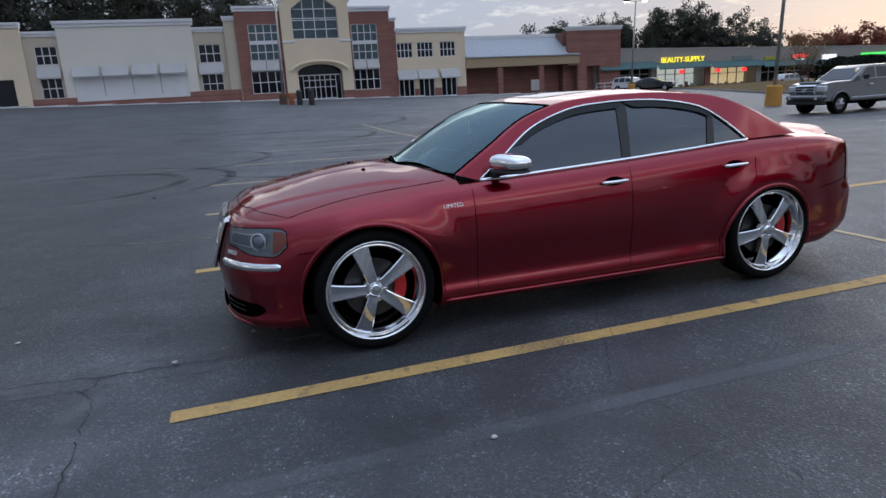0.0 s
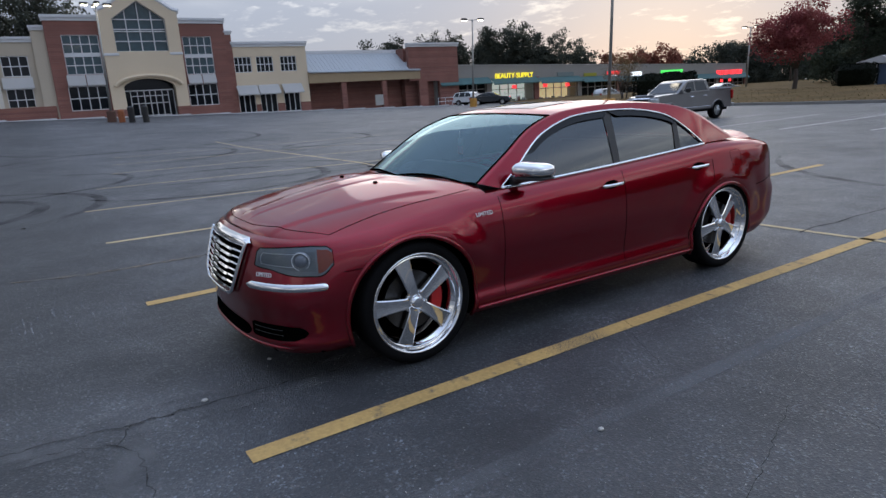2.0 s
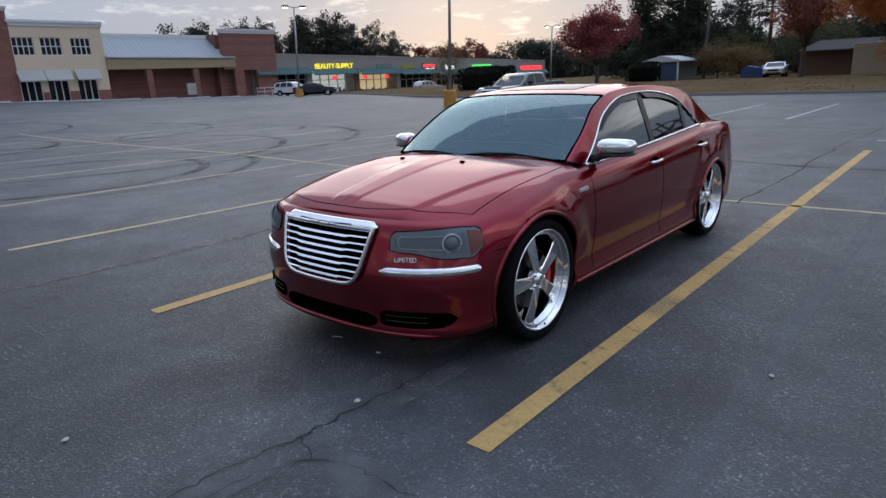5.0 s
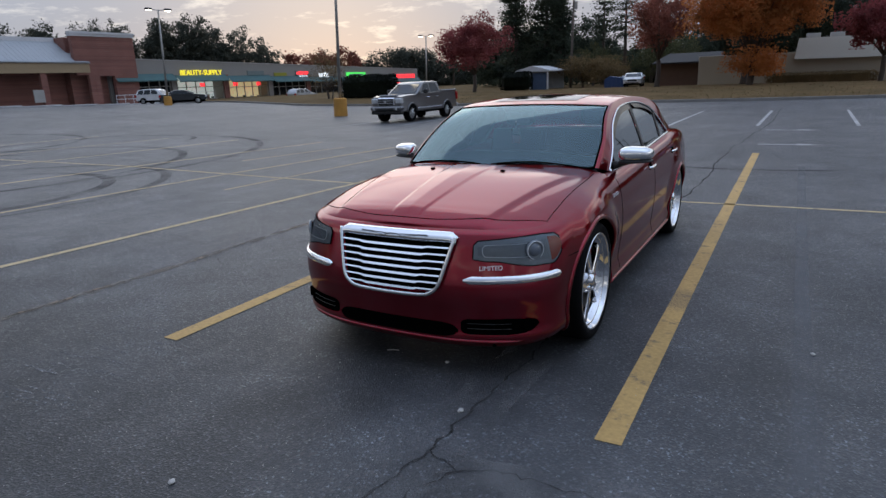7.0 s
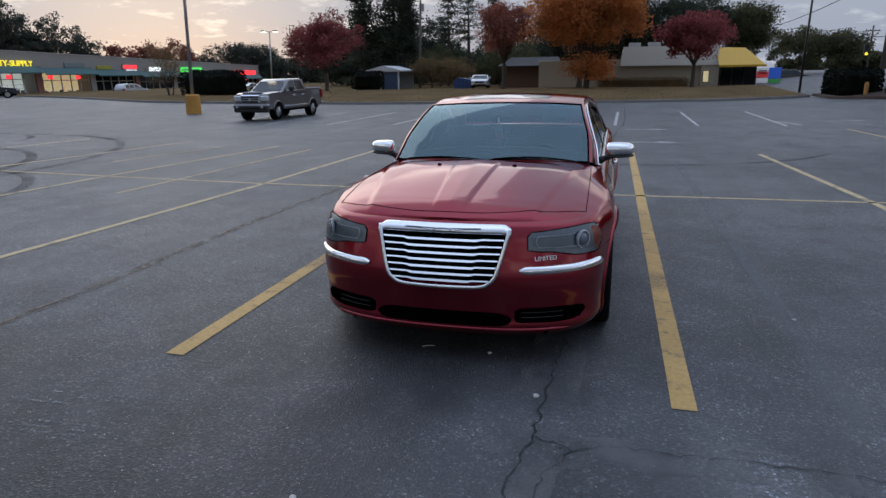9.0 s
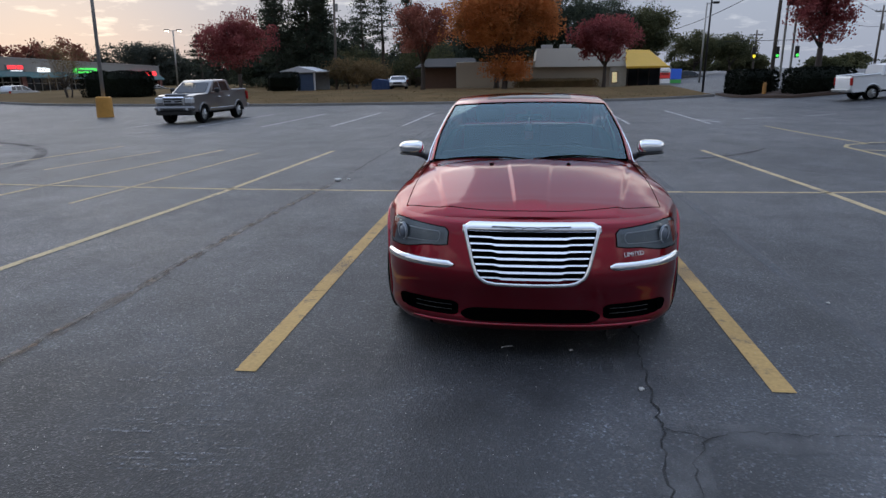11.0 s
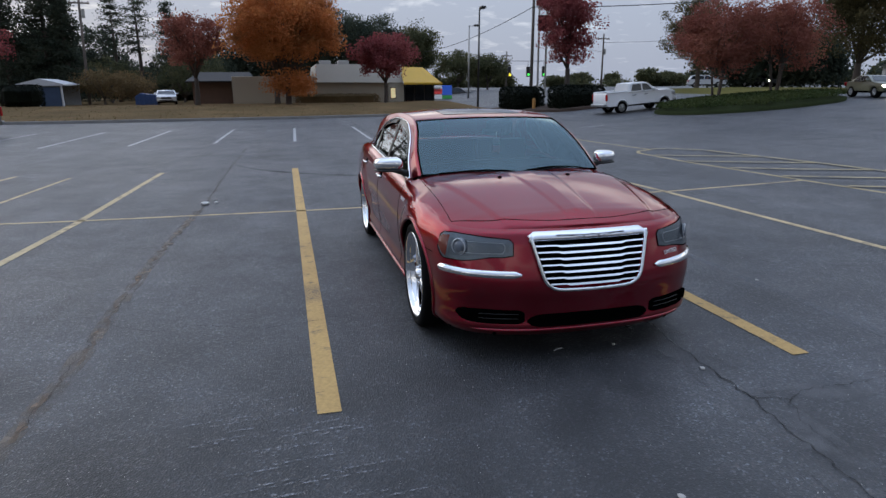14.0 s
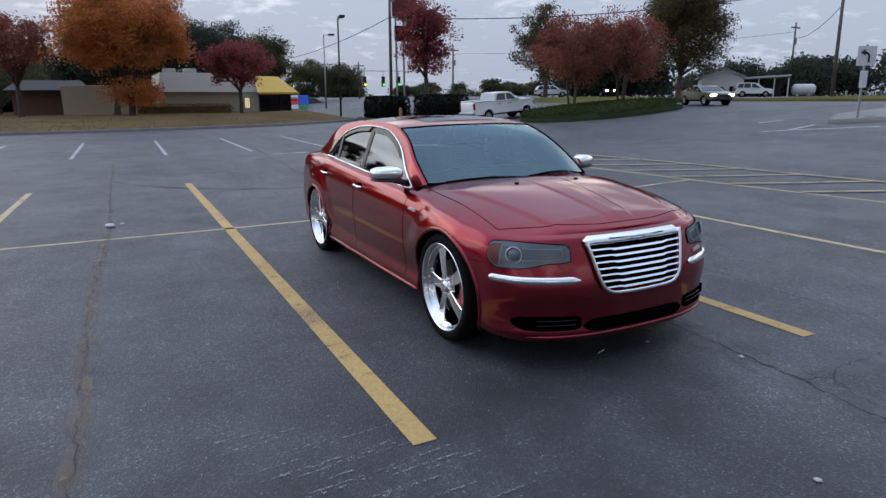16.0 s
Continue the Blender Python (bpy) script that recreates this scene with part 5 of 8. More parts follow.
wall("brick_base", store, -17.6, 2.3, G(-8) - 0.6, 2.9, brick_red, FX + 0.06, 0.44, holes=[(-13.7, -2.9, 2.45, 2.9)])
for k in range(4):
    awning(store, -13.6 + 2.72 * k, -11.2 + 2.72 * k, 4.8, 5.9, pale_awning, FX, 0.7)
cornice(store, -14.6, -1.8, 10.25, h=0.6)
wall("wall", store, -1.9, 1.5, 2.5, 9.0, beige_wall, FX - 0.3, holes=[(-1.5, 0.7, 5.78, 7.67), (-1.55, 0.65, 2.95, 4.66)])
window(store, -1.5, 0.7, 5.78, 7.67, 3, 2, dark_glass, FX - 0.3)
window(store, -1.55, 0.65, 2.6, 4.66, 3, 2, dark_glass, FX - 0.3)
awning(store, -1.7, 0.8, 4.6, 5.7, pale_awning, FX - 0.3, 0.45)
cornice(store, -1.9, 1.3, 9.4, FX - 0.3)
wall("pilaster", store, 1.3, 2.45, G(2), 10.0, beige_wall, FX + 0.02)
cornice(store, 1.3, 2.45, 10.4, FX + 0.02, 0.45)
# entrance tower
wall("tower_wall", store, 2.45, 7.2, G(4) - 0.2, 10.85, brick_red, FX + 0.3, 0.6, holes=[(3.75, 6.95, 5.76, 9.5), (3.55, 6.95, 2.3, 4.65)])
window(store, 3.75, 6.95, 5.76, 7.5, 4, 2, blue_glass, FX + 0.3)
window(store, 3.75, 6.95, 7.75, 9.5, 4, 2, blue_glass, FX + 0.3)
part("window_band", Shape().box(FX + 0.1, FX + 0.24, 3.75, 6.95, 7.5, 7.75), white_trim, store)
window(store, 3.55, 6.95, 2.3, 4.65, 4, 2, dark_glass, FX + 0.3)
for k in range(2):
    awning(store, 3.6 + 1.68 * k, 5.2 + 1.68 * k, 4.65, 5.72, pale_awning, FX + 0.3, 0.4)
cornice(store, 2.4, 7.2, 11.35, FX + 0.3, 0.55)
wall("tower_wall", store, 14.6, 19.3, G(16), 10.65, brick_red, FX + 0.3, 0.6, holes=[(14.85, 17.8, 5.43, 9.3), (14.75, 17.8, 2.15, 4.42)])
window(store, 14.85, 17.8, 5.43, 7.2, 4, 2, blue_glass, FX + 0.3)
window(store, 14.85, 17.8, 7.45, 9.3, 4, 2, blue_glass, FX + 0.3)
part("window_band", Shape().box(FX + 0.1, FX + 0.24, 14.85, 17.8, 7.2, 7.45), white_trim, store)
window(store, 14.75, 17.8, 2.15, 4.42, 4, 2, dark_glass, FX + 0.3)
for k in range(2):
    awning(store, 14.85 + 1.5 * k, 16.25 + 1.5 * k, 4.42, 5.4, pale_awning, FX + 0.3, 0.4)
cornice(store, 14.6, 19.35, 11.15, FX + 0.3, 0.55)
# gabled centre bay with a five-sided window and an arched entrance
gab = Shape()
yc = 10.9
P0, P1 = FX + 0.7, FX + 0.1
for poly in ([(7.2, 5.6), (8.4, 5.6), (8.4, 11.0), (yc, 12.75), (yc, 14.0), (7.7, 11.9), (7.2, 11.9)], [(14.6, 5.6), (14.6, 11.9), (14.1, 11.9), (yc, 14.0), (yc, 12.75), (13.35, 11.0), (13.35, 5.6)], [(8.4, 5.6), (13.35, 5.6), (13.35, 7.85), (8.4, 7.85)]):
    gab.prism(poly, P1, P0, "x")
for y0, y1 in ((7.2, 8.5), (13.4, 14.6)):
    gab.box(P1, P0, y0, y1, 2.2, 5.6)
ring = [(yc + 2.5 * math.cos(t), 4.15 + 1.0 * math.sin(t)) for t in np.linspace(0, math.pi, 17)]
gab.prism([(13.4, 4.15)] + ring[:9] + [(yc, 5.6), (13.4, 5.6)], P1, P0, "x")
gab.prism([(yc, 5.6)] + ring[8:] + [(8.5, 4.15), (8.5, 5.6)], P1, P0, "x")
part("gable_wall", gab, cream, store, "cream stucco gabled entrance bay")
part("gable_coping", Shape().tube([(FX + 0.5, 7.0, 11.75), (FX + 0.5, 7.7, 11.95), (FX + 0.5, yc, 14.1), (FX + 0.5, 14.1, 11.95), (FX + 0.5, 14.8, 11.75)], 0.28, 6), white_trim, store)
part("arch_moulding", Shape().tube([(FX + 0.85, yc + 3.2 * math.cos(t), 4.30 + 1.15 * math.sin(t)) for t in np.linspace(0.15, math.pi - 0.15, 21)], 0.2, 6), cream, store)
for y0, y1 in ((7.15, 8.55), (13.35, 14.65)):
    part("pier_band", Shape().box(FX + 0.1, FX + 0.78, y0, y1, 7.45, 7.7, 0.03), white_trim, store)
    part("brick_pier_foot", Shape().box(FX + 0.1, FX + 0.76, y0, y1, G(10), 2.2), brick_red, store)
rim_w = [(8.4, 7.85), (13.35, 7.85), (13.35, 11.0), (yc, 12.75), (8.4, 11.0), (8.4, 7.85)]
bw = part("gable_window", Shape().tube([(FX + 0.3, y, z) for y, z in rim_w], 0.07, 4), white_trim, store, "tall five-sided gridded window")
for y in np.linspace(8.45, 13.3, 5)[1:-1]:
    part("glazing_bar", Shape().box(FX + 0.26, FX + 0.38, y - 0.045, y + 0.045, 7.85, min(11.0 + 1.75 * (1 - abs(y - yc) / 2.5), 12.7)), white_trim, bw)
for z in (8.85, 9.8, 10.0, 10.95):
    part("glazing_bar", Shape().box(FX + 0.27, FX + 0.37, 8.4, 13.35, z - 0.045, z + 0.045), white_trim, bw)
part("pane", Shape().prism([(8.4, 7.85), (13.35, 7.85), (13.35, 11.0), (yc, 12.75), (8.4, 11.0)], FX + 0.12, FX + 0.16, "x"), blue_glass, bw)
en = part("entrance_doors", Shape().box(FX - 0.45, FX - 0.3, 8.5, 13.3, 3.96, 4.06), white_trim, store, "white framed glass entrance doors")
for y in (8.55, 9.1, 9.75, 10.4, 10.95, 11.5, 12.15, 12.75, 13.3):
    part("door_stile", Shape().box(FX - 0.45, FX - 0.3, y - 0.035, y + 0.035, G(11), 3.96), white_trim, en)
for z in (1.45, 2.7, 3.45):
    part("door_rail", Shape().box(FX - 0.44, FX - 0.31, 9.1, 12.75, z - 0.04, z + 0.04), white_trim, en)
part("pane", Shape().box(FX - 0.6, FX - 0.55, 8.4, 13.4, G(11), 5.6), dark_glass, en)
wall("pilaster", store, 19.3, 20.0, G(19), 9.5, brick_red, FX + 0.1)
cornice(store, 19.3, 20.0, 9.9, FX + 0.1, 0.4)
# two-storey cream wing
WN = [(20.05, 21.95), (22.5, 24.45), (25.3, 27.25)]
wall("wall", store, 20.0, 28.5, G(24), 8.3, cream, holes=[(a, b, 5.45, 7.15) for a, b in WN] + [(a, b, G(24), 3.5) for a, b in WN])
for a, b in WN:
    window(store, a, b, 5.45, 7.15, 4, 2, dark_glass)
    window(store, a, b, 0.9, 3.5, 3, 1, dark_glass, name="shop_door")
    awning(store, a - 0.15, b + 0.3, 2.95, 4.05, pale_awning, FX, 0.8)
cornice(store, 19.95, 28.55, 8.75, h=0.55)
for a, b in ((21.95, 22.5), (24.45, 25.3), (27.25, 28.5)):
    part("brick_foot", Shape().box(FX - 0.05, FX + 0.07, a, b, G(24), 1.9), brick_red, store)
# arcade with a sloping metal roof
wall("arcade_back_wall", store, 28.5, 43.8, G(36), 4.2, brick_red, FX - 2.4)
roof_s = Shape().add([(FX + 0.35, 28.5, 5.2), (FX + 0.35, 44.0, 5.05), (FX - 3.2, 42.4, 7.45), (FX - 3.2, 28.5, 7.6)], [(0, 1, 2, 3)])
roof_s.add([(FX + 0.35, 28.5, 5.1), (FX + 0.35, 44.0, 4.95), (FX - 3.2, 42.4, 7.30), (FX - 3.2, 28.5, 7.45)], [(3, 2, 1, 0)])
metal_top = part("metal_roof", roof_s, metal_roof, store, "pale standing-seam metal roof")
for k in range(30):
    y = 28.7 + 0.5 * k
    part("roof_seam", Shape().tube([(FX + 0.36, y, 5.215), (FX - 3.2, y, 7.615)], 0.016, 4), metal_roof, metal_top)
part("roof_parapet", Shape().box(FX - 3.6, FX - 3.15, 28.5, 43, 6.9, 7.9), white_trim, store)
part("arcade_fascia", Shape().box(FX - 0.2, FX + 0.22, 28.5, 43.9, 3.95, 5.15), tan_fascia, store)
part("arcade_soffit", Shape().box(FX - 2.4, FX - 0.2, 28.5, 43.8, 4.05, 4.2), beige_wall, store)
for y in (32.6, 38.2, 43.7):
    part("arcade_post", Shape().box(FX - 0.35, FX + 0.15, y, y + 0.7, G(y), 3.95, 0.04), brick_red, store, "square brick arcade post")
wall("brick_end_block", store, 42.3, 50.0, 3.7, 7.95, brick_red, FX + 0.12, 0.5)
wall("brick_end_wall", store, 44.4, 50.0, G(47), 3.7, brick_red, FX + 0.12, 0.5, holes=[(45.0, 46.9, G(47), 3.55)])
cornice(store, 42.25, 50.05, 8.42, FX + 0.12, 0.5)
for a, b, z in ((-30, -14.5, 9.2), (-14.5, 2.4, 9.6), (2.5, 19.3, 10.9), (19.3, 28.5, 8.5), (42.35, 50, 8.2)):
    block(store, a, b, z, brick_red if a > 40 else beige_wall)
block(store, 28.5, 42.3, 7.6, beige_wall, 12, FX - 3)
part("arcade_ceiling_block", Shape().box(FX - 10, FX - 2.76, 28.5, 43.8, G(36), 6.8), brick_red, store)
sills = Shape()
for y in np.arange(-30, 50, 4.0):
    sills.box(FX - 0.2, FX + 3.2, y, y + 4.0, float(base_z(y)) - 1.5, float(base_z(y + 2)) + 0.05)
edge_k = Shape()
for y in np.arange(-30, 50, 4.0):
    edge_k.box(FX + 3.2, FX + 3.38, y, y + 4.0, float(base_z(y)) - 1.5, float(base_z(y + 2)) + 0.09)
single("store_kerb", edge_k, white_trim, "pale painted kerb along the store pavement", "kerb", kind="structure")
single("store_pavement", sills, concrete, "pale concrete pavement along the shop fronts", "pavement", kind="structure")
part("pavement_sign", Shape().box(FX + 1.6, FX + 1.75, 36.3, 37.4, 0.9, 2.2, 0.03), concrete, store, "blank pale notice board")
ramp = Shape()
for k in range(14):
    ramp.tube([(FX + 2.5, 45 + 1.1 * k, float(base_z(45)) - 0.0), (FX + 2.5, 45 + 1.1 * k, float(base_z(45)) + 1.0)], 0.04, 5)
for z in (0.55, 1.0):
    ramp.tube([(FX + 2.5, 45, float(base_z(45)) + z), (FX + 2.5, 59.3, float(base_z(45)) + z)], 0.04, 5)
single("handrail", ramp, white_trim, "pale metal handrail along the shop pavement", "handrail")

# ---- row of small shops ----
row = thing("shop_row", "long low row of small shops with teal awnings and lit signs", "building")
UNITS, U0, UL = 8, 46.8, 8.85
sign_yellow = mat("yellow_sign_light", (0.85, 0.72, 0.05), 0.5, 0, 0.05, emit=0.8)
sign_red = mat("red_sign_light", (1.0, 0.04, 0.05), 0.5, 0, 0.05, emit=1.3)
sign_green = mat("green_sign_light", (0.08, 0.85, 0.12), 0.5, 0, 0.05, emit=0.8)
sign_white = mat("white_sign_light", (0.9, 0.95, 1.0), 0.5, 0, 0.05, emit=1.2)
sign_dull = mat("unlit_sign", (0.16, 0.20, 0.20), 0.6)
olive_sign = mat("unlit_olive_sign", (0.32, 0.30, 0.03), 0.6)
for k in range(UNITS):
    y0, y1 = U0 + UL * k, U0 + UL * (k + 1)
    zb, zt = -0.05 - 0.21 * k, 5.45 - 0.20 * k
    za, zb_ = zt + 0.10, zt - 0.10
    part("fascia", Shape().prism([(y0, za - 1.95), (y1, zb_ - 1.85), (y1, zb_), (y0, za)], FX - 0.9, FX - 0.5, "x"), strip_fascia, row)
    part("roof_edge", Shape().prism([(y0, za), (y1, zb_), (y1, zb_ + 0.10), (y0, za + 0.10)], FX - 1.0, FX - 0.44, "x"), concrete, row)
    awning(row, y0 + 0.15, y1 - 0.15, zt - 2.65, zt - 1.72, teal_awning, FX - 0.5, 1.0)
    part("rear_block", Shape().box(FX - 16, FX - (3.0 if k in (1, 2) else 0.9), y0, y1, zb - 2, zt - 0.3), strip_fascia, row)
    part("roof_slab", Shape().box(FX - 3.0, FX - 0.9, y0, y1, zt - 1.8, zt - 0.3), strip_fascia, row)
    lit = {1: shop_lit, 2: shop_warm}.get(k, dark_glass)
    n = 5
    sf = part("shop_front", Shape().box(FX - 0.85, FX - 0.72, y0 + 0.4, y1 - 0.4, zb, zb + 0.35), concrete, row)
    part("transom", Shape().box(FX - 0.85, FX - 0.72, y0 + 0.4, y1 - 0.4, zb + 2.15, zb + 2.25), concrete, sf)
    for j in range(n + 1):
        y = y0 + 0.5 + (UL - 1.0) * j / n
        part("mullion", Shape().box(FX - 0.85, FX - 0.72, y - 0.05, y + 0.05, zb, zt - 2.0), concrete, sf)
    if lit is dark_glass:
        part("pane", Shape().box(FX - 0.90, FX - 0.86, y0 + 0.4, y1 - 0.4, zb, zt - 1.9), lit, sf)
    else:
        # a lit room with goods on shelves behind the glass
        part("lit_back_wall", Shape().box(FX - 2.9, FX - 2.8, y0 + 0.4, y1 - 0.4, zb, zt - 1.9), lit, sf)
        part("room_floor", Shape().box(FX - 2.8, FX - 0.86, y0 + 0.4, y1 - 0.4, zb, zb + 0.05), concrete, sf)
        part("room_ceiling", Shape().box(FX - 2.8, FX - 0.86, y0 + 0.4, y1 - 0.4, zt - 2.0, zt - 1.9), strip_fascia, sf)
        for yy in (y0 + 0.35, y1 - 0.45):
            part("room_side", Shape().box(FX - 2.8, FX - 0.9, yy, yy + 0.1, zb, zt - 1.9), strip_fascia, sf)
        rs_ = random.Random(40 + k)
        for j in range(16):
            yy, hh = y0 + 0.6 + 0.48 * j, rs_.uniform(0.3, 1.25)
            part("goods", Shape().box(FX - 2.2, FX - 1.7, yy, yy + rs_.uniform(0.2, 0.42), zb + 0.05, zb + hh), rs_.choice((sign_dull, teal_awning, brick_red, white_trim, concrete, white_trim)), sf)
    part("brick_pier", Shape().box(FX - 0.9, FX - 0.45, y1 - 0.45, y1 + 0.45, zb - 0.6, zt - 1.75), brick_red if k % 2 else strip_fascia, row)
    part("walkway", Shape().box(FX - 0.9, FX + 2.4, y0, y1, zb - 1.5, zb + 0.02), concrete, row)


def board(parent, y0, y1, z0, z1, material, x=FX - 0.40, name="sign"):
    return part(name, Shape().box(x - 0.08, x + 0.06, y0, y1, z0, z1, 0.02), material, parent)


sg = lettering("BEAUTY-SUPPLY", 0.98, (FX - 0.38, 60.2, 3.78), (0, 1, 0), (0, 0, 1), sign_yellow, row, "sign_letters", 0.06)
sg["label"] = "lit yellow letters of a shop sign"
board(row, 68.6, 72.0, 3.35, 3.95, sign_dull)
board(row, 74.2, 77.0, 3.15, 3.65, olive_sign)
rs = board(row, 79.1, 82.5, 3.15, 3.9, sign_dull)
for j in range(7):
    part("sign_bar", Shape().box(FX - 0.33, FX - 0.28, 79.3 + 0.44 * j, 79.3 + 0.44 * j + (0.33 if j % 3 else 0.22), 3.28, 3.78, 0.02), sign_red, rs)
part("bars", Shape().box(FX - 0.34, FX - 0.30, 79.8, 82.0, 2.92, 3.1), sign_white, rs)
board(row, 85.0, 87.6, 2.85, 3.5, sign_white)
gs = board(row, 92.6, 98.4, 2.75, 3.5, sign_green)
part("bars", Shape().box(FX - 0.33, FX - 0.29, 93.4, 97.6, 3.0, 3.25), sign_dull, gs)
for j in range(11):
    w = 0.5 if j % 3 else 0.75
    part("sign_bar", Shape().box(FX - 0.42, FX - 0.3, 108.2 + 0.74 * j, 108.2 + 0.74 * j + w, 2.15, 3.0, 0.05), sign_red, row)
for y, z in ((60.0, 1.95), (66.0, 1.9), (70.6, 1.85), (81.8, 1.4), (110.0, 0.9), (112.5, 0.95)):
    part("neon_sign", Shape().box(FX - 0.82, FX - 0.76, y, y + 0.9, z, z + 0.5, 0.05), sign_red, row, "small red neon window sign")

# ---- trees and hedges ----
def leaf_material(name, cols, rough=0.7, thin=0.45):
    m = bpy.data.materials.new(name)
    m.use_nodes = True
    n, l, b = nodes_of(m)
    g, r = n.new("ShaderNodeNewGeometry"), n.new("ShaderNodeValToRGB")
    r.color_ramp.elements[0].color, r.color_ramp.elements[1].color = (*cols[0], 1), (*cols[-1], 1)
    for i, c in enumerate(cols[1:-1]):
        r.color_ramp.elements.new((i + 1) / (len(cols) - 1)).color = (*c, 1)
    nz = n.new("ShaderNodeTexNoise")
    nz.inputs["Scale"].default_value = 0.5
    l.new(g.outputs["Position"], nz.inputs["Vector"])
    mx = n.new("ShaderNodeMath")
    mx.operation = "MULTIPLY_ADD"
    mx.inputs[1].default_value = 0.28
    l.new(g.outputs["Random Per Island"], mx.inputs[0])
    sc = n.new("ShaderNodeMath")
    sc.operation = "MULTIPLY_ADD"
    sc.inputs[1].default_value, sc.inputs[2].default_value = 1.9, -0.58
    l.new(nz.outputs[0], sc.inputs[0])
    l.new(sc.outputs[0], mx.inputs[2])
    l.new(mx.outputs[0], r.inputs[0])
    l.new(r.outputs[0], b.inputs["Base Color"])
    b.inputs["Roughness"].default_value = rough
    b.inputs["Specular IOR Level"].default_value = 0.1
    if thin:
        # light passes through a leaf
        tl, ms = n.new("ShaderNodeBsdfTranslucent"), n.new("ShaderNodeMixShader")
        l.new(r.outputs[0], tl.inputs["Color"])
        ms.inputs[0].default_value = thin
        l.new(b.outputs[0], ms.inputs[1])
        l.new(tl.outputs[0], ms.inputs[2])
        l.new(ms.outputs[0], n["Material Output"].inputs[0])
    return m


bark = mat("grey_brown_bark", (0.075, 0.06, 0.05), 0.9, 0, 0.3, 3, 30, 0.5, streak=(4, 4, 0.6))
leaf_orange = leaf_material("orange_leaves", [(0.30, 0.12, 0.06), (0.44, 0.17, 0.07), (0.52, 0.22, 0.085)])
leaf_gold = leaf_material("golden_leaves", [(0.28, 0.13, 0.05), (0.52, 0.195, 0.068), (0.60, 0.245, 0.08)])
leaf_rust = leaf_material("rust_leaves", [(0.17, 0.072, 0.056), (0.29, 0.105, 0.078), (0.34, 0.145, 0.092)])
leaf_red = leaf_material("red_leaves", [(0.15, 0.045, 0.048), (0.28, 0.075, 0.078), (0.37, 0.135, 0.12)])
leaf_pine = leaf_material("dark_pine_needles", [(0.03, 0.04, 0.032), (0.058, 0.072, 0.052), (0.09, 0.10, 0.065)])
# distant conifers: haze is put into these paler, greyer leaf colours
leaf_hazed = leaf_material("hazed_conifer_leaves", [(0.050, 0.058, 0.050), (0.080, 0.088, 0.072), (0.115, 0.115, 0.085)])
leaf_green = leaf_material("dull_green_leaves", [(0.05, 0.06, 0.034), (0.095, 0.10, 0.05), (0.14, 0.13, 0.065)])
leaf_hedge = leaf_material("dark_hedge_leaves", [(0.004, 0.006, 0.004), (0.007, 0.010, 0.006), (0.012, 0.016, 0.009)], 0.8, 0.0)
leaf_brush = leaf_material("dry_brush_leaves", [(0.11, 0.085, 0.045), (0.20, 0.14, 0.07), (0.27, 0.18, 0.09)])
leaf_olive = leaf_material("olive_brown_leaves", [(0.06, 0.055, 0.03), (0.11, 0.095, 0.045), (0.16, 0.12, 0.06)])
leaf_ivy = leaf_material("low_green_ground_cover", [(0.020, 0.035, 0.012), (0.045, 0.065, 0.022), (0.07, 0.085, 0.03)])
rngt = np.random.default_rng(7)


def leaf_mesh(name, C, size, material, flat=0.0):
    """Small four-cornered leaves at the given places, turned at random."""
    n = len(C)
    d1 = rngt.normal(size=(n, 3))
    d1 /= np.linalg.norm(d1, axis=1)[:, None]
    d2 = np.cross(d1, rngt.normal(size=(n, 3)))
    d2 /= np.linalg.norm(d2, axis=1)[:, None]
    if flat:
        d1[:, 2] *= 1 - flat
        d2[:, 2] *= 1 - flat
    s = size * rngt.uniform(0.6, 1.25, n)[:, None]
    V = np.stack([C - d1 * s, C - d2 * s * 0.6, C + d1 * s, C + d2 * s * 0.6], 1).reshape(-1, 3)
    me = bpy.data.meshes.new(name)
    me.vertices.add(4 * n)
    me.vertices.foreach_set("co", V.ravel())
    me.loops.add(4 * n)
    me.loops.foreach_set("vertex_index", np.arange(4 * n, dtype=np.int32))
    me.polygons.add(n)
    me.polygons.foreach_set("loop_start", np.arange(0, 4 * n, 4, dtype=np.int32))
    me.update(calc_edges=True)
    me.materials.append(material)
    return me


def crown_points(centre, radii, clumps, per, clump_r, hollow=0.55, lower=-0.8, lobes=0):
    u = rngt.normal(size=(clumps, 3))
    u /= np.linalg.norm(u, axis=1)[:, None]
    u[:, 2] = np.maximum(u[:, 2], lower)
    rad = hollow + (1 - hollow) * rngt.random(clumps) ** 0.6
    rad *= rngt.uniform(0.82, 1.12, clumps)
    if lobes:
        # a crown of separate lobes, each on a limb of its own, with notches between them
        k = np.arange(lobes) + 0.5
        phi, cz_ = k * 2.39996 + rngt.uniform(-0.5, 0.5, lobes), 1 - 1.75 * k / lobes
        sz = np.sqrt(1 - cz_**2)
        hub = np.stack([sz * np.cos(phi), sz * np.sin(phi), cz_], -1) * rngt.uniform(0.44, 0.60, lobes)[:, None]
        size = rngt.uniform(0.40, 0.58, lobes) * (1.0 - 0.28 * np.maximum(cz_, 0))
        w = rngt.choice(lobes, clumps, p=size**2 / (size**2).sum())
        c = np.asarray(centre) + (hub[w] + u * (rad * size[w])[:, None]) * np.asarray(radii)
    else:
        c = np.asarray(centre) + u * rad[:, None] * np.asarray(radii)
    p = c[:, None, :] + np.clip(rngt.normal(size=(clumps, per, 3)), -1.55, 1.55) * clump_r * rngt.uniform(0.6, 1.3, clumps)[:, None, None] * np.array([1, 1, 0.75])
    return p.reshape(-1, 3), c


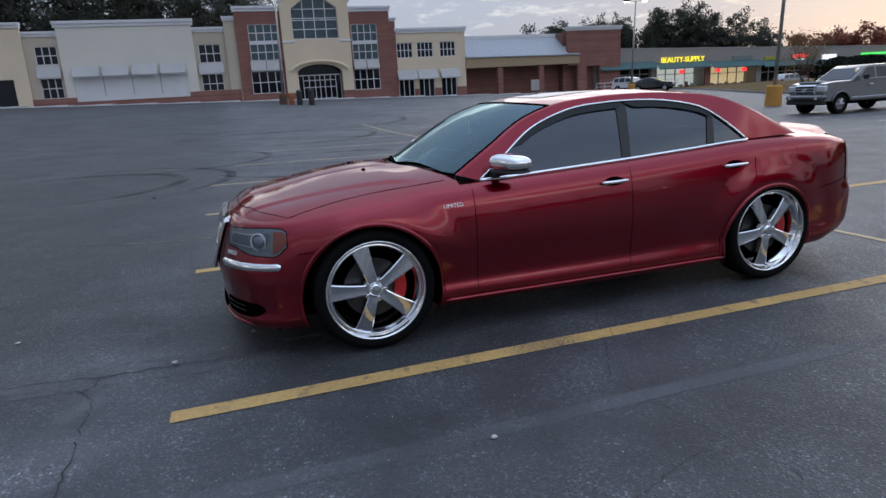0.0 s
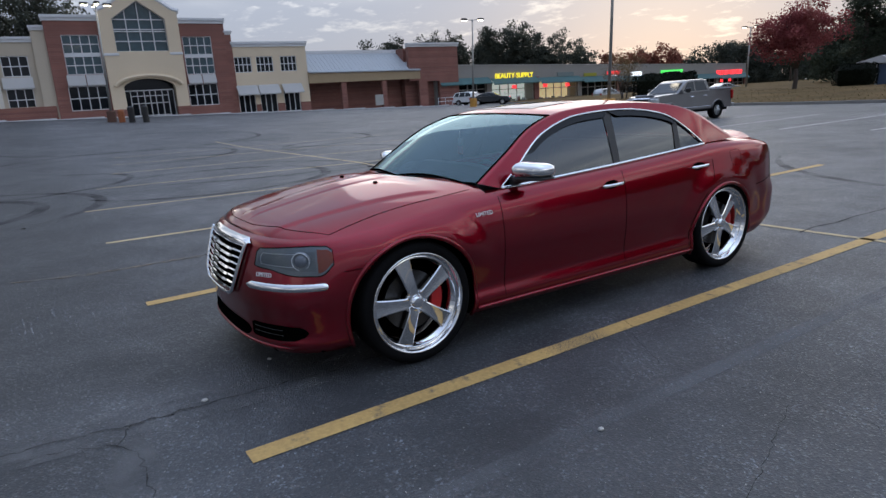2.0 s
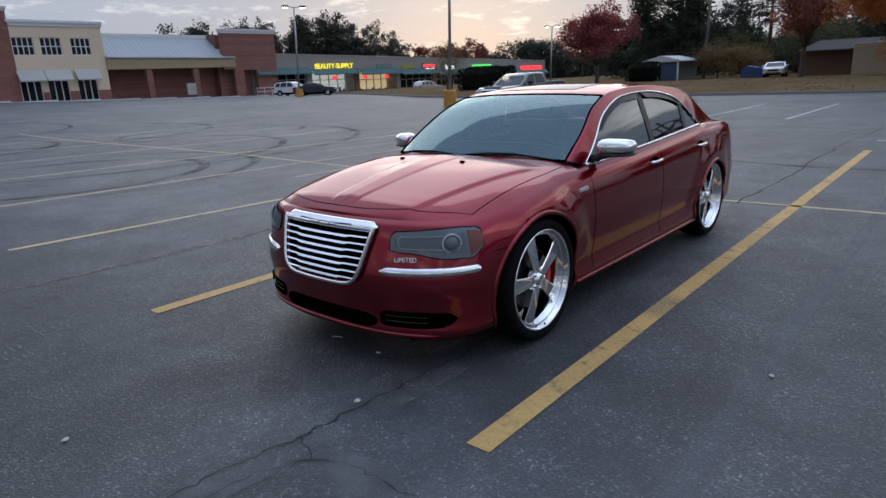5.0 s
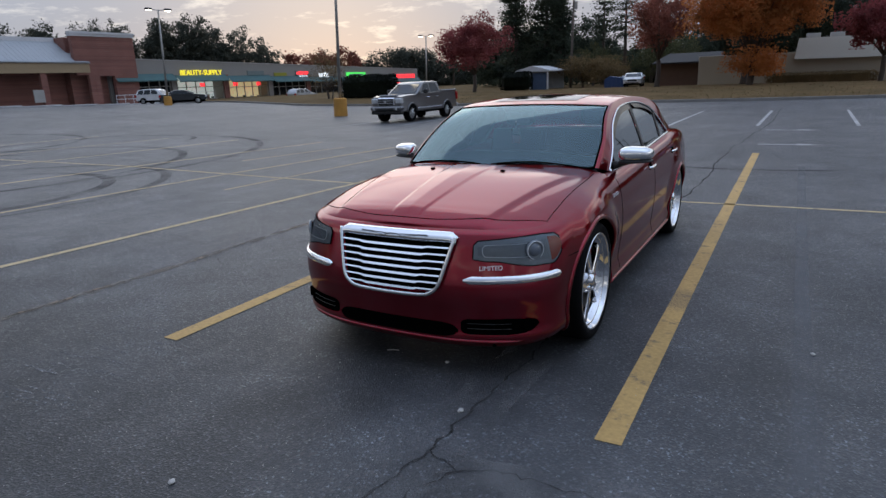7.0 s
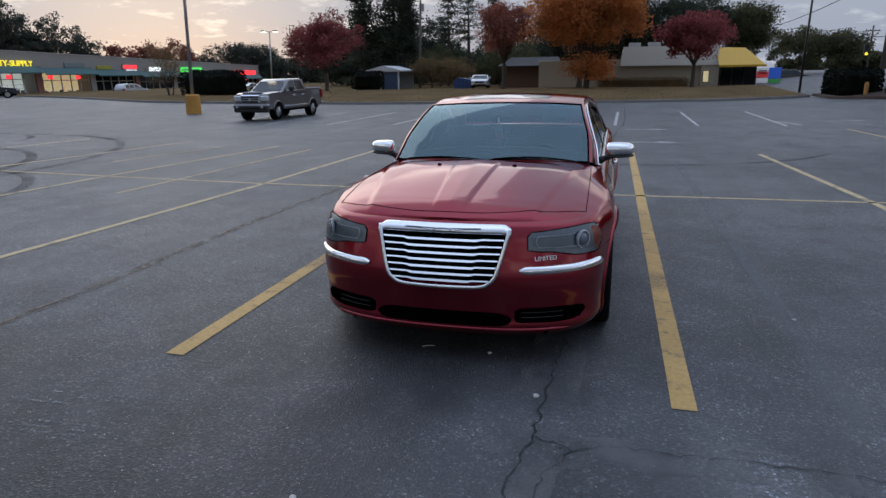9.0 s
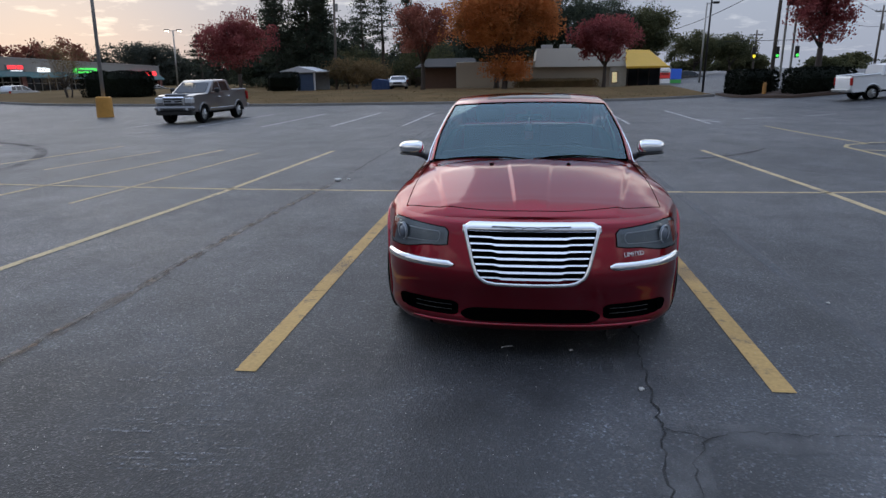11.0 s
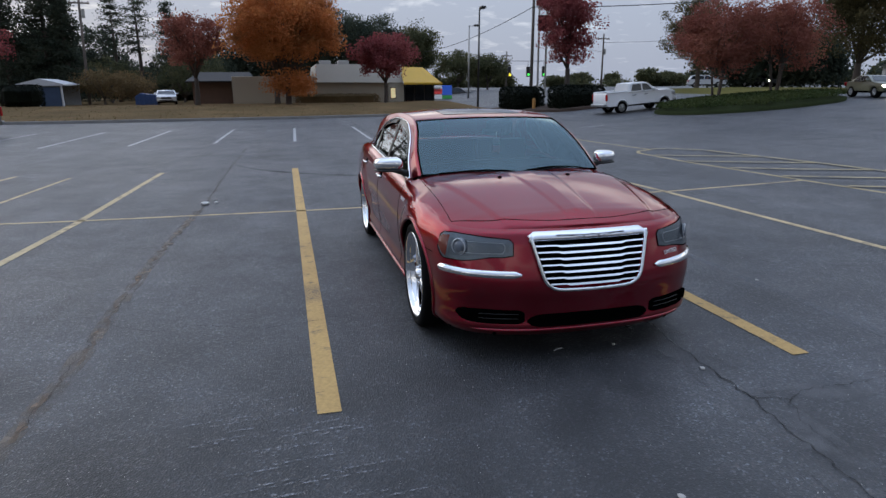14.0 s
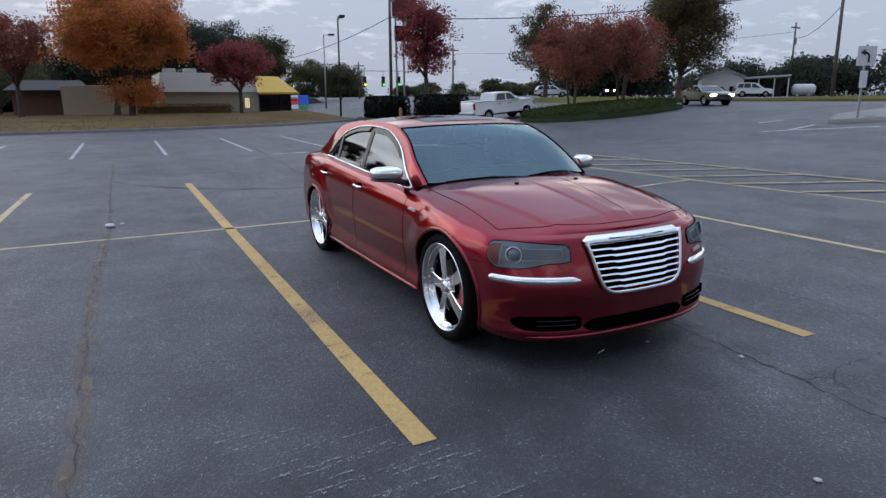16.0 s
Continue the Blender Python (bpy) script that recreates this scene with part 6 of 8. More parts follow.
def broad_tree(label, x, y, height, trunk, rx, material, base=None, clumps=150, per=60, leaf=0.15, ry=None, clump_r=0.42, stems=1, extra=(), name="tree", z0=None, group=""):
    z0 = float(ground_z(x, y)) if z0 is None else z0
    t = thing(name, label, "tree", pose(x, y, z0), group)
    low = trunk if base is None else base
    cz, rz = (height + low) / 2, (height - low) / 2
    per, leaf = int(per * 2.4), leaf * 0.62
    pts, c = crown_points((0, 0, cz), (rx * 1.04, (ry or rx) * 1.04, rz), clumps, per, clump_r * 0.95, 0.25, lobes=13 if clumps > 70 else 0)
    for ex, ey, ez, er, ehz, k in extra:
        p2, c2 = crown_points((ex, ey, ez), (er, er, ehz), k, per, clump_r)
        pts, c = np.r_[pts, p2], np.r_[c, c2]
    limbs = Shape()
    for sidx in range(stems):
        a0 = 2 * math.pi * sidx / max(stems, 1) + 0.5
        lean = 0.0 if stems == 1 else 0.35
        foot = Vector((0.12 * math.cos(a0) * (stems > 1), 0.12 * math.sin(a0) * (stems > 1), -0.15))
        fork = Vector((lean * math.cos(a0) + 0.05, lean * math.sin(a0), trunk))
        r0 = 0.046 * height ** 0.7 / (2.3 if stems > 1 else 1)
        limbs.tube([foot, foot.lerp(fork, 0.15), foot.lerp(fork, 0.5) + Vector((0.04, 0.03, 0)), fork], [r0 * 1.5, r0 * 1.05, r0 * 0.95, r0 * 0.85], 9)
        pick = rngt.choice(len(c), min(9, len(c)), replace=False)
        for i in pick:
            e = Vector(c[i])
            mid = fork.lerp(e, 0.5) + Vector((0, 0, 0.12 * height * 0.3))
            limbs.tube([fork, fork.lerp(mid, 0.5), mid, e], [r0 * 0.55, r0 * 0.4, r0 * 0.28, r0 * 0.1], 6)
    part("trunk", limbs, bark, t, smooth=True)
    cr = new("crown", leaf_mesh("crown", pts, leaf, material))
    cr.parent = t
    return t


def pine_tree(label, x, y, height, spread, bare=0.35, layers=16, per=34, leaf=0.2, material=None, name="pine_tree", z0=None):
    z0 = float(ground_z(x, y)) if z0 is None else z0
    t = thing(name, label, "tree", pose(x, y, z0))
    per, leaf = int(per * 1.8), leaf * 0.62
    limbs = Shape().tube([(0, 0, -0.2), (0.05, 0, height * 0.4), (0.0, 0.05, height * 0.97)], [0.022 * height, 0.016 * height, 0.02], 8)
    pts = []
    for k in range(layers):
        f = k / (layers - 1)
        z = height * (bare + (1 - bare) * f)
        reach = spread * (1 - f) ** 0.75 * rngt.uniform(0.7, 1.1) + 0.25
        for b in range(5):
            a = rngt.uniform(0, 2 * math.pi)
            q = reach * rngt.uniform(0.55, 1.05)
            tip = np.array([q * math.cos(a), q * math.sin(a), z + rngt.uniform(-0.1, 0.35)])
            limbs.tube([(0, 0, z), tuple(tip)], [0.05, 0.012], 4, caps=False)
            for w in np.linspace(0.35, 1.0, 4):
                c = np.array([0, 0, z]) * (1 - w) + tip * w
                pts.append(c + rngt.normal(size=(per // 4, 3)) * np.array([0.34, 0.34, 0.15]) * (height / 11))
    part("trunk", limbs, bark, t, smooth=True)
    cr = new("crown", leaf_mesh("crown", np.concatenate(pts), leaf, material or leaf_pine, 0.3))
    cr.parent = t
    return t


def hedge(label, x0, x1, y0, y1, h, material, z0=0.0, n=4200, leaf=0.07, name="hedge", round_=0.35):
    t = thing(name, label, "hedge", pose((x0 + x1) / 2, (y0 + y1) / 2, z0))
    hx, hy = (x1 - x0) / 2, (y1 - y0) / 2
    u = rngt.uniform(-1, 1, (n, 3))
    k = rngt.integers(0, 3, n)
    u[np.arange(n), k] = np.sign(u[np.arange(n), k])
    q = np.abs(u) ** 6
    u = u / (q.sum(1) ** (1 / 6))[:, None]
    bump = 1 + 0.05 * np.sin(u[:, 0] * 7 + u[:, 1] * 5) + rngt.normal(0, 0.03, n)
    P = u * bump[:, None] * np.array([hx, hy, h / 2]) + np.array([0, 0, h / 2])
    P = P[P[:, 2] > 0.02]
    core = Shape().box(-hx * 0.93, hx * 0.93, -hy * 0.93, hy * 0.93, 0.0, h * 0.95, min(hx, hy, h) * round_)
    part("inner_growth", core, material, t)
    cr = new("leaves", leaf_mesh("leaves", P, leaf, material))
    cr.parent = t
    return t


broad_tree("red-leaved maple on the grass verge", -23.0, 52, 7.2, 1.7, 3.5, leaf_red, clumps=130, z0=0.25, clump_r=0.45)
broad_tree("rust and grey half-bare tree on the verge", -7.0, 54, 8.2, 2.2, 3.0, leaf_rust, clumps=110, per=45, z0=0.3)
broad_tree("large orange and gold maple on the verge", 0.3, 50, 10.0, 2.3, 4.6, leaf_gold, clumps=300, per=70, z0=0.2, clump_r=0.5, extra=((0.2, -0.6, 1.75, 1.7, 0.8, 26),))
broad_tree("orange-leaved tree behind the gold maple", -0.6, 56.5, 10.6, 2.6, 3.6, leaf_orange, clumps=170, per=60, z0=0.3)
broad_tree("small dark red maple before the restaurant", 8.4, 52, 6.3, 1.9, 2.7, leaf_red, clumps=95, z0=0.15)
broad_tree("tall red maple behind the clipped hedge", 23.2, 48, 9.8, 2.2, 2.5, leaf_red, base=1.2, clumps=120, per=50, leaf=0.17)
ISL_G = "autumn trees on the island"
broad_tree("rust-red multi-stem tree on the planted island", 21.2, 25.6, 5.4, 1.7, 2.3, leaf_rust, base=1.0, clumps=110, per=70, leaf=0.10, stems=3, clump_r=0.33, group=ISL_G)
broad_tree("rust-red multi-stem tree on the planted island", 24.3, 25.2, 5.5, 1.8, 2.4, leaf_rust, base=1.1, clumps=110, per=70, leaf=0.10, stems=3, clump_r=0.33, group=ISL_G)
broad_tree("brown-green oak beyond the island", 35, 47, 8.8, 2.0, 3.6, leaf_olive, base=1.2, clumps=130, per=55)
broad_tree("tall olive-green oak beyond the island", 43, 38.5, 12.5, 2.0, 3.8, leaf_olive, base=1.1, clumps=330, per=60, clump_r=0.6)
for x, y, h, s in ((-26.2, 70, 14.5, 3.4), (-23.2, 72, 16, 3.8), (-20.9, 70, 12.5, 2.4)):
    pine_tree("dark broad evergreen behind the grass verge", x, y, h, s, 0.08, 22, 72, 0.26)
for x, y, h, s in ((-18.6, 80, 12.0, 2.3), (-16.4, 82, 12.8, 2.6), (-13.0, 82, 11.2, 1.9), (-12.0, 84, 9.5, 1.7)):
    pine_tree("tall thin pine with a bare lower trunk", x, y, h, s, 0.48, 10, 34, 0.22)
pine_tree("lone airy pine rising behind the shop row", -60, 118, 10.6, 4.2, 0.42, 8, 52, 0.3)
for x, y, r, h in ((-17.0, 66, 2.2, 3.6), (-14.6, 68, 2.2, 3.0), (-18.4, 75, 2.5, 5.0), (-8.5, 70, 3.0, 5.5), (-10.5, 72, 3, 5.0)):
    broad_tree("dry yellow-brown brush behind the verge", x, y, h, 0.5, r, leaf_brush if y < 70 else leaf_green, clumps=60, per=50, leaf=0.12, name="shrub", z0=0.2)
for x, y, r, h in ((8, 86, 5.0, 13.0), (13.0, 88, 5.0, 12.6), (18, 87, 3.6, 10.0), (3.5, 84, 4.5, 12.5)):
    broad_tree("dark green tree behind the restaurant", x, y, h, 2, r, leaf_green if x > 15 else leaf_pine, clumps=190, per=55, leaf=0.2, clump_r=0.6)
for x, y, r, h in ((25.5, 92, 4.6, 6.2), (30.5, 93, 3.6, 5.6)):
    broad_tree("round green tree beyond the crossing", x, y, h, 1, r, leaf_green, clumps=110, per=50, leaf=0.2, clump_r=0.5)
hedge("clipped dark hedge beside the exit", 13.9, 15.9, 35.0, 38.6, 1.45, leaf_hedge, 0.12)
hedge("clipped dark hedge beside the exit", 15.6, 18.4, 31.8, 34.2, 1.42, leaf_hedge, 0.22)
hedge("round dark bush by the white canopy", -22.8, -19.8, 57.2, 59.0, 1.75, leaf_hedge, 0.3, n=2500, name="bush", round_=0.45)
hedge("long dark hedge on the lot island", -31.6, -26.6, 42.6, 45.0, 2.1, leaf_hedge, 0.12, n=4200, leaf=0.09)
broad_tree("small half-bare tree on the lot island", -33.2, 43.4, 4.8, 1.0, 1.7, leaf_brush, clumps=60, per=34, leaf=0.07, stems=3)
hedge("low hedge along the restaurant wall", 1.2, 8.6, 58.6, 59.5, 0.95, leaf_brush, 0.1, n=2600, name="hedge")


def woods(name, label, line, height, depth, n, material, leaf=0.27):
    """A far belt of woods: uneven crowns of many leaves in one mesh."""
    pts = []
    line = np.array(line, float)
    seg = np.r_[0, np.cumsum(np.hypot(*np.diff(line[:, :2], axis=0).T))]
    for k in range(n):
        q = rngt.uniform(0, seg[-1])
        x, y, hs = (np.interp(q, seg, line[:, i]) for i in range(3))
        h = height * hs * rngt.uniform(0.62, 1.12)
        r = rngt.uniform(2.0, 3.6)
        z = float(ground_z(x, y))
        p, _ = crown_points((x + rngt.uniform(-depth, depth), y + rngt.uniform(-depth, depth), z + h * 0.58), (r, r, h * 0.45), 66, 38, 0.55)
        p2, _ = crown_points((x, y, z + h * 0.2), (r * 1.2, r * 1.2, h * 0.3), 10, 30, 0.9)
        pts += [p, p2]
    ob = new(name, leaf_mesh(name, np.concatenate(pts), leaf, material))
    return tagged(ob, label, "woods", kind="stuff")


woods("far_woods", "dark mixed woods rising behind the shop row", [(-118, 62, 0.95), (-112, 78, 1.0), (-106, 90, 1.16), (-101, 99, 1.16), (-97, 104, 0.9)], 13.0, 3, 84, leaf_hazed, 0.22)
woods("low_far_woods", "low dark trees beyond the end of the shop row", [(-95, 112, 0.9), (-84, 124, 1.0), (-66, 138, 1.15), (-50, 140, 1.25), (-38, 136, 1.0)], 9.4, 4, 52, leaf_hazed, 0.22)
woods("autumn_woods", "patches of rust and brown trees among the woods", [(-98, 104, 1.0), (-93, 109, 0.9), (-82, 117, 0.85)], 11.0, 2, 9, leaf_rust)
woods("store_woods", "dark trees rising behind the store roof", [(-100, -46, 1.2), (-98, -20, 1.15), (-98, 2, 1.05), (-100, 10, 0.9)], 19.0, 4, 64, leaf_hazed, 0.22)
woods("thin_woods", "sparse bare trees showing over the low roof", [(-110, 26, 0.9), (-112, 44, 0.95), (-112, 56, 1.0)], 10.5, 4, 9, leaf_brush, 0.12)
woods("side_woods", "dark belt of trees along the far road", [(74, 62, 0.55), (84, 50, 0.6), (96, 40, 0.8), (104, 24, 1.1), (110, 6, 1.2)], 7.4, 4, 40, leaf_pine, 0.22)
woods("back_woods", "low dark brush closing the view beyond the verge", [(-40, 120, 0.9), (-20, 112, 1.0), (0, 106, 1.0), (14, 106, 1.0)], 4.4, 4, 26, leaf_green)
woods("road_woods", "low far trees along the horizon", [(30, 190, 0.6), (70, 180, 0.6), (120, 150, 0.7), (150, 110, 0.8)], 6.0, 8, 34, leaf_green, 0.34)

woods("verge_woods", "dark mixed trees standing close behind the verge", [(-36, 84, 0.95), (-24, 88, 0.85), (-16, 90, 0.45), (-10, 86, 0.75), (2, 90, 1.0)], 10.0, 3, 34, leaf_pine, 0.2)
woods("island_woods", "dark trees closing the view behind the planted island", [(43, 55, 0.9), (48, 54, 0.95), (53, 52, 0.7)], 6.5, 2, 12, leaf_pine, 0.2)

# ---- verge, kerbs, island ----
def grass_material(name, a, b_):
    m = mat(name, a, 0.95, 0, 0.3, 0.35, 9, 0.6, col2=b_, bdist=0.03, spec=0.03)
    return m


grass_m = grass_material("dry_autumn_grass", (0.110, 0.080, 0.038), (0.180, 0.118, 0.058))
green_grass = grass_material("green_yellow_grass", (0.09, 0.085, 0.025), (0.15, 0.13, 0.04))
kerb_m = mat("worn_kerb_concrete", (0.22, 0.21, 0.20), 0.9, 0, 0.2, 1.5, 20, 0.3)


def verge_edge(x):
    return np.interp(x, [-300, -60, -30, -12, 0, 7, 10, 13.2], [75, 52, 36, 33, 33.2, 34.2, 36.0, 37.5])


vx = np.r_[np.linspace(-300, -60, 10), np.linspace(-56, 13.2, 48)]
vr = np.r_[0, 0.02, 0.05, 0.1, 0.2, 0.35, 0.6, 1.0]
V = np.zeros((len(vx), len(vr), 3))
for i, x in enumerate(vx):
    e = float(verge_edge(x))
    for j, r in enumerate(vr):
        y = e + 0.15 + r * (160 - e)
        V[i, j] = x, y, float(ground_z(x, e)) + 0.13 + 0.30 * float(smooth01((y - e) / 13)) - 0.25 * float(smooth01((y - 54) / 8))
single("grass_verge", Shape().grid(V), grass_m, "dry leaf-strewn grass verge beside the lot", "grass", kind="structure", smooth=True)
kp = [(x, float(verge_edge(x))) for x in vx[8:]]
kb = np.array([[(x, y - 0.02, float(ground_z(x, y)) - 0.05), (x, y, float(ground_z(x, y)) + 0.14), (x, y + 0.15, float(ground_z(x, y)) + 0.145), (x, y + 0.2, float(ground_z(x, y)))] for x, y in kp])
single("kerb", Shape().grid(kb), kerb_m, "worn concrete kerb along the grass verge", "kerb", kind="structure")
fallen = rngt.uniform(0, 1, (4500, 2))
FP = np.stack([-16 + 28 * fallen[:, 0], 34.5 + 20 * fallen[:, 1] ** 0.8, np.zeros(4500)], -1)
FP[:, 2] = 0.17 + 0.30 * smooth01((FP[:, 1] - 33.2) / 13) - 0.25 * smooth01((FP[:, 1] - 54) / 8)
tagged(new("fallen_leaves", leaf_mesh("fallen_leaves", FP, 0.028, leaf_rust, 0.8)), "fallen brown leaves scattered on the verge grass", "leaves", kind="stuff")
GT = np.stack([rngt.uniform(-40, 12.5, 3500), rngt.random(3500), np.zeros(3500)], -1)
GT[:, 1] = verge_edge(GT[:, 0]) + 0.25 + 17 * GT[:, 1] ** 1.6
GT[:, 2] = 0.16 + 0.30 * smooth01((GT[:, 1] - verge_edge(GT[:, 0])) / 13) - 0.25 * smooth01((GT[:, 1] - 54) / 8)
tagged(new("grass_tufts", leaf_mesh("grass_tufts", GT, 0.04, leaf_material("dry_grass_blades", [(0.085, 0.072, 0.030), (0.12, 0.092, 0.040), (0.155, 0.112, 0.05)]))), "short dry grass tufts on the verge", "grass", kind="stuff")


def bed(name, label, outline, material, h=0.16, n=0, leaf=0.05, lm=None, kerb=True):
    outline = [Vector((x, y, 0)) for x, y in outline]
    c = sum(outline, Vector()) / len(outline)
    rows = []
    for p in outline:
        gzv = float(ground_z(p.x, p.y))
        rows.append([(p.x, p.y, gzv - 0.1), (p.x, p.y, gzv + 0.13), tuple((p.lerp(c, 0.04)).xy) + (gzv + 0.15,), tuple((p.lerp(c, 0.3)).xy) + (gzv + h + 0.08,), (c.x, c.y, float(ground_z(c.x, c.y)) + h + 0.2)])
    ob = single(name, Shape().grid(np.array(rows), closed=True), material, label, "planting bed", kind="structure", smooth=True)
    if n:
        k = rngt.integers(0, len(outline), n)
        t = np.sqrt(rngt.random(n)) * 0.99
        w = rngt.random(n)
        A, B, C0 = np.array([outline[i][:] for i in k]), np.array([outline[(i + 1) % len(outline)][:] for i in k]), np.array(c[:])
        P = C0 + (A * (1 - w)[:, None] + B * w[:, None] - C0) * t[:, None]
        P[:, 2] = ground_z(P[:, 0], P[:, 1]) + h + 0.05 + 0.15 * (1 - t) + rngt.random(n) * 0.14
        tagged(new(name + "_leaves", leaf_mesh(name, P, leaf, lm)), "low green ground cover on the island", "ground cover", kind="stuff")
    return ob


def oval(cx, cy, rx, ry, n=28, turn=0.0):
    return [(cx + rx * math.cos(t) * math.cos(turn) - ry * math.sin(t) * math.sin(turn), cy + rx * math.cos(t) * math.sin(turn) + ry * math.sin(t) * math.cos(turn)) for t in np.linspace(0, 2 * math.pi, n + 1)[:-1]]


ivy_soil = mat("ground_cover_soil", (0.030, 0.038, 0.016), 0.95, 0, 0.3, 1, 12, 0.5, spec=0.03)
bed("planted_island", "kerbed island with low green ground cover", oval(21.3, 23.3, 4.4, 3.0, turn=-0.15), ivy_soil, 0.25, 6500, 0.075, leaf_ivy)
bed("grass_strip", "strip of yellow-green grass behind the island", [(20.6, 29.0), (27, 26), (46, 40), (52, 50), (30, 52), (19, 36)], green_grass, 0.12)
bed("lot_island", "small kerbed island in the parking lot", oval(-28.5, 43, 7.5, 3.2, turn=0.15), grass_m, 0.05)
bed("corner_island", "low pale concrete corner island beside the exit road", [(20.6, 11.0), (22.4, 11.9), (26, 11.5), (30, 9), (30, 6), (23, 8.6)], kerb_m, -0.02)
bed("far_verge", "yellow-green grass verge across the exit road", [(34, 26.5), (40, 28.5), (62, 36), (90, 34), (70, 14), (40, 13)], green_grass, 0.1)
bed("hedge_bed", "kerbed mulch bed under the clipped hedges", [(13.6, 38.8), (13.4, 34.8), (15.2, 31.3), (18.8, 31.2), (19.4, 34.4), (16.4, 39)], mat("dark_mulch", (0.05, 0.03, 0.02), 0.95, 0, 0.3, 2, 30, 0.5), 0.04)

# hatched zone and other markings
hatch_line = worn_paint("worn_pale_yellow_paint", (0.42, 0.33, 0.17), 0.7, 0.52, 3.0)
hm = "pale yellow hatched no-parking marking"
strip([(8.9, 17.0), (9.05, 14.5), (9.35, 12.05)], 0.10, "parking_line", hatch_line, hm)
loop = [(9.35, 12.05), (8.85, 11.85), (8.6, 11.4), (8.6, 9.3), (8.8, 7.3), (8.9, 6.2), (9.1, 4.4), (9.3, 3.1), (9.55, 0.0), (9.7, -3.0)]
crest = [(9.35, 12.05), (9.9, 12.0), (10.45, 11.3), (10.7, 9.7), (10.95, 8.3), (11.2, 5.8), (11.4, 4.3), (11.6, 0.5), (11.7, -3.0)]
strip(loop, 0.10, "parking_line", hatch_line, hm)
strip(crest, 0.10, "parking_line", hatch_line, hm, 0.03)
for k in range(9):
    y = 10.7 - 1.31 * k
    xa = float(np.interp(-y, [-q[1] for q in loop], [q[0] for q in loop]))
    xb = float(np.interp(-(y - 1.05), [-q[1] for q in crest], [q[0] for q in crest]))
    strip([(xa, y), (xb, y - 0.5 * (xb - xa))], 0.10, "parking_line", hatch_line, hm, 0.024)
strip([(7.6, 20.2), (8.1, 18.4)], 0.1, "parking_line", white_line, "worn white marking by the drive lane")
strip([(9.2, 20.0), (13.2, 21.3)], 0.1, "parking_line", white_line, "worn white marking by the drive lane")
strip([(17.9, 11.6), (18.6, 11.1), (20.4, 9.2)], 0.14, "parking_line", white_line, "white marking at the exit")
strip([(18.6, 11.1), (20.2, 11.2)], 0.14, "parking_line", white_line, "white marking at the exit")
strip([(20.1, 13.3), (21.1, 13.0)], 0.15, "parking_line", white_line, "white dash at the exit")
for y in (13.0, 16.6):
    strip([(2.95, y), (3.7, y)], 0.12, "lane_arrow", white_line, "worn white lane arrow")
    a = single("lane_arrow", Shape().add([(3.7, y - 0.2, 0.005), (4.2, y, 0.005), (3.7, y + 0.2, 0.005)], [(0, 1, 2)]), white_line, "head of the worn white lane arrow", "road marking", kind="structure")

# ---- restaurant and small buildings beyond the verge ----
rest = thing("restaurant", "low beige restaurant with a yellow sloping roof corner", "building")
rest_wall = mat("restaurant_beige", (0.42, 0.36, 0.27), 0.85, 0, 0.06, 0.3, 20)
rest_band = mat("restaurant_roof_band", (0.47, 0.43, 0.36), 0.8, 0, 0.06, 0.3, 14)
rest_brown = mat("brown_wall", (0.13, 0.075, 0.05), 0.85, 0, 0.1)
yellow_roof = mat("yellow_metal_roof", (0.62, 0.36, 0.02), 0.5, 0, 0.06, 1, 10)
dark_roof = mat("dark_shingle", (0.03, 0.028, 0.028), 0.9, 0, 0.2)
part("wall", Shape().box(-4.6, 11.2, 60, 72, -0.6, 2.7, 0.03), rest_wall, rest)
part("roof_band", Shape().add([(2.9, 59.6, 2.12), (11.3, 59.6, 2.05), (11.3, 60.3, 3.75), (3.1, 60.3, 3.8), (2.9, 72.5, 2.1), (11.3, 72.5, 2.05), (11.3, 71.8, 3.75), (3.1, 71.8, 3.8)], [(0, 1, 2, 3), (5, 4, 7, 6), (4, 0, 3, 7), (1, 5, 6, 2), (3, 2, 6, 7), (0, 4, 5, 1)]), rest_band, rest, "slanted beige roof band")
part("side_wing", Shape().box(-8.2, -4.7, 61, 70, -0.6, 2.3, 0.03), rest_brown, rest)
part("wing_roof", Shape().add([(-8.7, 60.3, 2.3), (-2.4, 60.3, 2.3), (-3.2, 65, 3.2), (-8.0, 65, 3.2)], [(0, 1, 2, 3)]).box(-8.7, -2.4, 60.3, 70, 2.2, 2.32), dark_roof, rest)
part("yellow_roof", Shape().add([(11.2, 58.6, 2.0), (15.0, 58.6, 1.95), (13.6, 61, 3.5), (11.2, 61, 3.6), (15.0, 66, 1.95), (13.6, 64, 3.5)], [(0, 1, 2, 3), (1, 4, 5, 2)]).box(11.2, 15.0, 58.55, 58.7, 1.85, 2.02), yellow_roof, rest, "bright yellow sloping roof")
part("glass_corner", Shape().box(11.6, 14.4, 60.0, 66, -0.4, 1.95), dark_glass, rest)
for x in (11.5, 12.5, 13.5, 14.45):
    part("glazing_bar", Shape().box(x - 0.05, x + 0.05, 59.9, 60.0, -0.4, 1.95), dark_roof, rest)
part("corner_pier", Shape().box(9.9, 11.4, 59.7, 60.0, -0.5, 2.05), mat("pale_pier", (0.45, 0.42, 0.34), 0.8), rest)
rw = part("window", Shape().box(10.05, 10.6, 59.62, 59.69, 0.55, 1.6), dark_roof, rest)
part("pane", Shape().box(10.1, 10.55, 59.60, 59.62, 0.6, 1.55), shop_warm, rw)
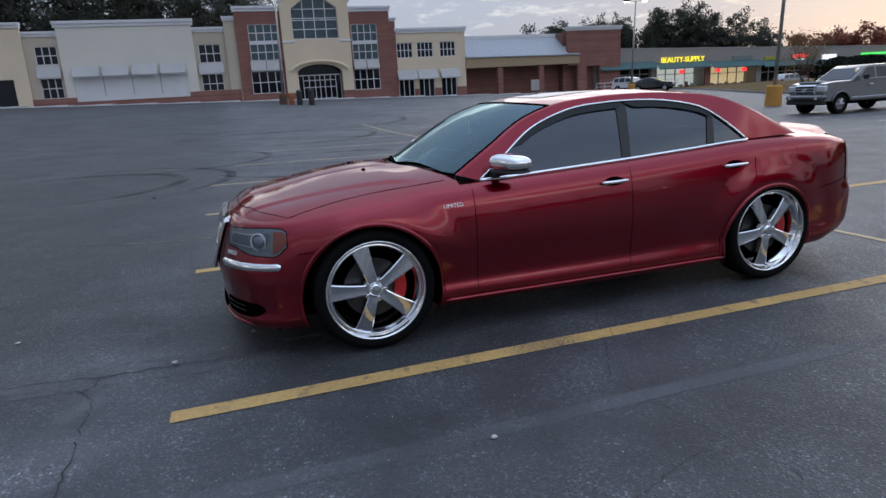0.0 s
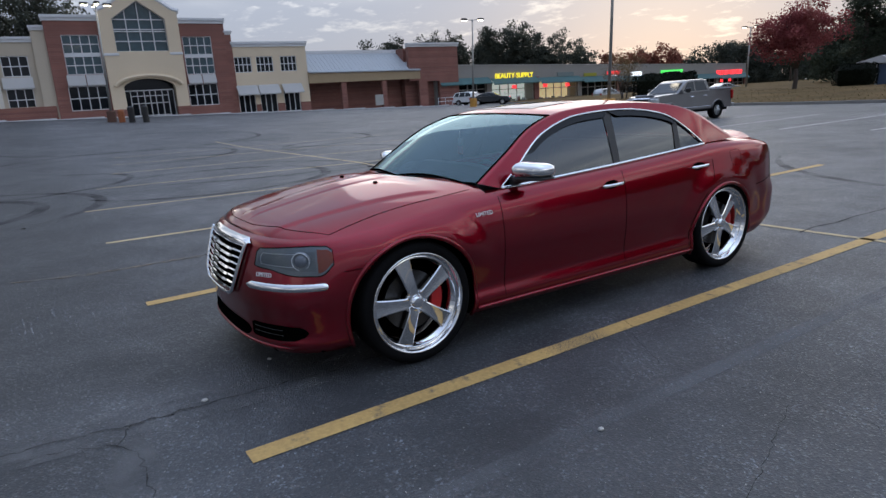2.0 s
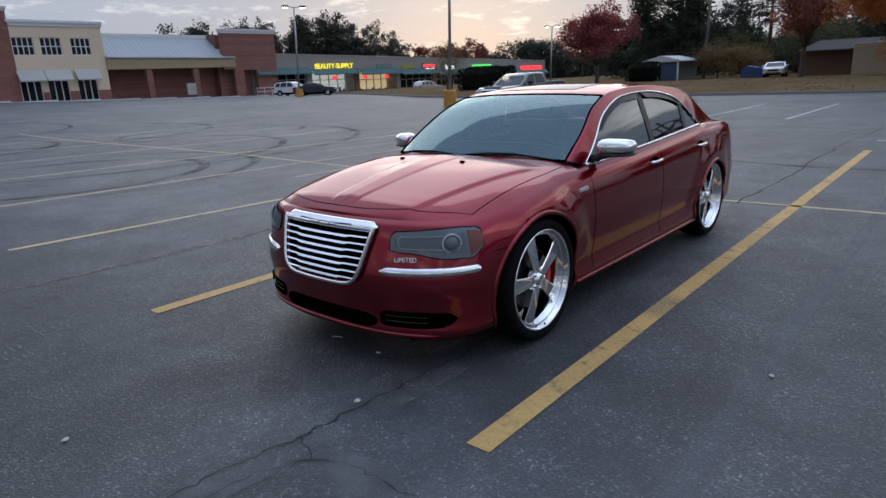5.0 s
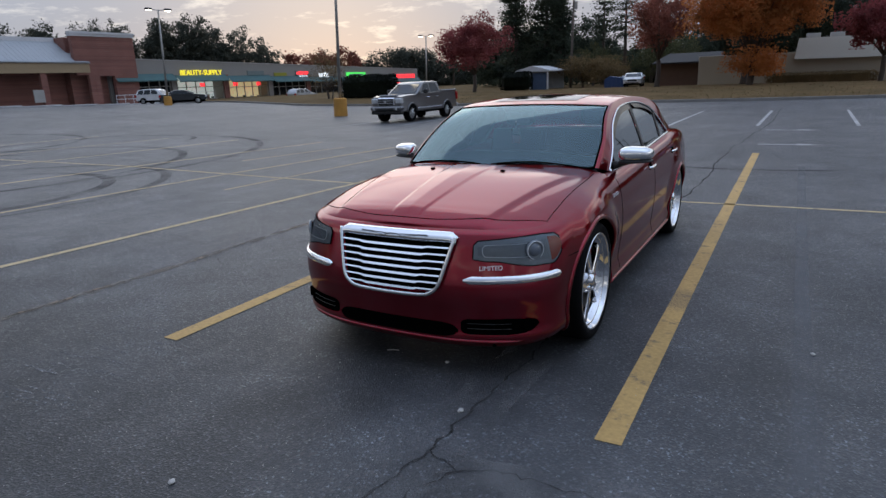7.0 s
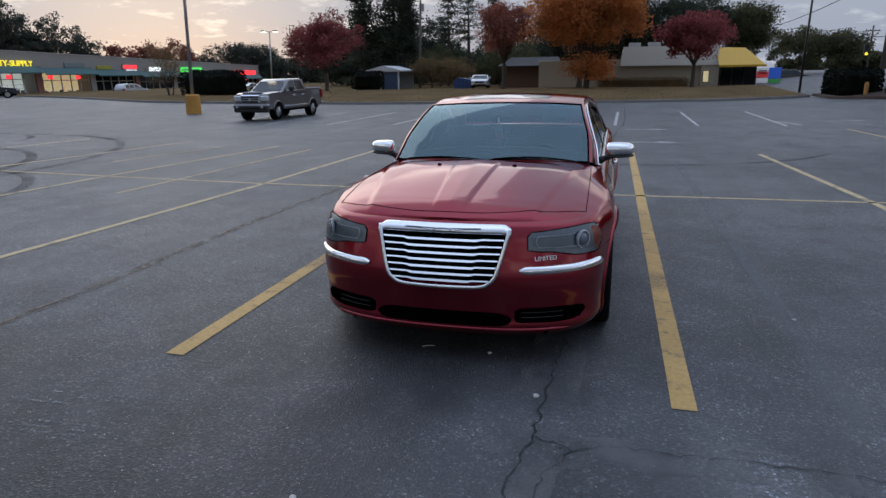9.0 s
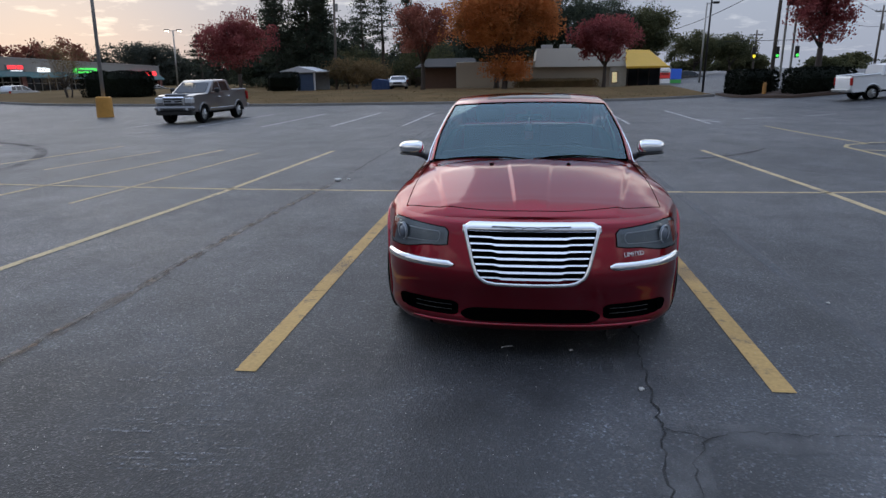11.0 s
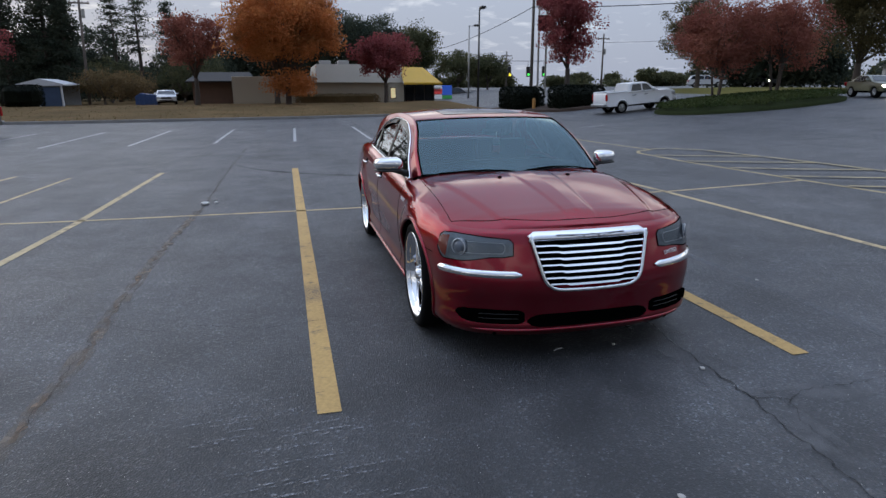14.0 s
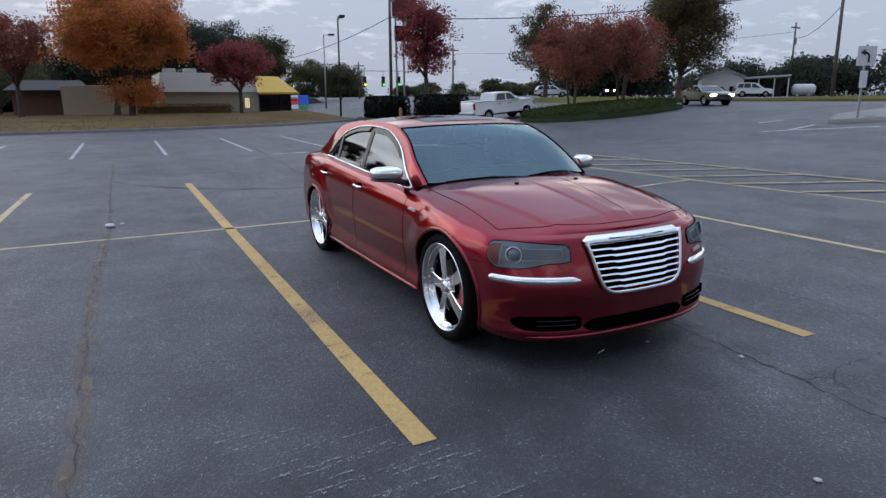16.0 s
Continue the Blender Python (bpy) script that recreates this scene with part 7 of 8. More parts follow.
for x in (3.6, 5.4):
    part("roof_unit", Shape().box(x, x + 1.1, 63, 64, 3.7, 4.25, 0.05), concrete, rest)
panel_white, panel_red = mat("white_sign_panel", (0.75, 0.76, 0.8), 0.5, 0, 0.05, emit=0.12), mat("red_sign_panel", (0.55, 0.05, 0.05), 0.5, 0, 0.05, emit=0.25)
panel_blue, panel_green = mat("blue_sign_panel", (0.03, 0.10, 0.5), 0.5, 0, 0.05, emit=0.25), mat("green_sign_panel", (0.05, 0.30, 0.08), 0.5, 0, 0.05, emit=0.15)
gs_ = thing("price_sign", "fuel price sign with red, white, green and blue panels", "sign")
for x0, x1, z0, z1, m in ((15.5, 16.5, 1.45, 1.75, panel_white), (15.5, 16.5, 0.85, 1.4, panel_red), (15.5, 16.5, 0.35, 0.8, panel_white), (16.55, 17.6, 0.75, 1.75, panel_blue), (16.55, 17.6, 0.35, 0.7, panel_green)):
    part("panel", Shape().box(x0, x1, 64.9, 65.05, z0, z1, 0.02), m, gs_)
for x in (15.7, 17.4):
    part("leg", Shape().box(x - 0.05, x + 0.05, 64.95, 65.02, -0.4, 0.35), concrete, gs_)
for k in range(3):
    part("bar", Shape().box(15.62, 16.35, 64.87, 64.9, 1.17 + 0.14 * k, 1.24 + 0.14 * k), dark_roof, gs_)
shed = thing("canopy_shelter", "white tent-roofed shelter with a blue side panel", "shelter")
part("roof", Shape().prism([(-22.7, 2.15), (-20.8, 2.62), (-18.9, 2.15), (-18.9, 2.02), (-22.7, 2.02)], 61, 66, "y"), white_trim, shed)
part("side_panel", Shape().box(-21.0, -19.3, 61.2, 61.3, 0.2, 1.9), mat("blue_tarp", (0.05, 0.08, 0.14), 0.7), shed)
for x in (-22.5, -21.05, -19.15):
    part("post", Shape().box(x - 0.06, x + 0.06, 61.1, 61.22, 0.1, 2.1), white_trim, shed)
part("back_panel", Shape().box(-22.6, -19.0, 65.8, 65.9, 0.1, 2.1), mat("pale_tarp", (0.3, 0.32, 0.34), 0.7), shed)
bx = thing("blue_bin", "blue steel waste container standing on the verge", "container")
bluem = mat("blue_steel", (0.02, 0.055, 0.16), 0.5, 0, 0.15)
part("body", Shape().prism([(-12.9, 0.25), (-11.1, 0.25), (-11.1, 1.1), (-12.5, 1.3), (-12.9, 1.0)], 59.6, 61, "y"), bluem, bx)
for x in (-12.6, -12.2, -11.8, -11.4):
    part("rib", Shape().box(x - 0.03, x + 0.03, 59.54, 59.6, 0.25, 1.1), bluem, bx)


# ---- poles, lamps, wires ----
pole_steel = mat("grey_pole_steel", (0.33, 0.32, 0.30), 0.5, 0.5, 0.15, 1, 12)
dark_steel = mat("dark_bronze_steel", (0.035, 0.033, 0.032), 0.5, 0.5, 0.15)
yellow_base = mat("yellow_painted_concrete", (0.50, 0.25, 0.05), 0.75, 0, 0.18, 2, 20, 0.2)
lamp_glow = mat("lamp_glow", (1.0, 0.90, 0.72), 0.4, 0, 0.02, emit=7.0)
wood_pole = mat("weathered_wood_pole", (0.12, 0.10, 0.085), 0.9, 0, 0.25, 1, 20, 0.3, streak=(5, 5, 0.5))


def lot_lamp(label, x, y, h, heads, base_h=0.85, lit=True, steel=None, base_m=None, r=0.075):
    z = float(ground_z(x, y))
    t = thing("lot_lamp", label, "street lamp", pose(x, y, z, -1.6, 1.2))
    if base_h:
        part("base", Shape().lathe([(-0.2, 0.36), (base_h - 0.06, 0.34), (base_h, 0.29), (base_h, 0.001)], 24, "z"), base_m or yellow_base, t, "yellow concrete base", smooth=False)
    part("pole", Shape().tube([(0, 0, base_h - 0.05), (0, 0, h)], [r * 1.15, r * 0.8], 10), steel or pole_steel, t, smooth=True)
    for a in heads:
        c, s = math.cos(radians(a)), math.sin(radians(a))
        part("arm", Shape().tube([(0, 0, h - 0.08), (0.55 * c, 0.55 * s, h)], 0.035, 6), steel or pole_steel, t)
        hd = Shape().box(-0.30, 0.30, -0.20, 0.20, -0.09, 0.09, 0.05)
        ho = part("lamp_head", hd, dark_steel, t)
        ho.matrix_local = pose(0.80 * c, 0.80 * s, h + 0.02, 0, 0, a)
        if lit:
            part("lamp_glass", Shape().box(-0.24, 0.24, -0.15, 0.15, -0.14, -0.092, 0.02), lamp_glow, ho)
    return t


lot_lamp("tall grey lot lamp on a yellow concrete base", -17.3, 24.4, 9.6, (0, 180), 0.92)
lot_lamp("twin-headed lot lamp on a yellow base near the shops", -46.6, 37.0, 8.2, (60, 240), 0.8, r=0.085)
lot_lamp("four-headed lot lamp standing before the store entrance", -52.0, 5.3, 8.9, (0, 90, 180, 270), 0.9, r=0.08, base_m=mat("brown_painted_base", (0.10, 0.05, 0.035), 0.8))
lot_lamp("far lot lamp beyond the shop row", -41.0, 74.0, 7.6, (0, 180), 0.0, r=0.1)
lot_lamp("dark slim lamp post beside the restaurant", 14.2, 44.0, 7.0, (270,), 0.0, False, dark_steel, r=0.07)
lot_lamp("grey street lamp post beyond the restaurant", 18.6, 62.0, 7.2, (0,), 0.0, False, r=0.08)


def utility_pole(label, x, y, h, z=None, arms=1, r=0.15):
    z = float(ground_z(x, y)) if z is None else z
    t = thing("utility_pole", label, "utility pole", pose(x, y, z, -1.6, 1.2))
    part("pole", Shape().tube([(0, 0, -0.5), (0, 0, h)], [r, r * 0.65], 10), wood_pole, t, smooth=True)
    for k in range(arms):
        part("cross_arm", Shape().box(-0.9, 0.9, -0.05, 0.05, h - 0.75 - 0.8 * k, h - 0.62 - 0.8 * k), wood_pole, t)
        for x2 in (-0.8, -0.3, 0.3, 0.8):
            part("insulator", Shape().lathe([(0, 0.03), (0.1, 0.045), (0.14, 0.02), (0.14, 0.001)], 8, "z", (x2, 0, h - 0.62 - 0.8 * k)), dark_steel, t)
    part("transformer", Shape().lathe([(-0.4, 0.001), (-0.4, 0.16), (0.35, 0.16), (0.40, 0.1), (0.40, 0.001)], 14, "z", (0.26, 0, h - 2.4)), pole_steel, t, smooth=False)
    return t


utility_pole("weathered wooden utility pole among the trees", -18.3, 66, 11.0, arms=2)
utility_pole("tall wooden utility pole beside the exit", 20.6, 49.5, 11.5)
utility_pole("wooden utility pole across the exit road", 49.8, 29.2, 10.5)
utility_pole("far wooden utility pole along the road", 81, 54.6, 9.5)
utility_pole("far wooden utility pole along the road", 44, 82, 7.5)
utility_pole("far wooden utility pole along the road", 36, 100, 6.0)
wire_m = mat("black_cable", (0.01, 0.01, 0.01), 0.6)


def wire(a, b, sag, r, label="overhead black power cable"):
    pts = [tuple(a[i] + (b[i] - a[i]) * t - (4 * sag * t * (1 - t) if i == 2 else 0) for i in range(3)) for t in np.linspace(0, 1, 25)]
    return single("power_cable", Shape().tube(pts, r, 5, caps=False), wire_m, label, "cable", group="overhead cables")


wire((49.8, 29.2, 9.6), (20.6, 49.5, 8.0), 0.9, 0.035)
wire((49.8, 29.2, 10.6), (20.6, 49.5, 10.6), 0.6, 0.02)
wire((49.8, 29.2, 10.9), (20.6, 49.5, 11.2), 0.6, 0.02)
wire((49.8, 29.2, 9.9), (66, 2, 12.5), 0.8, 0.035)
wire((49.8, 29.2, 10.8), (66, 2, 13.5), 0.8, 0.02)
wire((20.6, 49.5, 8.0), (18.0, 95, 6.5), 1.0, 0.03)
wire((20.6, 49.5, 10.4), (44, 82, 7.6), 0.5, 0.02)
wire((49.8, 29.2, 8.2), (81, 54.6, 8.6), 0.7, 0.025)
wire((44, 82, 7.4), (81, 54.6, 9.4), 0.7, 0.02)
wire((20.6, 49.5, 6.8), (44, 82, 6.2), 0.6, 0.02)
mast = thing("sign_mast", "tall twin-legged sign mast with a dark panel", "sign")
for x in (21.6, 22.3):
    part("leg", Shape().tube([(x, 50.5, 0.2), (x, 50.5, 11.5)], 0.09, 8), pole_steel, mast)
part("panel", Shape().box(21.5, 23.0, 50.4, 50.6, 6.2, 7.5, 0.04), mat("dark_red_panel", (0.10, 0.02, 0.02), 0.6), mast)
part("panel", Shape().box(21.3, 23.6, 50.4, 50.6, 8.2, 10.4, 0.04), mat("dull_red_panel", (0.16, 0.03, 0.025), 0.6), mast)
sig = thing("traffic_signal", "traffic signals hung over the road, one green", "traffic light")
span = Shape().tube([(24, 74, 4.6), (34, 71, 4.5)], 0.03, 5)
part("span_wire", span, wire_m, sig)
for x, y, m in ((27.0, 73.1, sign_yellow), (29.2, 72.5, sign_green), (31.0, 71.9, sign_green)):
    hd = part("signal_head", Shape().box(x - 0.2, x + 0.2, y - 0.15, y + 0.15, 2.7, 3.9, 0.04).box(x - 0.02, x + 0.02, y - 0.02, y + 0.02, 3.9, 4.55), dark_steel, sig)
    part("lens", Shape().lathe([(0, 0.16), (0.05, 0.12), (0.06, 0.001)], 14, "y", (x, y - 0.21, 2.95)), m, hd)
yld = thing("road_sign", "white square road sign with a black arrow on a thin post", "sign", pose(21.6, 10.65, float(ground_z(21.6, 10.65)), 0, 0, -30 - 90 + 90))
part("post", Shape().box(-0.03, 0.03, -0.03, 0.03, -0.2, 2.5), pole_steel, yld)
part("plate", Shape().box(-0.31, 0.31, -0.06, -0.035, 1.82, 2.45, 0.008), white_trim, yld)
part("lower_plate", Shape().box(-0.12, 0.12, -0.06, -0.035, 1.1, 1.65, 0.008), white_trim, yld)
arrow = Shape().tube([(0.08, -0.066, 1.92), (0.08, -0.066, 2.12), (0.04, -0.066, 2.2), (-0.08, -0.066, 2.25)], 0.035, 4)
arrow.add([(-0.06, -0.068, 2.36), (-0.22, -0.068, 2.24), (-0.05, -0.068, 2.14)], [(0, 1, 2)])
part("arrow", arrow, dark_steel, yld)
for x, y, h, m in ((-50.9, 5.9, 1.0, mat("orange_bollard", (0.30, 0.09, 0.03), 0.6)), (-50.0, 6.5, 1.25, black_plastic), (-49.2, 7.4, 1.3, black_plastic)):
    b_ = Shape().lathe([(-0.1, 0.24), (h - 0.15, 0.24), (h - 0.05, 0.2), (h, 0.12), (h, 0.001)], 16, "z")
    single("bin", b_, m, "litter bin standing before the store entrance", "bin", pose(x, y, float(ground_z(x, y))), smooth=False)
part("bollard_cap", Shape().lathe([(0, 0.1), (0.5, 0.1), (0.62, 0.06), (0.62, 0.001)], 14, "z"), mat("tan_hydrant", (0.45, 0.22, 0.06), 0.7)).name = "hydrant"
hyd = bpy.data.objects["hydrant"]
tagged(hyd, "small tan hydrant between the clipped hedges", "hydrant").matrix_world = pose(14.9, 34.4, 0.3)
house_white = mat("weathered_white_boards", (0.58, 0.58, 0.59), 0.8, 0, 0.1)
far_house = thing("white_house", "small white gabled cottage with a pale roof across the road", "house", pose(46.9, 37.3, 1.22, 0, 0, -46))
part("wall", Shape().prism([(-1.7, 0), (1.7, 0), (1.7, 1.75), (0, 2.5), (-1.7, 1.75)], 0, 6, "y"), house_white, far_house)
for sg_ in (-1, 1):
    part("roof", Shape().prism([(0, 2.52), (sg_ * 2.0, 1.62), (sg_ * 2.0, 1.72), (0, 2.63)], -0.25, 6.2, "y"), concrete, far_house)
    hw = part("window", Shape().box(sg_ * 0.8 - 0.22, sg_ * 0.8 + 0.22, -0.04, -0.005, 0.45, 1.0), white_trim, far_house)
    part("pane", Shape().box(sg_ * 0.8 - 0.17, sg_ * 0.8 + 0.17, -0.06, -0.045, 0.5, 0.95), dark_glass, hw)
part("door", Shape().box(-0.2, 0.2, -0.04, -0.005, 0.0, 0.9), rest_brown, far_house)
shelter2 = thing("carport", "open carport with a pale flat roof across the road", "carport", pose(52.2, 36.9, 1.22, 0, 0, -46))
part("roof", Shape().prism([(-2.1, 1.62), (2.0, 1.82), (2.0, 1.96), (-2.1, 1.76)], 0, 4, "y"), house_white, shelter2)
for x in (-1.9, -0.6, 0.7, 1.85):
    part("post", Shape().box(x - 0.05, x + 0.05, 0.1, 0.2, 0, 1.66), house_white, shelter2)
part("back_panel", Shape().box(-1.9, 1.85, 3.7, 3.8, 0, 1.6), dark_roof, shelter2)
single("storage_tank", Shape().lathe([(-1.0, 0.001), (-0.95, 0.3), (-0.8, 0.5), (0.8, 0.5), (0.95, 0.3), (1.0, 0.001)], 20, "x", (0, 0, 0.62)).box(-0.6, -0.4, -0.3, 0.3, 0, 0.3).box(0.4, 0.6, -0.3, 0.3, 0, 0.3), house_white, "pale horizontal storage tank on short feet", "tank", pose(55.4, 35.4, 1.22, 0, 0, -46), smooth=True)

# ---- other vehicles ----
silver_trim = mat("silver_plastic", (0.32, 0.33, 0.34), 0.35, 0.7, 0.08)
car_glass = mat("vehicle_glass", (0.015, 0.02, 0.024), 0.07, 0, 0.2, 1, 5, spec=0.6)
alloy = mat("alloy_rim", (0.5, 0.5, 0.5), 0.3, 0.9, 0.08)
lamp_clear = mat("clear_lamp", (0.62, 0.64, 0.66), 0.12, 0.4, 0.1)
lamp_on = mat("lit_headlamp", (1.0, 0.93, 0.75), 0.3, 0, 0.02, emit=9.0)
tail_red = mat("tail_lamp", (0.35, 0.01, 0.01), 0.2, 0, 0.1)


def tapered(poly, width, tuck, z_ref, nose_in_=0.0):
    """A side outline (y, z) made solid: half width that draws in above a height, with its edges eased."""
    sh = Shape()
    n = len(poly)
    ys = [p[0] for p in poly]
    y0, y1 = min(ys), max(ys)

    def half(y, z):
        w = width - max(0, z - z_ref) * tuck
        e = min(y - y0, y1 - y)
        return w - nose_in_ * max(0, 1 - e / 0.5) ** 2

    L, R, LI, RI = [], [], [], []
    cy, cz = sum(ys) / n, sum(p[1] for p in poly) / n
    for y, z in poly:
        h = half(y, z)
        L.append((h - 0.05, y, z))
        R.append((-h + 0.05, y, z))
        d = math.hypot(cy - y, cz - z)
        yi, zi = y + (cy - y) / d * 0.05, z + (cz - z) / d * 0.05
        LI.append((h, yi, zi))
        RI.append((-h, yi, zi))
    v = L + R + LI + RI
    f = []
    for i in range(n):
        j = (i + 1) % n
        f += [(i, j, n + j, n + i), (i, 2 * n + i, 2 * n + j, j), (n + i, n + j, 3 * n + j, 3 * n + i)]
    f += [tuple(range(2 * n, 3 * n))[::-1], tuple(range(3 * n, 4 * n))]
    return sh.add(v, f), half


def road_wheel(parent, x, y, r, rim_r, side, w=0.13):
    wh = part("wheel", Shape().lathe([(-w, rim_r), (-w, r * 0.94), (-w * 0.7, r), (w * 0.7, r), (w, r * 0.93), (w, rim_r)], 28), rubber, parent, angle=35)
    part("rim", Shape().lathe([(w * 0.75, rim_r), (w * 0.85, rim_r * 0.93), (w * 0.45, rim_r * 0.85), (w * 0.6, rim_r * 0.3), (w * 0.75, 0.001)], 20), alloy, wh, smooth=False)
    for k in range(6):
        a = math.pi / 3 * k
        part("spoke", Shape().tube([(w * 0.72, 0, 0), (w * 0.72, rim_r * 0.9 * math.cos(a), rim_r * 0.9 * math.sin(a))], [0.05, 0.035], 5), alloy, wh)
    wh.matrix_local = pose(x * side, y, r, 0, 0, 0 if side > 0 else 180)
    return wh


def side_panes(parent, polys, half, material=None):
    for side in (1, -1):
        for poly in polys:
            v = [(side * (half(y, z) + 0.006), y, z) for y, z in poly]
            part("side_window", Shape().add(v, [tuple(range(len(v)))[::side]]), material or car_glass, parent)


def pickup(name, label, m, paint, length=5.9, width=0.98, crew=True, high=1.93, tyre=0.39, silver_front=True, chrome_strip=True):
    t = thing(name, label, "pickup truck", m)
    k, kz = length / 5.9, high / 1.93
    Y = lambda y: y * k
    Zf = lambda z: z * kz
    fa, ra = Y(0.95), Y(0.95 + 3.66)
    lower = [(0.05, 0.55), (0.0, 0.75), (0.02, 1.12), (0.10, 1.24), (0.4, 1.29), (1.45, 1.33), (1.55, 1.35), (5.82, 1.40), (5.88, 1.34), (5.90, 0.62), (5.75, 0.5)]
    for yc, rr in ((4.61, 0.50), (0.95, 0.50)):
        arch = [(yc + rr * math.cos(a), 0.40 + rr * math.sin(a)) for a in np.linspace(0.25, math.pi - 0.25, 9)]
        lower += arch
    body, half = tapered([(Y(y), Zf(z)) for y, z in lower], width, 0.10, Zf(0.8), 0.07)
    part("body", body, paint, t, angle=40)
    c0 = 1.45
    c1 = 4.05 if crew else 3.55
    cab = [(c0, 1.30), (2.28, 1.83), (2.5, 1.91), (c1 - 0.5, 1.93), (c1 - 0.12, 1.88), (c1, 1.32)]
    cb, ch = tapered([(Y(y), Zf(z)) for y, z in cab], width - 0.01, 0.26, Zf(1.2))
    part("cab", cb, paint, t, angle=40)
    wsx = lambda z: ch(Y(1.9), Zf(z)) - 0.10
    part("windshield", Shape().add([(wsx(1.36), Y(1.53) - 0.02, Zf(1.36)), (-wsx(1.36), Y(1.53) - 0.02, Zf(1.36)), (-wsx(1.8), Y(2.22) - 0.02, Zf(1.80)), (wsx(1.8), Y(2.22) - 0.02, Zf(1.80))], [(0, 1, 2, 3)]), car_glass, t)
    if crew:
        panes = [[(1.95, 1.39), (2.42, 1.80), (2.82, 1.83), (2.82, 1.39)], [(2.92, 1.39), (2.92, 1.83), (3.62, 1.82), (3.82, 1.40)]]
    else:
        panes = [[(1.95, 1.39), (2.42, 1.80), (2.80, 1.83), (2.80, 1.39)], [(2.9, 1.40), (2.9, 1.82), (3.25, 1.81), (3.38, 1.41)]]
    side_panes(t, [[(Y(y), Zf(z)) for y, z in p] for p in panes], ch)
    bed_ = Shape().box(-width + 0.10, width - 0.10, Y(c1) + 0.03, Y(5.80), Zf(1.34), Zf(1.41))
    part("bed_floor", bed_, black_plastic, t)
    for side in (1, -1):
        part("bed_rail", Shape().box(side * (width - 0.16), side * (width - 0.06), Y(c1) + 0.02, Y(5.84), Zf(1.36), Zf(1.46), 0.03), paint, t)
        part("mirror", Shape().box(side * (width + 0.02), side * (width + 0.24), Y(1.98), Y(2.12), Zf(1.34), Zf(1.56), 0.04), paint if not chrome_strip else black_plastic, t)
        hl = part("headlight", Shape().box(side * (width - 0.36), side * (width - 0.05), -0.012, 0.20, Zf(0.92), Zf(1.17), 0.03), lamp_clear, t)
        part("tail_lamp", Shape().box(side * (width - 0.16), side * (width - 0.015), Y(5.78), Y(5.905), Zf(0.9), Zf(1.32), 0.02), tail_red, t)
        if chrome_strip:
            part("side_strip", Shape().box(side * (width - 0.01), side * (width + 0.018), Y(1.5), Y(4.0), Zf(0.60), Zf(0.66), 0.006), chrome, t)
        for y in (fa, ra):
            road_wheel(t, width - 0.14, y, tyre, tyre * 0.64, side)
        for y in (2.42, 3.42) if crew else (2.5,):
            part("door_handle", Shape().box(side * (width - 0.02), side * (width + 0.025), Y(y), Y(y) + 0.2, Zf(1.12), Zf(1.16), 0.01), chrome if chrome_strip else black_plastic, t)
    gw = width - 0.37
    gr = part("grille", Shape().box(-gw, gw, -0.035, 0.1, Zf(0.82), Zf(1.21), 0.035), chrome if chrome_strip else paint, t)
    for j in range(3):
        part("grille_gap", Shape().box(-gw + 0.05, gw - 0.05, -0.042, -0.01, Zf(0.858 + 0.108 * j), Zf(0.938 + 0.108 * j), 0.01), black_plastic, gr)
    part("emblem", Shape().lathe([(-0.052, 0.001), (-0.052, 0.07), (-0.03, 0.08)], 20, "y", (0, 0, Zf(1.0))), chrome if chrome_strip else paint, gr)
    fb = part("front_bumper", Shape().box(-width + 0.02, width - 0.02, -0.11, 0.2, Zf(0.58), Zf(0.80), 0.06), silver_trim if silver_front and not chrome_strip else paint, t)
    part("bumper_valance", Shape().box(-width + 0.05, width - 0.05, -0.075, 0.2, Zf(0.40), Zf(0.59), 0.04), black_plastic, t)
    part("lower_intake", Shape().box(-0.5 * width, 0.5 * width, -0.118, -0.05, Zf(0.62), Zf(0.70), 0.01), black_plastic, fb)
    for side in (1, -1):
        part("fog_lamp", Shape().lathe([(-0.125, 0.001), (-0.12, 0.05), (-0.09, 0.055)], 14, "y", (side * (width - 0.24), 0, Zf(0.66))), lamp_clear, fb)
        for yc in (0.95, 4.61):
            ring = [(side * (width - 0.005), Y(yc) + 0.50 * k * math.cos(a), Zf(0.40) + 0.50 * kz * math.sin(a)) for a in np.linspace(0.2, math.pi - 0.2, 13)]
            part("wheel_arch_flare", Shape().tube(ring, 0.035, 6), paint, t, smooth=True)
    part("hood_bulge", Shape().box(-width * 0.55, width * 0.55, Y(0.14), Y(1.44), Zf(1.24), Zf(1.345), 0.05), paint, t)
    part("lower_cladding", Shape().box(-width - 0.008, width + 0.008, Y(1.52), Y(4.02), Zf(0.48), Zf(0.56), 0.02), black_plastic, t)
    part("rear_bumper", Shape().box(-width + 0.05, width - 0.05, Y(5.8), Y(5.9) + 0.12, Zf(0.52), Zf(0.70), 0.03), silver_trim, t)
    part("underside", Shape().box(-width + 0.15, width - 0.15, 0.3, Y(5.6), 0.32, Zf(0.6)), gap_black, t)
    return t


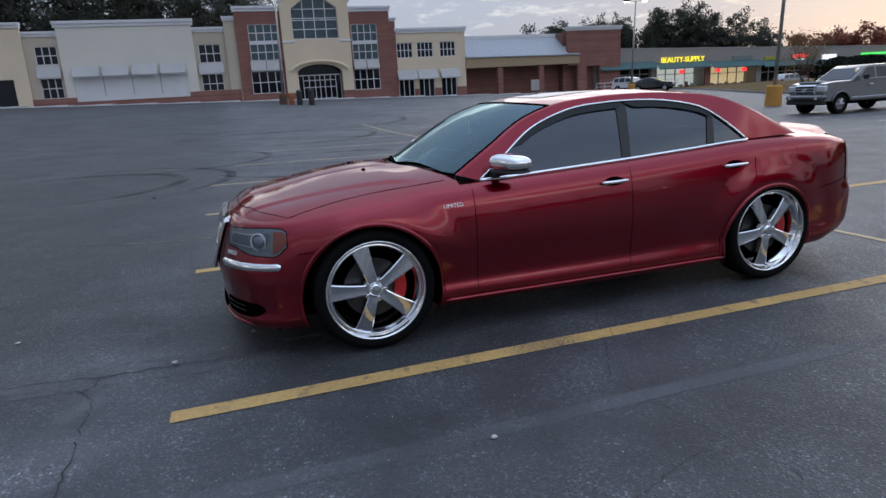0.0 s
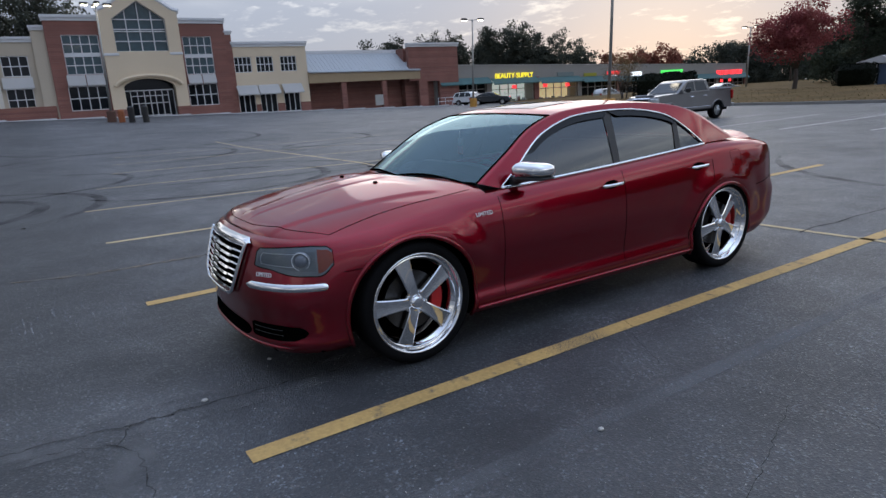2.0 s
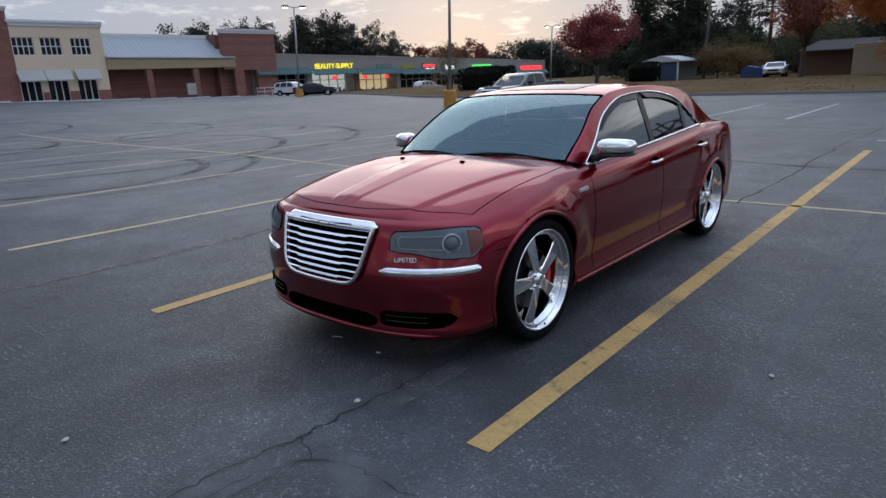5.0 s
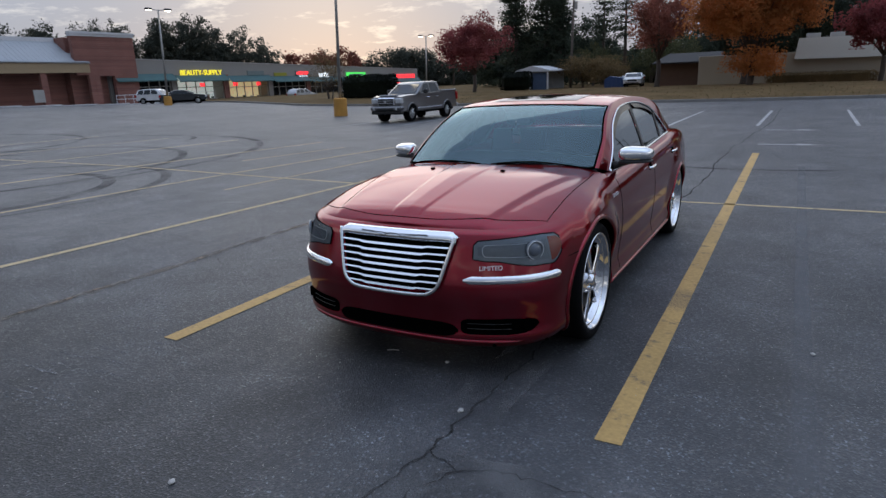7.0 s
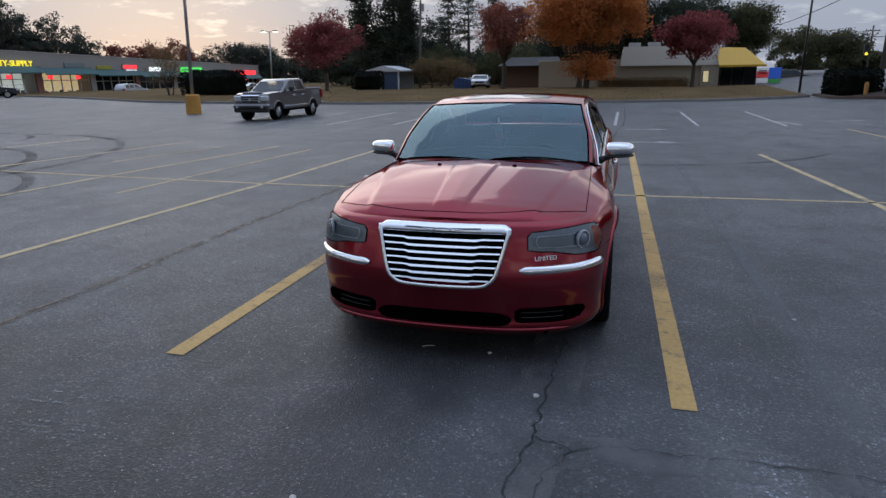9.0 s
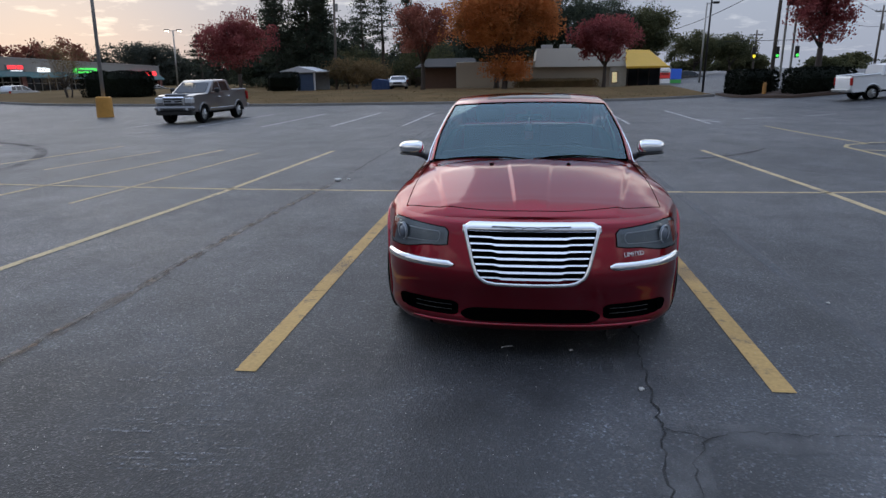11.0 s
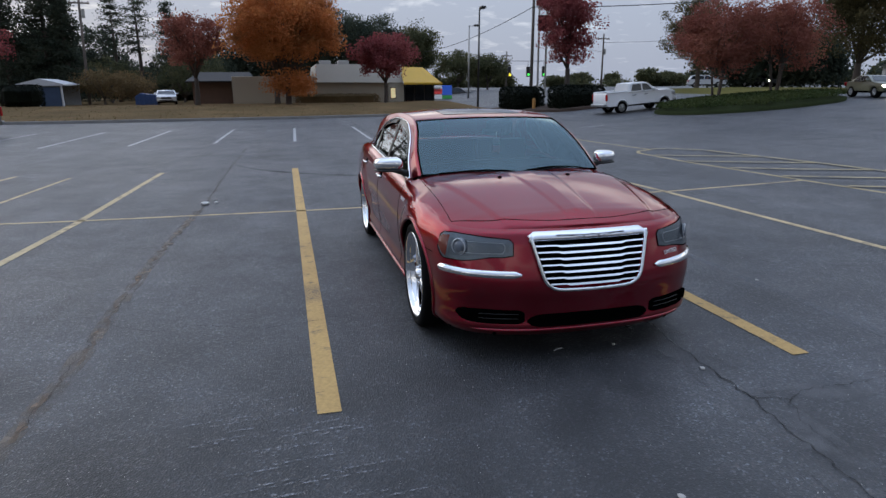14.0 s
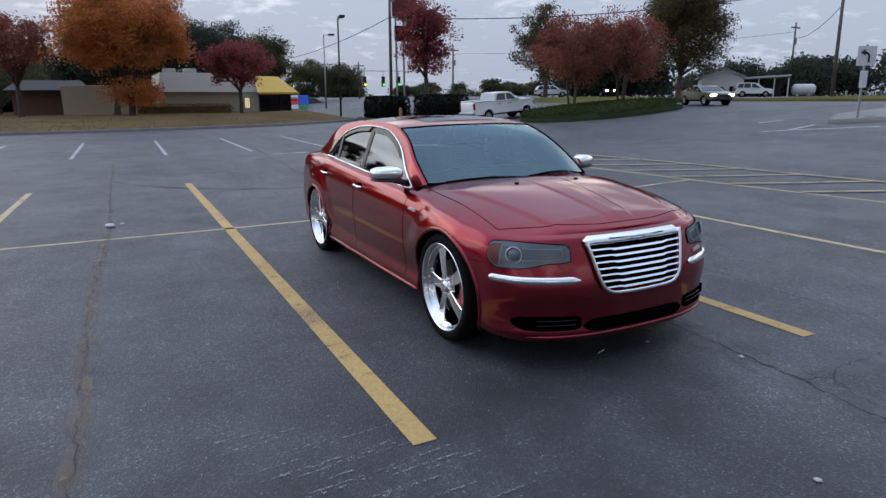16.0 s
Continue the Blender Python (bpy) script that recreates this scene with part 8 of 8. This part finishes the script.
def hatch(name, label, m, paint, length=4.6, width=0.9, high=1.65, suv=True, lamps=False, tyre=0.34):
    t = thing(name, label, "car", m)
    k, kz = length / 4.6, high / 1.65
    lower = [(0.06, 0.40), (0.0, 0.55), (0.06, 0.82), (0.25, 0.93), (1.15, 1.02), (4.45, 1.05), (4.58, 0.95), (4.6, 0.5), (4.45, 0.38)]
    for yc in (3.65, 0.92):
        lower += [(yc + 0.40 * math.cos(a), 0.34 + 0.40 * math.sin(a)) for a in np.linspace(0.2, math.pi - 0.2, 9)]
    S = lambda pts: [(y * k, z * kz) for y, z in pts]
    body, half = tapered(S(lower), width, 0.10, 0.7 * kz, 0.10)
    part("body", body, paint, t, angle=40)
    cab = [(1.1, 1.0), (1.85, 1.52), (2.2, 1.63), (3.5, 1.65), (4.2, 1.55), (4.5, 1.04)] if suv else [(1.2, 1.0), (2.0, 1.42), (2.4, 1.46), (3.1, 1.44), (3.9, 1.06)]
    cb, ch = tapered(S(cab), width - 0.02, 0.32, 1.02 * kz)
    part("cabin", cb, paint, t, angle=40)
    w1, w2 = ch(1.2 * k, 1.05 * kz) - 0.09, ch(1.8 * k, 1.45 * kz) - 0.09
    ya, yb = (1.16, 1.76) if suv else (1.30, 1.93)
    za, zb2 = (1.06, 1.47) if suv else (1.06, 1.39)
    part("windshield", Shape().add([(w1, ya * k - 0.03, za * kz), (-w1, ya * k - 0.03, za * kz), (-w2, yb * k - 0.03, zb2 * kz), (w2, yb * k - 0.03, zb2 * kz)], [(0, 1, 2, 3)]), car_glass, t)
    panes = [[(1.6, 1.07), (2.1, 1.52), (2.6, 1.56), (2.6, 1.07)], [(2.68, 1.07), (2.68, 1.56), (3.4, 1.56), (3.5, 1.08)], [(3.58, 1.08), (3.5, 1.55), (4.05, 1.5), (4.25, 1.09)]] if suv else [[(1.75, 1.06), (2.15, 1.38), (2.6, 1.40), (2.6, 1.06)], [(2.68, 1.06), (2.68, 1.40), (3.1, 1.38), (3.5, 1.07)]]
    side_panes(t, [S(p) for p in panes], ch)
    for side in (1, -1):
        part("headlight", Shape().box(side * (width - 0.36), side * (width - 0.07), -0.005, 0.22, 0.66 * kz, 0.84 * kz, 0.03), lamp_on if lamps else lamp_clear, t)
        part("tail_lamp", Shape().box(side * (width - 0.22), side * (width - 0.03), (4.42 * k), 4.606 * k, 0.75 * kz, 1.0 * kz, 0.02), tail_red, t)
        part("mirror", Shape().box(side * (width - 0.02), side * (width + 0.16), 1.6 * k, 1.72 * k, 1.05 * kz, 1.2 * kz, 0.03), paint, t)
        for y in (0.92, 3.65):
            road_wheel(t, width - 0.12, y * k, tyre, tyre * 0.62, side, 0.11)
    part("grille", Shape().box(-0.45, 0.45, -0.015, 0.1, 0.6 * kz, 0.8 * kz, 0.02), black_plastic, t)
    part("bumper_intake", Shape().box(-0.6, 0.6, -0.01, 0.1, 0.42 * kz, 0.52 * kz, 0.02), black_plastic, t)
    part("underside", Shape().box(-width + 0.12, width - 0.12, 0.3, 4.3 * k, 0.22, 0.5), gap_black, t)
    return t


def paint_of(name, col, metal=0.6):
    return mat(name, col, 0.3, metal, 0.06, 2, 300, 0, 0.9)


grey_paint, white_paint, silver_paint = paint_of("grey_metallic_paint", (0.115, 0.113, 0.116)), paint_of("white_paint", (0.72, 0.73, 0.74), 0.0), paint_of("silver_paint", (0.35, 0.36, 0.37), 0.7)
dark_paint, scarlet_paint, olive_paint = paint_of("dark_blue_black_paint", (0.012, 0.016, 0.022)), paint_of("bright_red_paint", (0.35, 0.02, 0.015), 0.1), paint_of("olive_grey_paint", (0.10, 0.10, 0.06))
gz = lambda x, y: float(ground_z(x, y))
pickup("pickup_truck", "dark grey crew-cab pickup truck parked across the lot", pose(-11.2, 19.6, 0.0, 0, 0, -2), grey_paint, 4.6, 0.80, True, 1.60, 0.335)
pickup("pickup_truck", "white extended-cab pickup truck waiting at the exit", pose(19.6, 27.4, gz(18.9, 27.3) + 0.03, -4.3, 0, 92), white_paint, 3.95, 0.76, True, 1.47, 0.30, False, False)
hatch("suv", "white sport utility car parked before the shop row", pose(-57, 46.5, gz(-57, 46.5), 0, 0, 110), white_paint)
hatch("sedan", "dark sedan parked beside the white one at the shop row", pose(-50.5, 45.0, gz(-50.5, 45), 0, 0, 135), dark_paint, 4.6, 0.88, 1.6, False)
hatch("suv", "silver sport utility car parked before the shops", pose(-59.5, 72.5, gz(-59.5, 72.5), 0, 0, 178), silver_paint, 4.7)
hatch("hatchback", "bright red car half hidden by the lot hedge", pose(-54, 80.5, gz(-54, 80.5), 0, 0, 190), scarlet_paint, 4.3, 0.88, 1.5)
hatch("sedan", "pale silver sedan parked behind the lot hedge", pose(-46, 80, gz(-46, 80), 0, 0, 170), silver_paint, 4.6, 0.88, 1.5, False)
hatch("sedan", "white sedan parked beyond the grass verge", pose(-10.3, 59.5, 0.22, 0, 0, 8), white_paint, 4.5, 0.88, 1.5, False)
hatch("hatchback", "olive-grey car with lit headlamps entering the lot", pose(26.6, 20.3, gz(26.6, 20.9) - 0.01, 0, 0, -16), olive_paint, 3.1, 0.70, 1.16, False, True, 0.27)
hatch("suv", "dark car with lit headlamps behind the island", pose(45.6, 50.0, 1.34, 0, 0, 10), dark_paint, 3.6, 0.75, 1.3, True, True, 0.27)
hatch("suv", "white sport utility car far behind the planted island", pose(42.6, 53.2, 1.34, 0, 0, 60), white_paint, 3.6, 0.75, 1.2, tyre=0.27)
hatch("suv", "pale van parked by the far carport", pose(50.6, 35.2, 1.22, 0, 0, 60), white_paint, 3.4, 0.72, 1.25, tyre=0.26)
hatch("suv", "dark car stopped at the far signals", pose(24.0, 79, 0.0, 0, 0, 90), dark_paint, 4.3, 0.9, 1.5)
hatch("sedan", "teal-grey sedan beyond the restaurant", pose(17.6, 70, 0.2, 0, 0, 90), paint_of("teal_grey_paint", (0.05, 0.10, 0.10)), 4.7, 0.9, 1.5, False)

# ---- cracks, scrapes, tyre marks and litter on the lot ----
def thin_mark(name, dark, most, scale, least=0.05):
    """A worn film on the asphalt, patchy where it has rubbed off."""
    m = mat(name, dark, 0.8, 0, 0.2, 2.0, 30)
    n, l, b = nodes_of(m)
    nz, rp, pos = n.new("ShaderNodeTexNoise"), n.new("ShaderNodeMapRange"), n.new("ShaderNodeNewGeometry")
    nz.inputs["Scale"].default_value, nz.inputs["Detail"].default_value = scale, 5
    l.new(pos.outputs["Position"], nz.inputs["Vector"])
    rp.inputs["From Min"].default_value, rp.inputs["From Max"].default_value = 0.35, 0.65
    rp.inputs["To Min"].default_value, rp.inputs["To Max"].default_value = least, most
    l.new(nz.outputs[0], rp.inputs["Value"])
    l.new(rp.outputs[0], b.inputs["Alpha"])
    return m


rngm = random.Random(11)
crack_m = thin_mark("crack_shadow", (0.012, 0.012, 0.012), 1.0, 9.0, 0.45)
joint_m = thin_mark("dirt_filled_joint", (0.185, 0.128, 0.085), 0.72, 7.0, -0.20)
dust_m = thin_mark("pale_dust", (0.155, 0.155, 0.158), 0.55, 3.2, -0.30)
rust_dust = thin_mark("brown_dust", (0.215, 0.172, 0.132), 0.66, 4.0, -0.10)
pale_rub = thin_mark("pale_scrape", (0.27, 0.275, 0.29), 0.72, 34.0, -0.35)
ghost_m = thin_mark("ghost_line", (0.185, 0.192, 0.205), 0.40, 1.2, 0.10)
skid_m = thin_mark("tyre_rubber_film", (0.018, 0.018, 0.020), 0.55, 0.9)


def wander(points, step, amount):
    out = [points[0]]
    for (x0, y0), (x1, y1) in zip(points[:-1], points[1:]):
        k = max(1, int(math.hypot(x1 - x0, y1 - y0) / step))
        for i in range(1, k + 1):
            t = i / k
            j = amount if i < k else 0
            out.append((x0 + (x1 - x0) * t + rngm.uniform(-j, j), y0 + (y1 - y0) * t + rngm.uniform(-j, j)))
    return out


def crack(points, w, material=None, step=0.045, amount=0.015, label="dark crack wandering through the asphalt", lift=0.005):
    pts = wander(points, step, amount)
    widths = [w * 0.55 * rngm.uniform(0.25, 1.4) for _ in pts]
    ob = strip(pts, widths, "asphalt_crack", material or crack_m, label, lift, seg=9)
    ob["category"], ob["group"] = "crack", "asphalt cracks"
    return ob


crack([(2.40, 1.1), (2.42, 0.64), (2.38, 0.29), (2.36, -0.11), (2.35, -0.42), (2.30, -0.72), (2.28, -1.0), (2.2, -1.6), (2.35, -2.4)], 0.020)
crack([(2.36, -0.41), (2.54, -0.50), (2.68, -0.42), (2.95, -0.42), (3.46, -0.40), (4.2, -0.45)], 0.013)
crack([(2.54, -0.50), (2.42, -0.70), (2.40, -0.95)], 0.011)
crack([(-1.42, 1.71), (-1.06, 1.50), (-0.78, 1.54), (-0.29, 1.36), (0.08, 1.43), (0.35, 1.5)], 0.007)
crack([(2.46, 5.8), (2.5, 7.2), (2.48, 11.5), (2.7, 15), (3.0, 20.0), (3.05, 27)], 0.04, step=0.3, amount=0.04)
crack([(2.9, 2.62), (3.16, 2.55)], 0.008)
crack([(3.1, 2.5), (3.6, 2.2), (4.6, 2.4), (5.8, 2.0)], 0.006)
crack([(4.9, -0.4), (4.6, 0.4), (4.7, 1.2), (4.3, 2.3)], 0.006)
crack([(0.0, 1.62), (0.16, 1.58)], 0.009)
crack([(-1.5, 1.9), (-2.6, 2.2), (-3.4, 2.0)], 0.006)
crack([(-2.0, -1.6), (-1.52, -0.4), (-1.50, 0.41), (-1.47, 0.7), (-1.44, 1.15), (-1.47, 1.93), (-1.46, 2.8), (-1.46, 3.46), (-1.40, 5.11), (-1.31, 6.63), (-1.30, 10.8), (-1.2, 16)], 0.075, joint_m, 0.07, 0.028, "dirt-filled joint running along the asphalt")
crack([(-2.0, -1.6), (-1.52, -0.4), (-1.47, 0.7), (-1.47, 1.93), (-1.46, 3.46), (-1.31, 6.63), (-1.30, 10.8)], 0.009, None, 0.06, 0.022, lift=0.0065)


def film(points, width, material, label, lift=0.0035, seg=0.35):
    ob = strip(points, width, "surface_mark", material, label, lift, seg=seg)
    ob["category"], ob["group"] = "surface mark", "surface marks"
    return ob


for pts, w in (([(2.40, 0.9), (2.38, 0.29), (2.35, -0.42), (2.28, -1.1), (2.2, -1.7)], 0.34), ([(2.46, -0.52), (2.95, -0.45), (3.7, -0.42)], 0.26)):
    film(pts, w, dust_m, "pale dust worn loose along a crack", 0.0042, 0.2)
film([(-1.75, -1.0), (-1.51, -0.2), (-1.46, 0.8), (-1.46, 1.9), (-1.46, 3.4), (-1.40, 5.1), (-1.33, 6.4)], [0.05, 0.10, 0.13, 0.09, 0.14, 0.11, 0.15, 0.10, 0.12, 0.14, 0.09, 0.13] + [0.11] * 12, rust_dust, "brown dust washed along the joint", 0.0046, 0.3)
film([(3.86, 0.0), (3.84, 2.4), (3.81, 9.6)], 0.10, ghost_m, "ghost of an old painted stall line")
for k in range(46):
    y = rngm.uniform(-1.0, 0.5)
    x = -0.28 - 0.42 * y + rngm.uniform(-0.32, 0.32)
    w = rngm.uniform(0.06, 0.22)
    film([(x - w, y - 0.01), (x, y + rngm.uniform(-0.006, 0.006)), (x + w, y + 0.01)], rngm.uniform(0.006, 0.016), pale_rub, "pale scrape scratched into the asphalt", 0.0055)


def arc_film(cx, cy, r, a0, a1, w, squash=1.0):
    pts = [(cx + r * math.cos(t), cy + r * squash * math.sin(t)) for t in np.radians(np.linspace(a0, a1, 40))]
    ws = [w * min(1.0, 0.15 + min(i, 39 - i) / 7) for i in range(40)]
    film(pts, ws, skid_m, "curved black tyre mark on the asphalt", 0.0038 + 0.0002 * rngm.random(), 9)


for args in ((-9.4, 2.7, 2.7, -70, 215, 0.24), (-9.6, 3.0, 3.6, -20, 150, 0.2), (-13.8, 4.8, 5.2, -40, 170, 0.22), (-15.5, 6.3, 7.3, -30, 110, 0.22), (-8.2, -3.1, 2.5, 20, 200, 0.26), (-8.4, -3.0, 3.4, 40, 170, 0.22), (-20.5, 2.0, 4.2, 0, 260, 0.24), (-23, 7.5, 5.5, -60, 150, 0.22), (-13, -1.5, 3.0, -30, 180, 0.22), (-17, 10.5, 3.2, 0, 300, 0.2), (3.0, 13.5, 4.5, 200, 330, 0.16), (-30, 4, 6, -90, 160, 0.25)):
    arc_film(*args)

# pebbles, twigs and scraps
stone_m = mat("pale_pebble", (0.48, 0.46, 0.43), 0.85, 0, 0.2, 20, 90, 0.2)
scrap_m = mat("pale_paper_scrap", (0.62, 0.60, 0.57), 0.8, 0, 0.1, 20, 80)


def pebble(x, y, r, material=None, label="small pale pebble lying on the asphalt", name="pebble", flat=0.55):
    sh = Shape()
    n, m = 8, 6
    P = np.zeros((n, m, 3))
    for i in range(n):
        for j in range(m):
            u, v = 2 * math.pi * i / n, math.pi * j / (m - 1)
            q = r * (1 + rngm.uniform(-0.18, 0.18) * math.sin(v))
            P[i, j] = q * math.cos(u) * math.sin(v) * 1.3, q * math.sin(u) * math.sin(v), q * flat * math.cos(v) + r * flat * 0.8
    single(name, sh.grid(P, closed=True), material or stone_m, label, name, pose(x, y, float(ground_z(x, y)), 0, 0, rngm.uniform(0, 360)), smooth=True)


for x, y, r in ((2.32, -0.03, 0.022), (3.90, 1.42, 0.018), (1.46, -1.10, 0.020), (1.98, 0.45, 0.016), (-0.3, -1.9, 0.018), (0.9, -1.85, 0.016)):
    pebble(x, y, r * 0.75)
pebble(-1.31, 6.8, 0.06, scrap_m, "crumpled white scrap lying on the joint", "paper_scrap", 0.45)
pebble(-1.16, 6.93, 0.025, scrap_m, "crumpled white scrap lying on the joint", "paper_scrap", 0.5)
single("twig", Shape().tube([(1.55, 0.45, 0.005), (1.58, 0.468, 0.006), (1.62, 0.478, 0.005)], 0.0035, 5), stone_m, "pale twig lying before the car's bumper", "twig")
single("can_lid", Shape().lathe([(0.0, 0.035), (0.012, 0.034), (0.012, 0.001)], 14, "z", (-5.6, -0.9, 0.002)), black_plastic, "small dark round lid lying on the asphalt", "litter")
gr_rng = np.random.default_rng(5)
n_gr = 2600
gx_, gy_ = gr_rng.uniform(-3.5, 6.0, n_gr), gr_rng.uniform(-2.6, 3.2, n_gr)
GP = np.stack([gx_, gy_, np.full(n_gr, 0.004)], -1)
tagged(new("loose_grit", leaf_mesh("loose_grit", GP, 0.0045, stone_m, 0.4)), "loose pale grit scattered on the asphalt", "grit", kind="stuff")
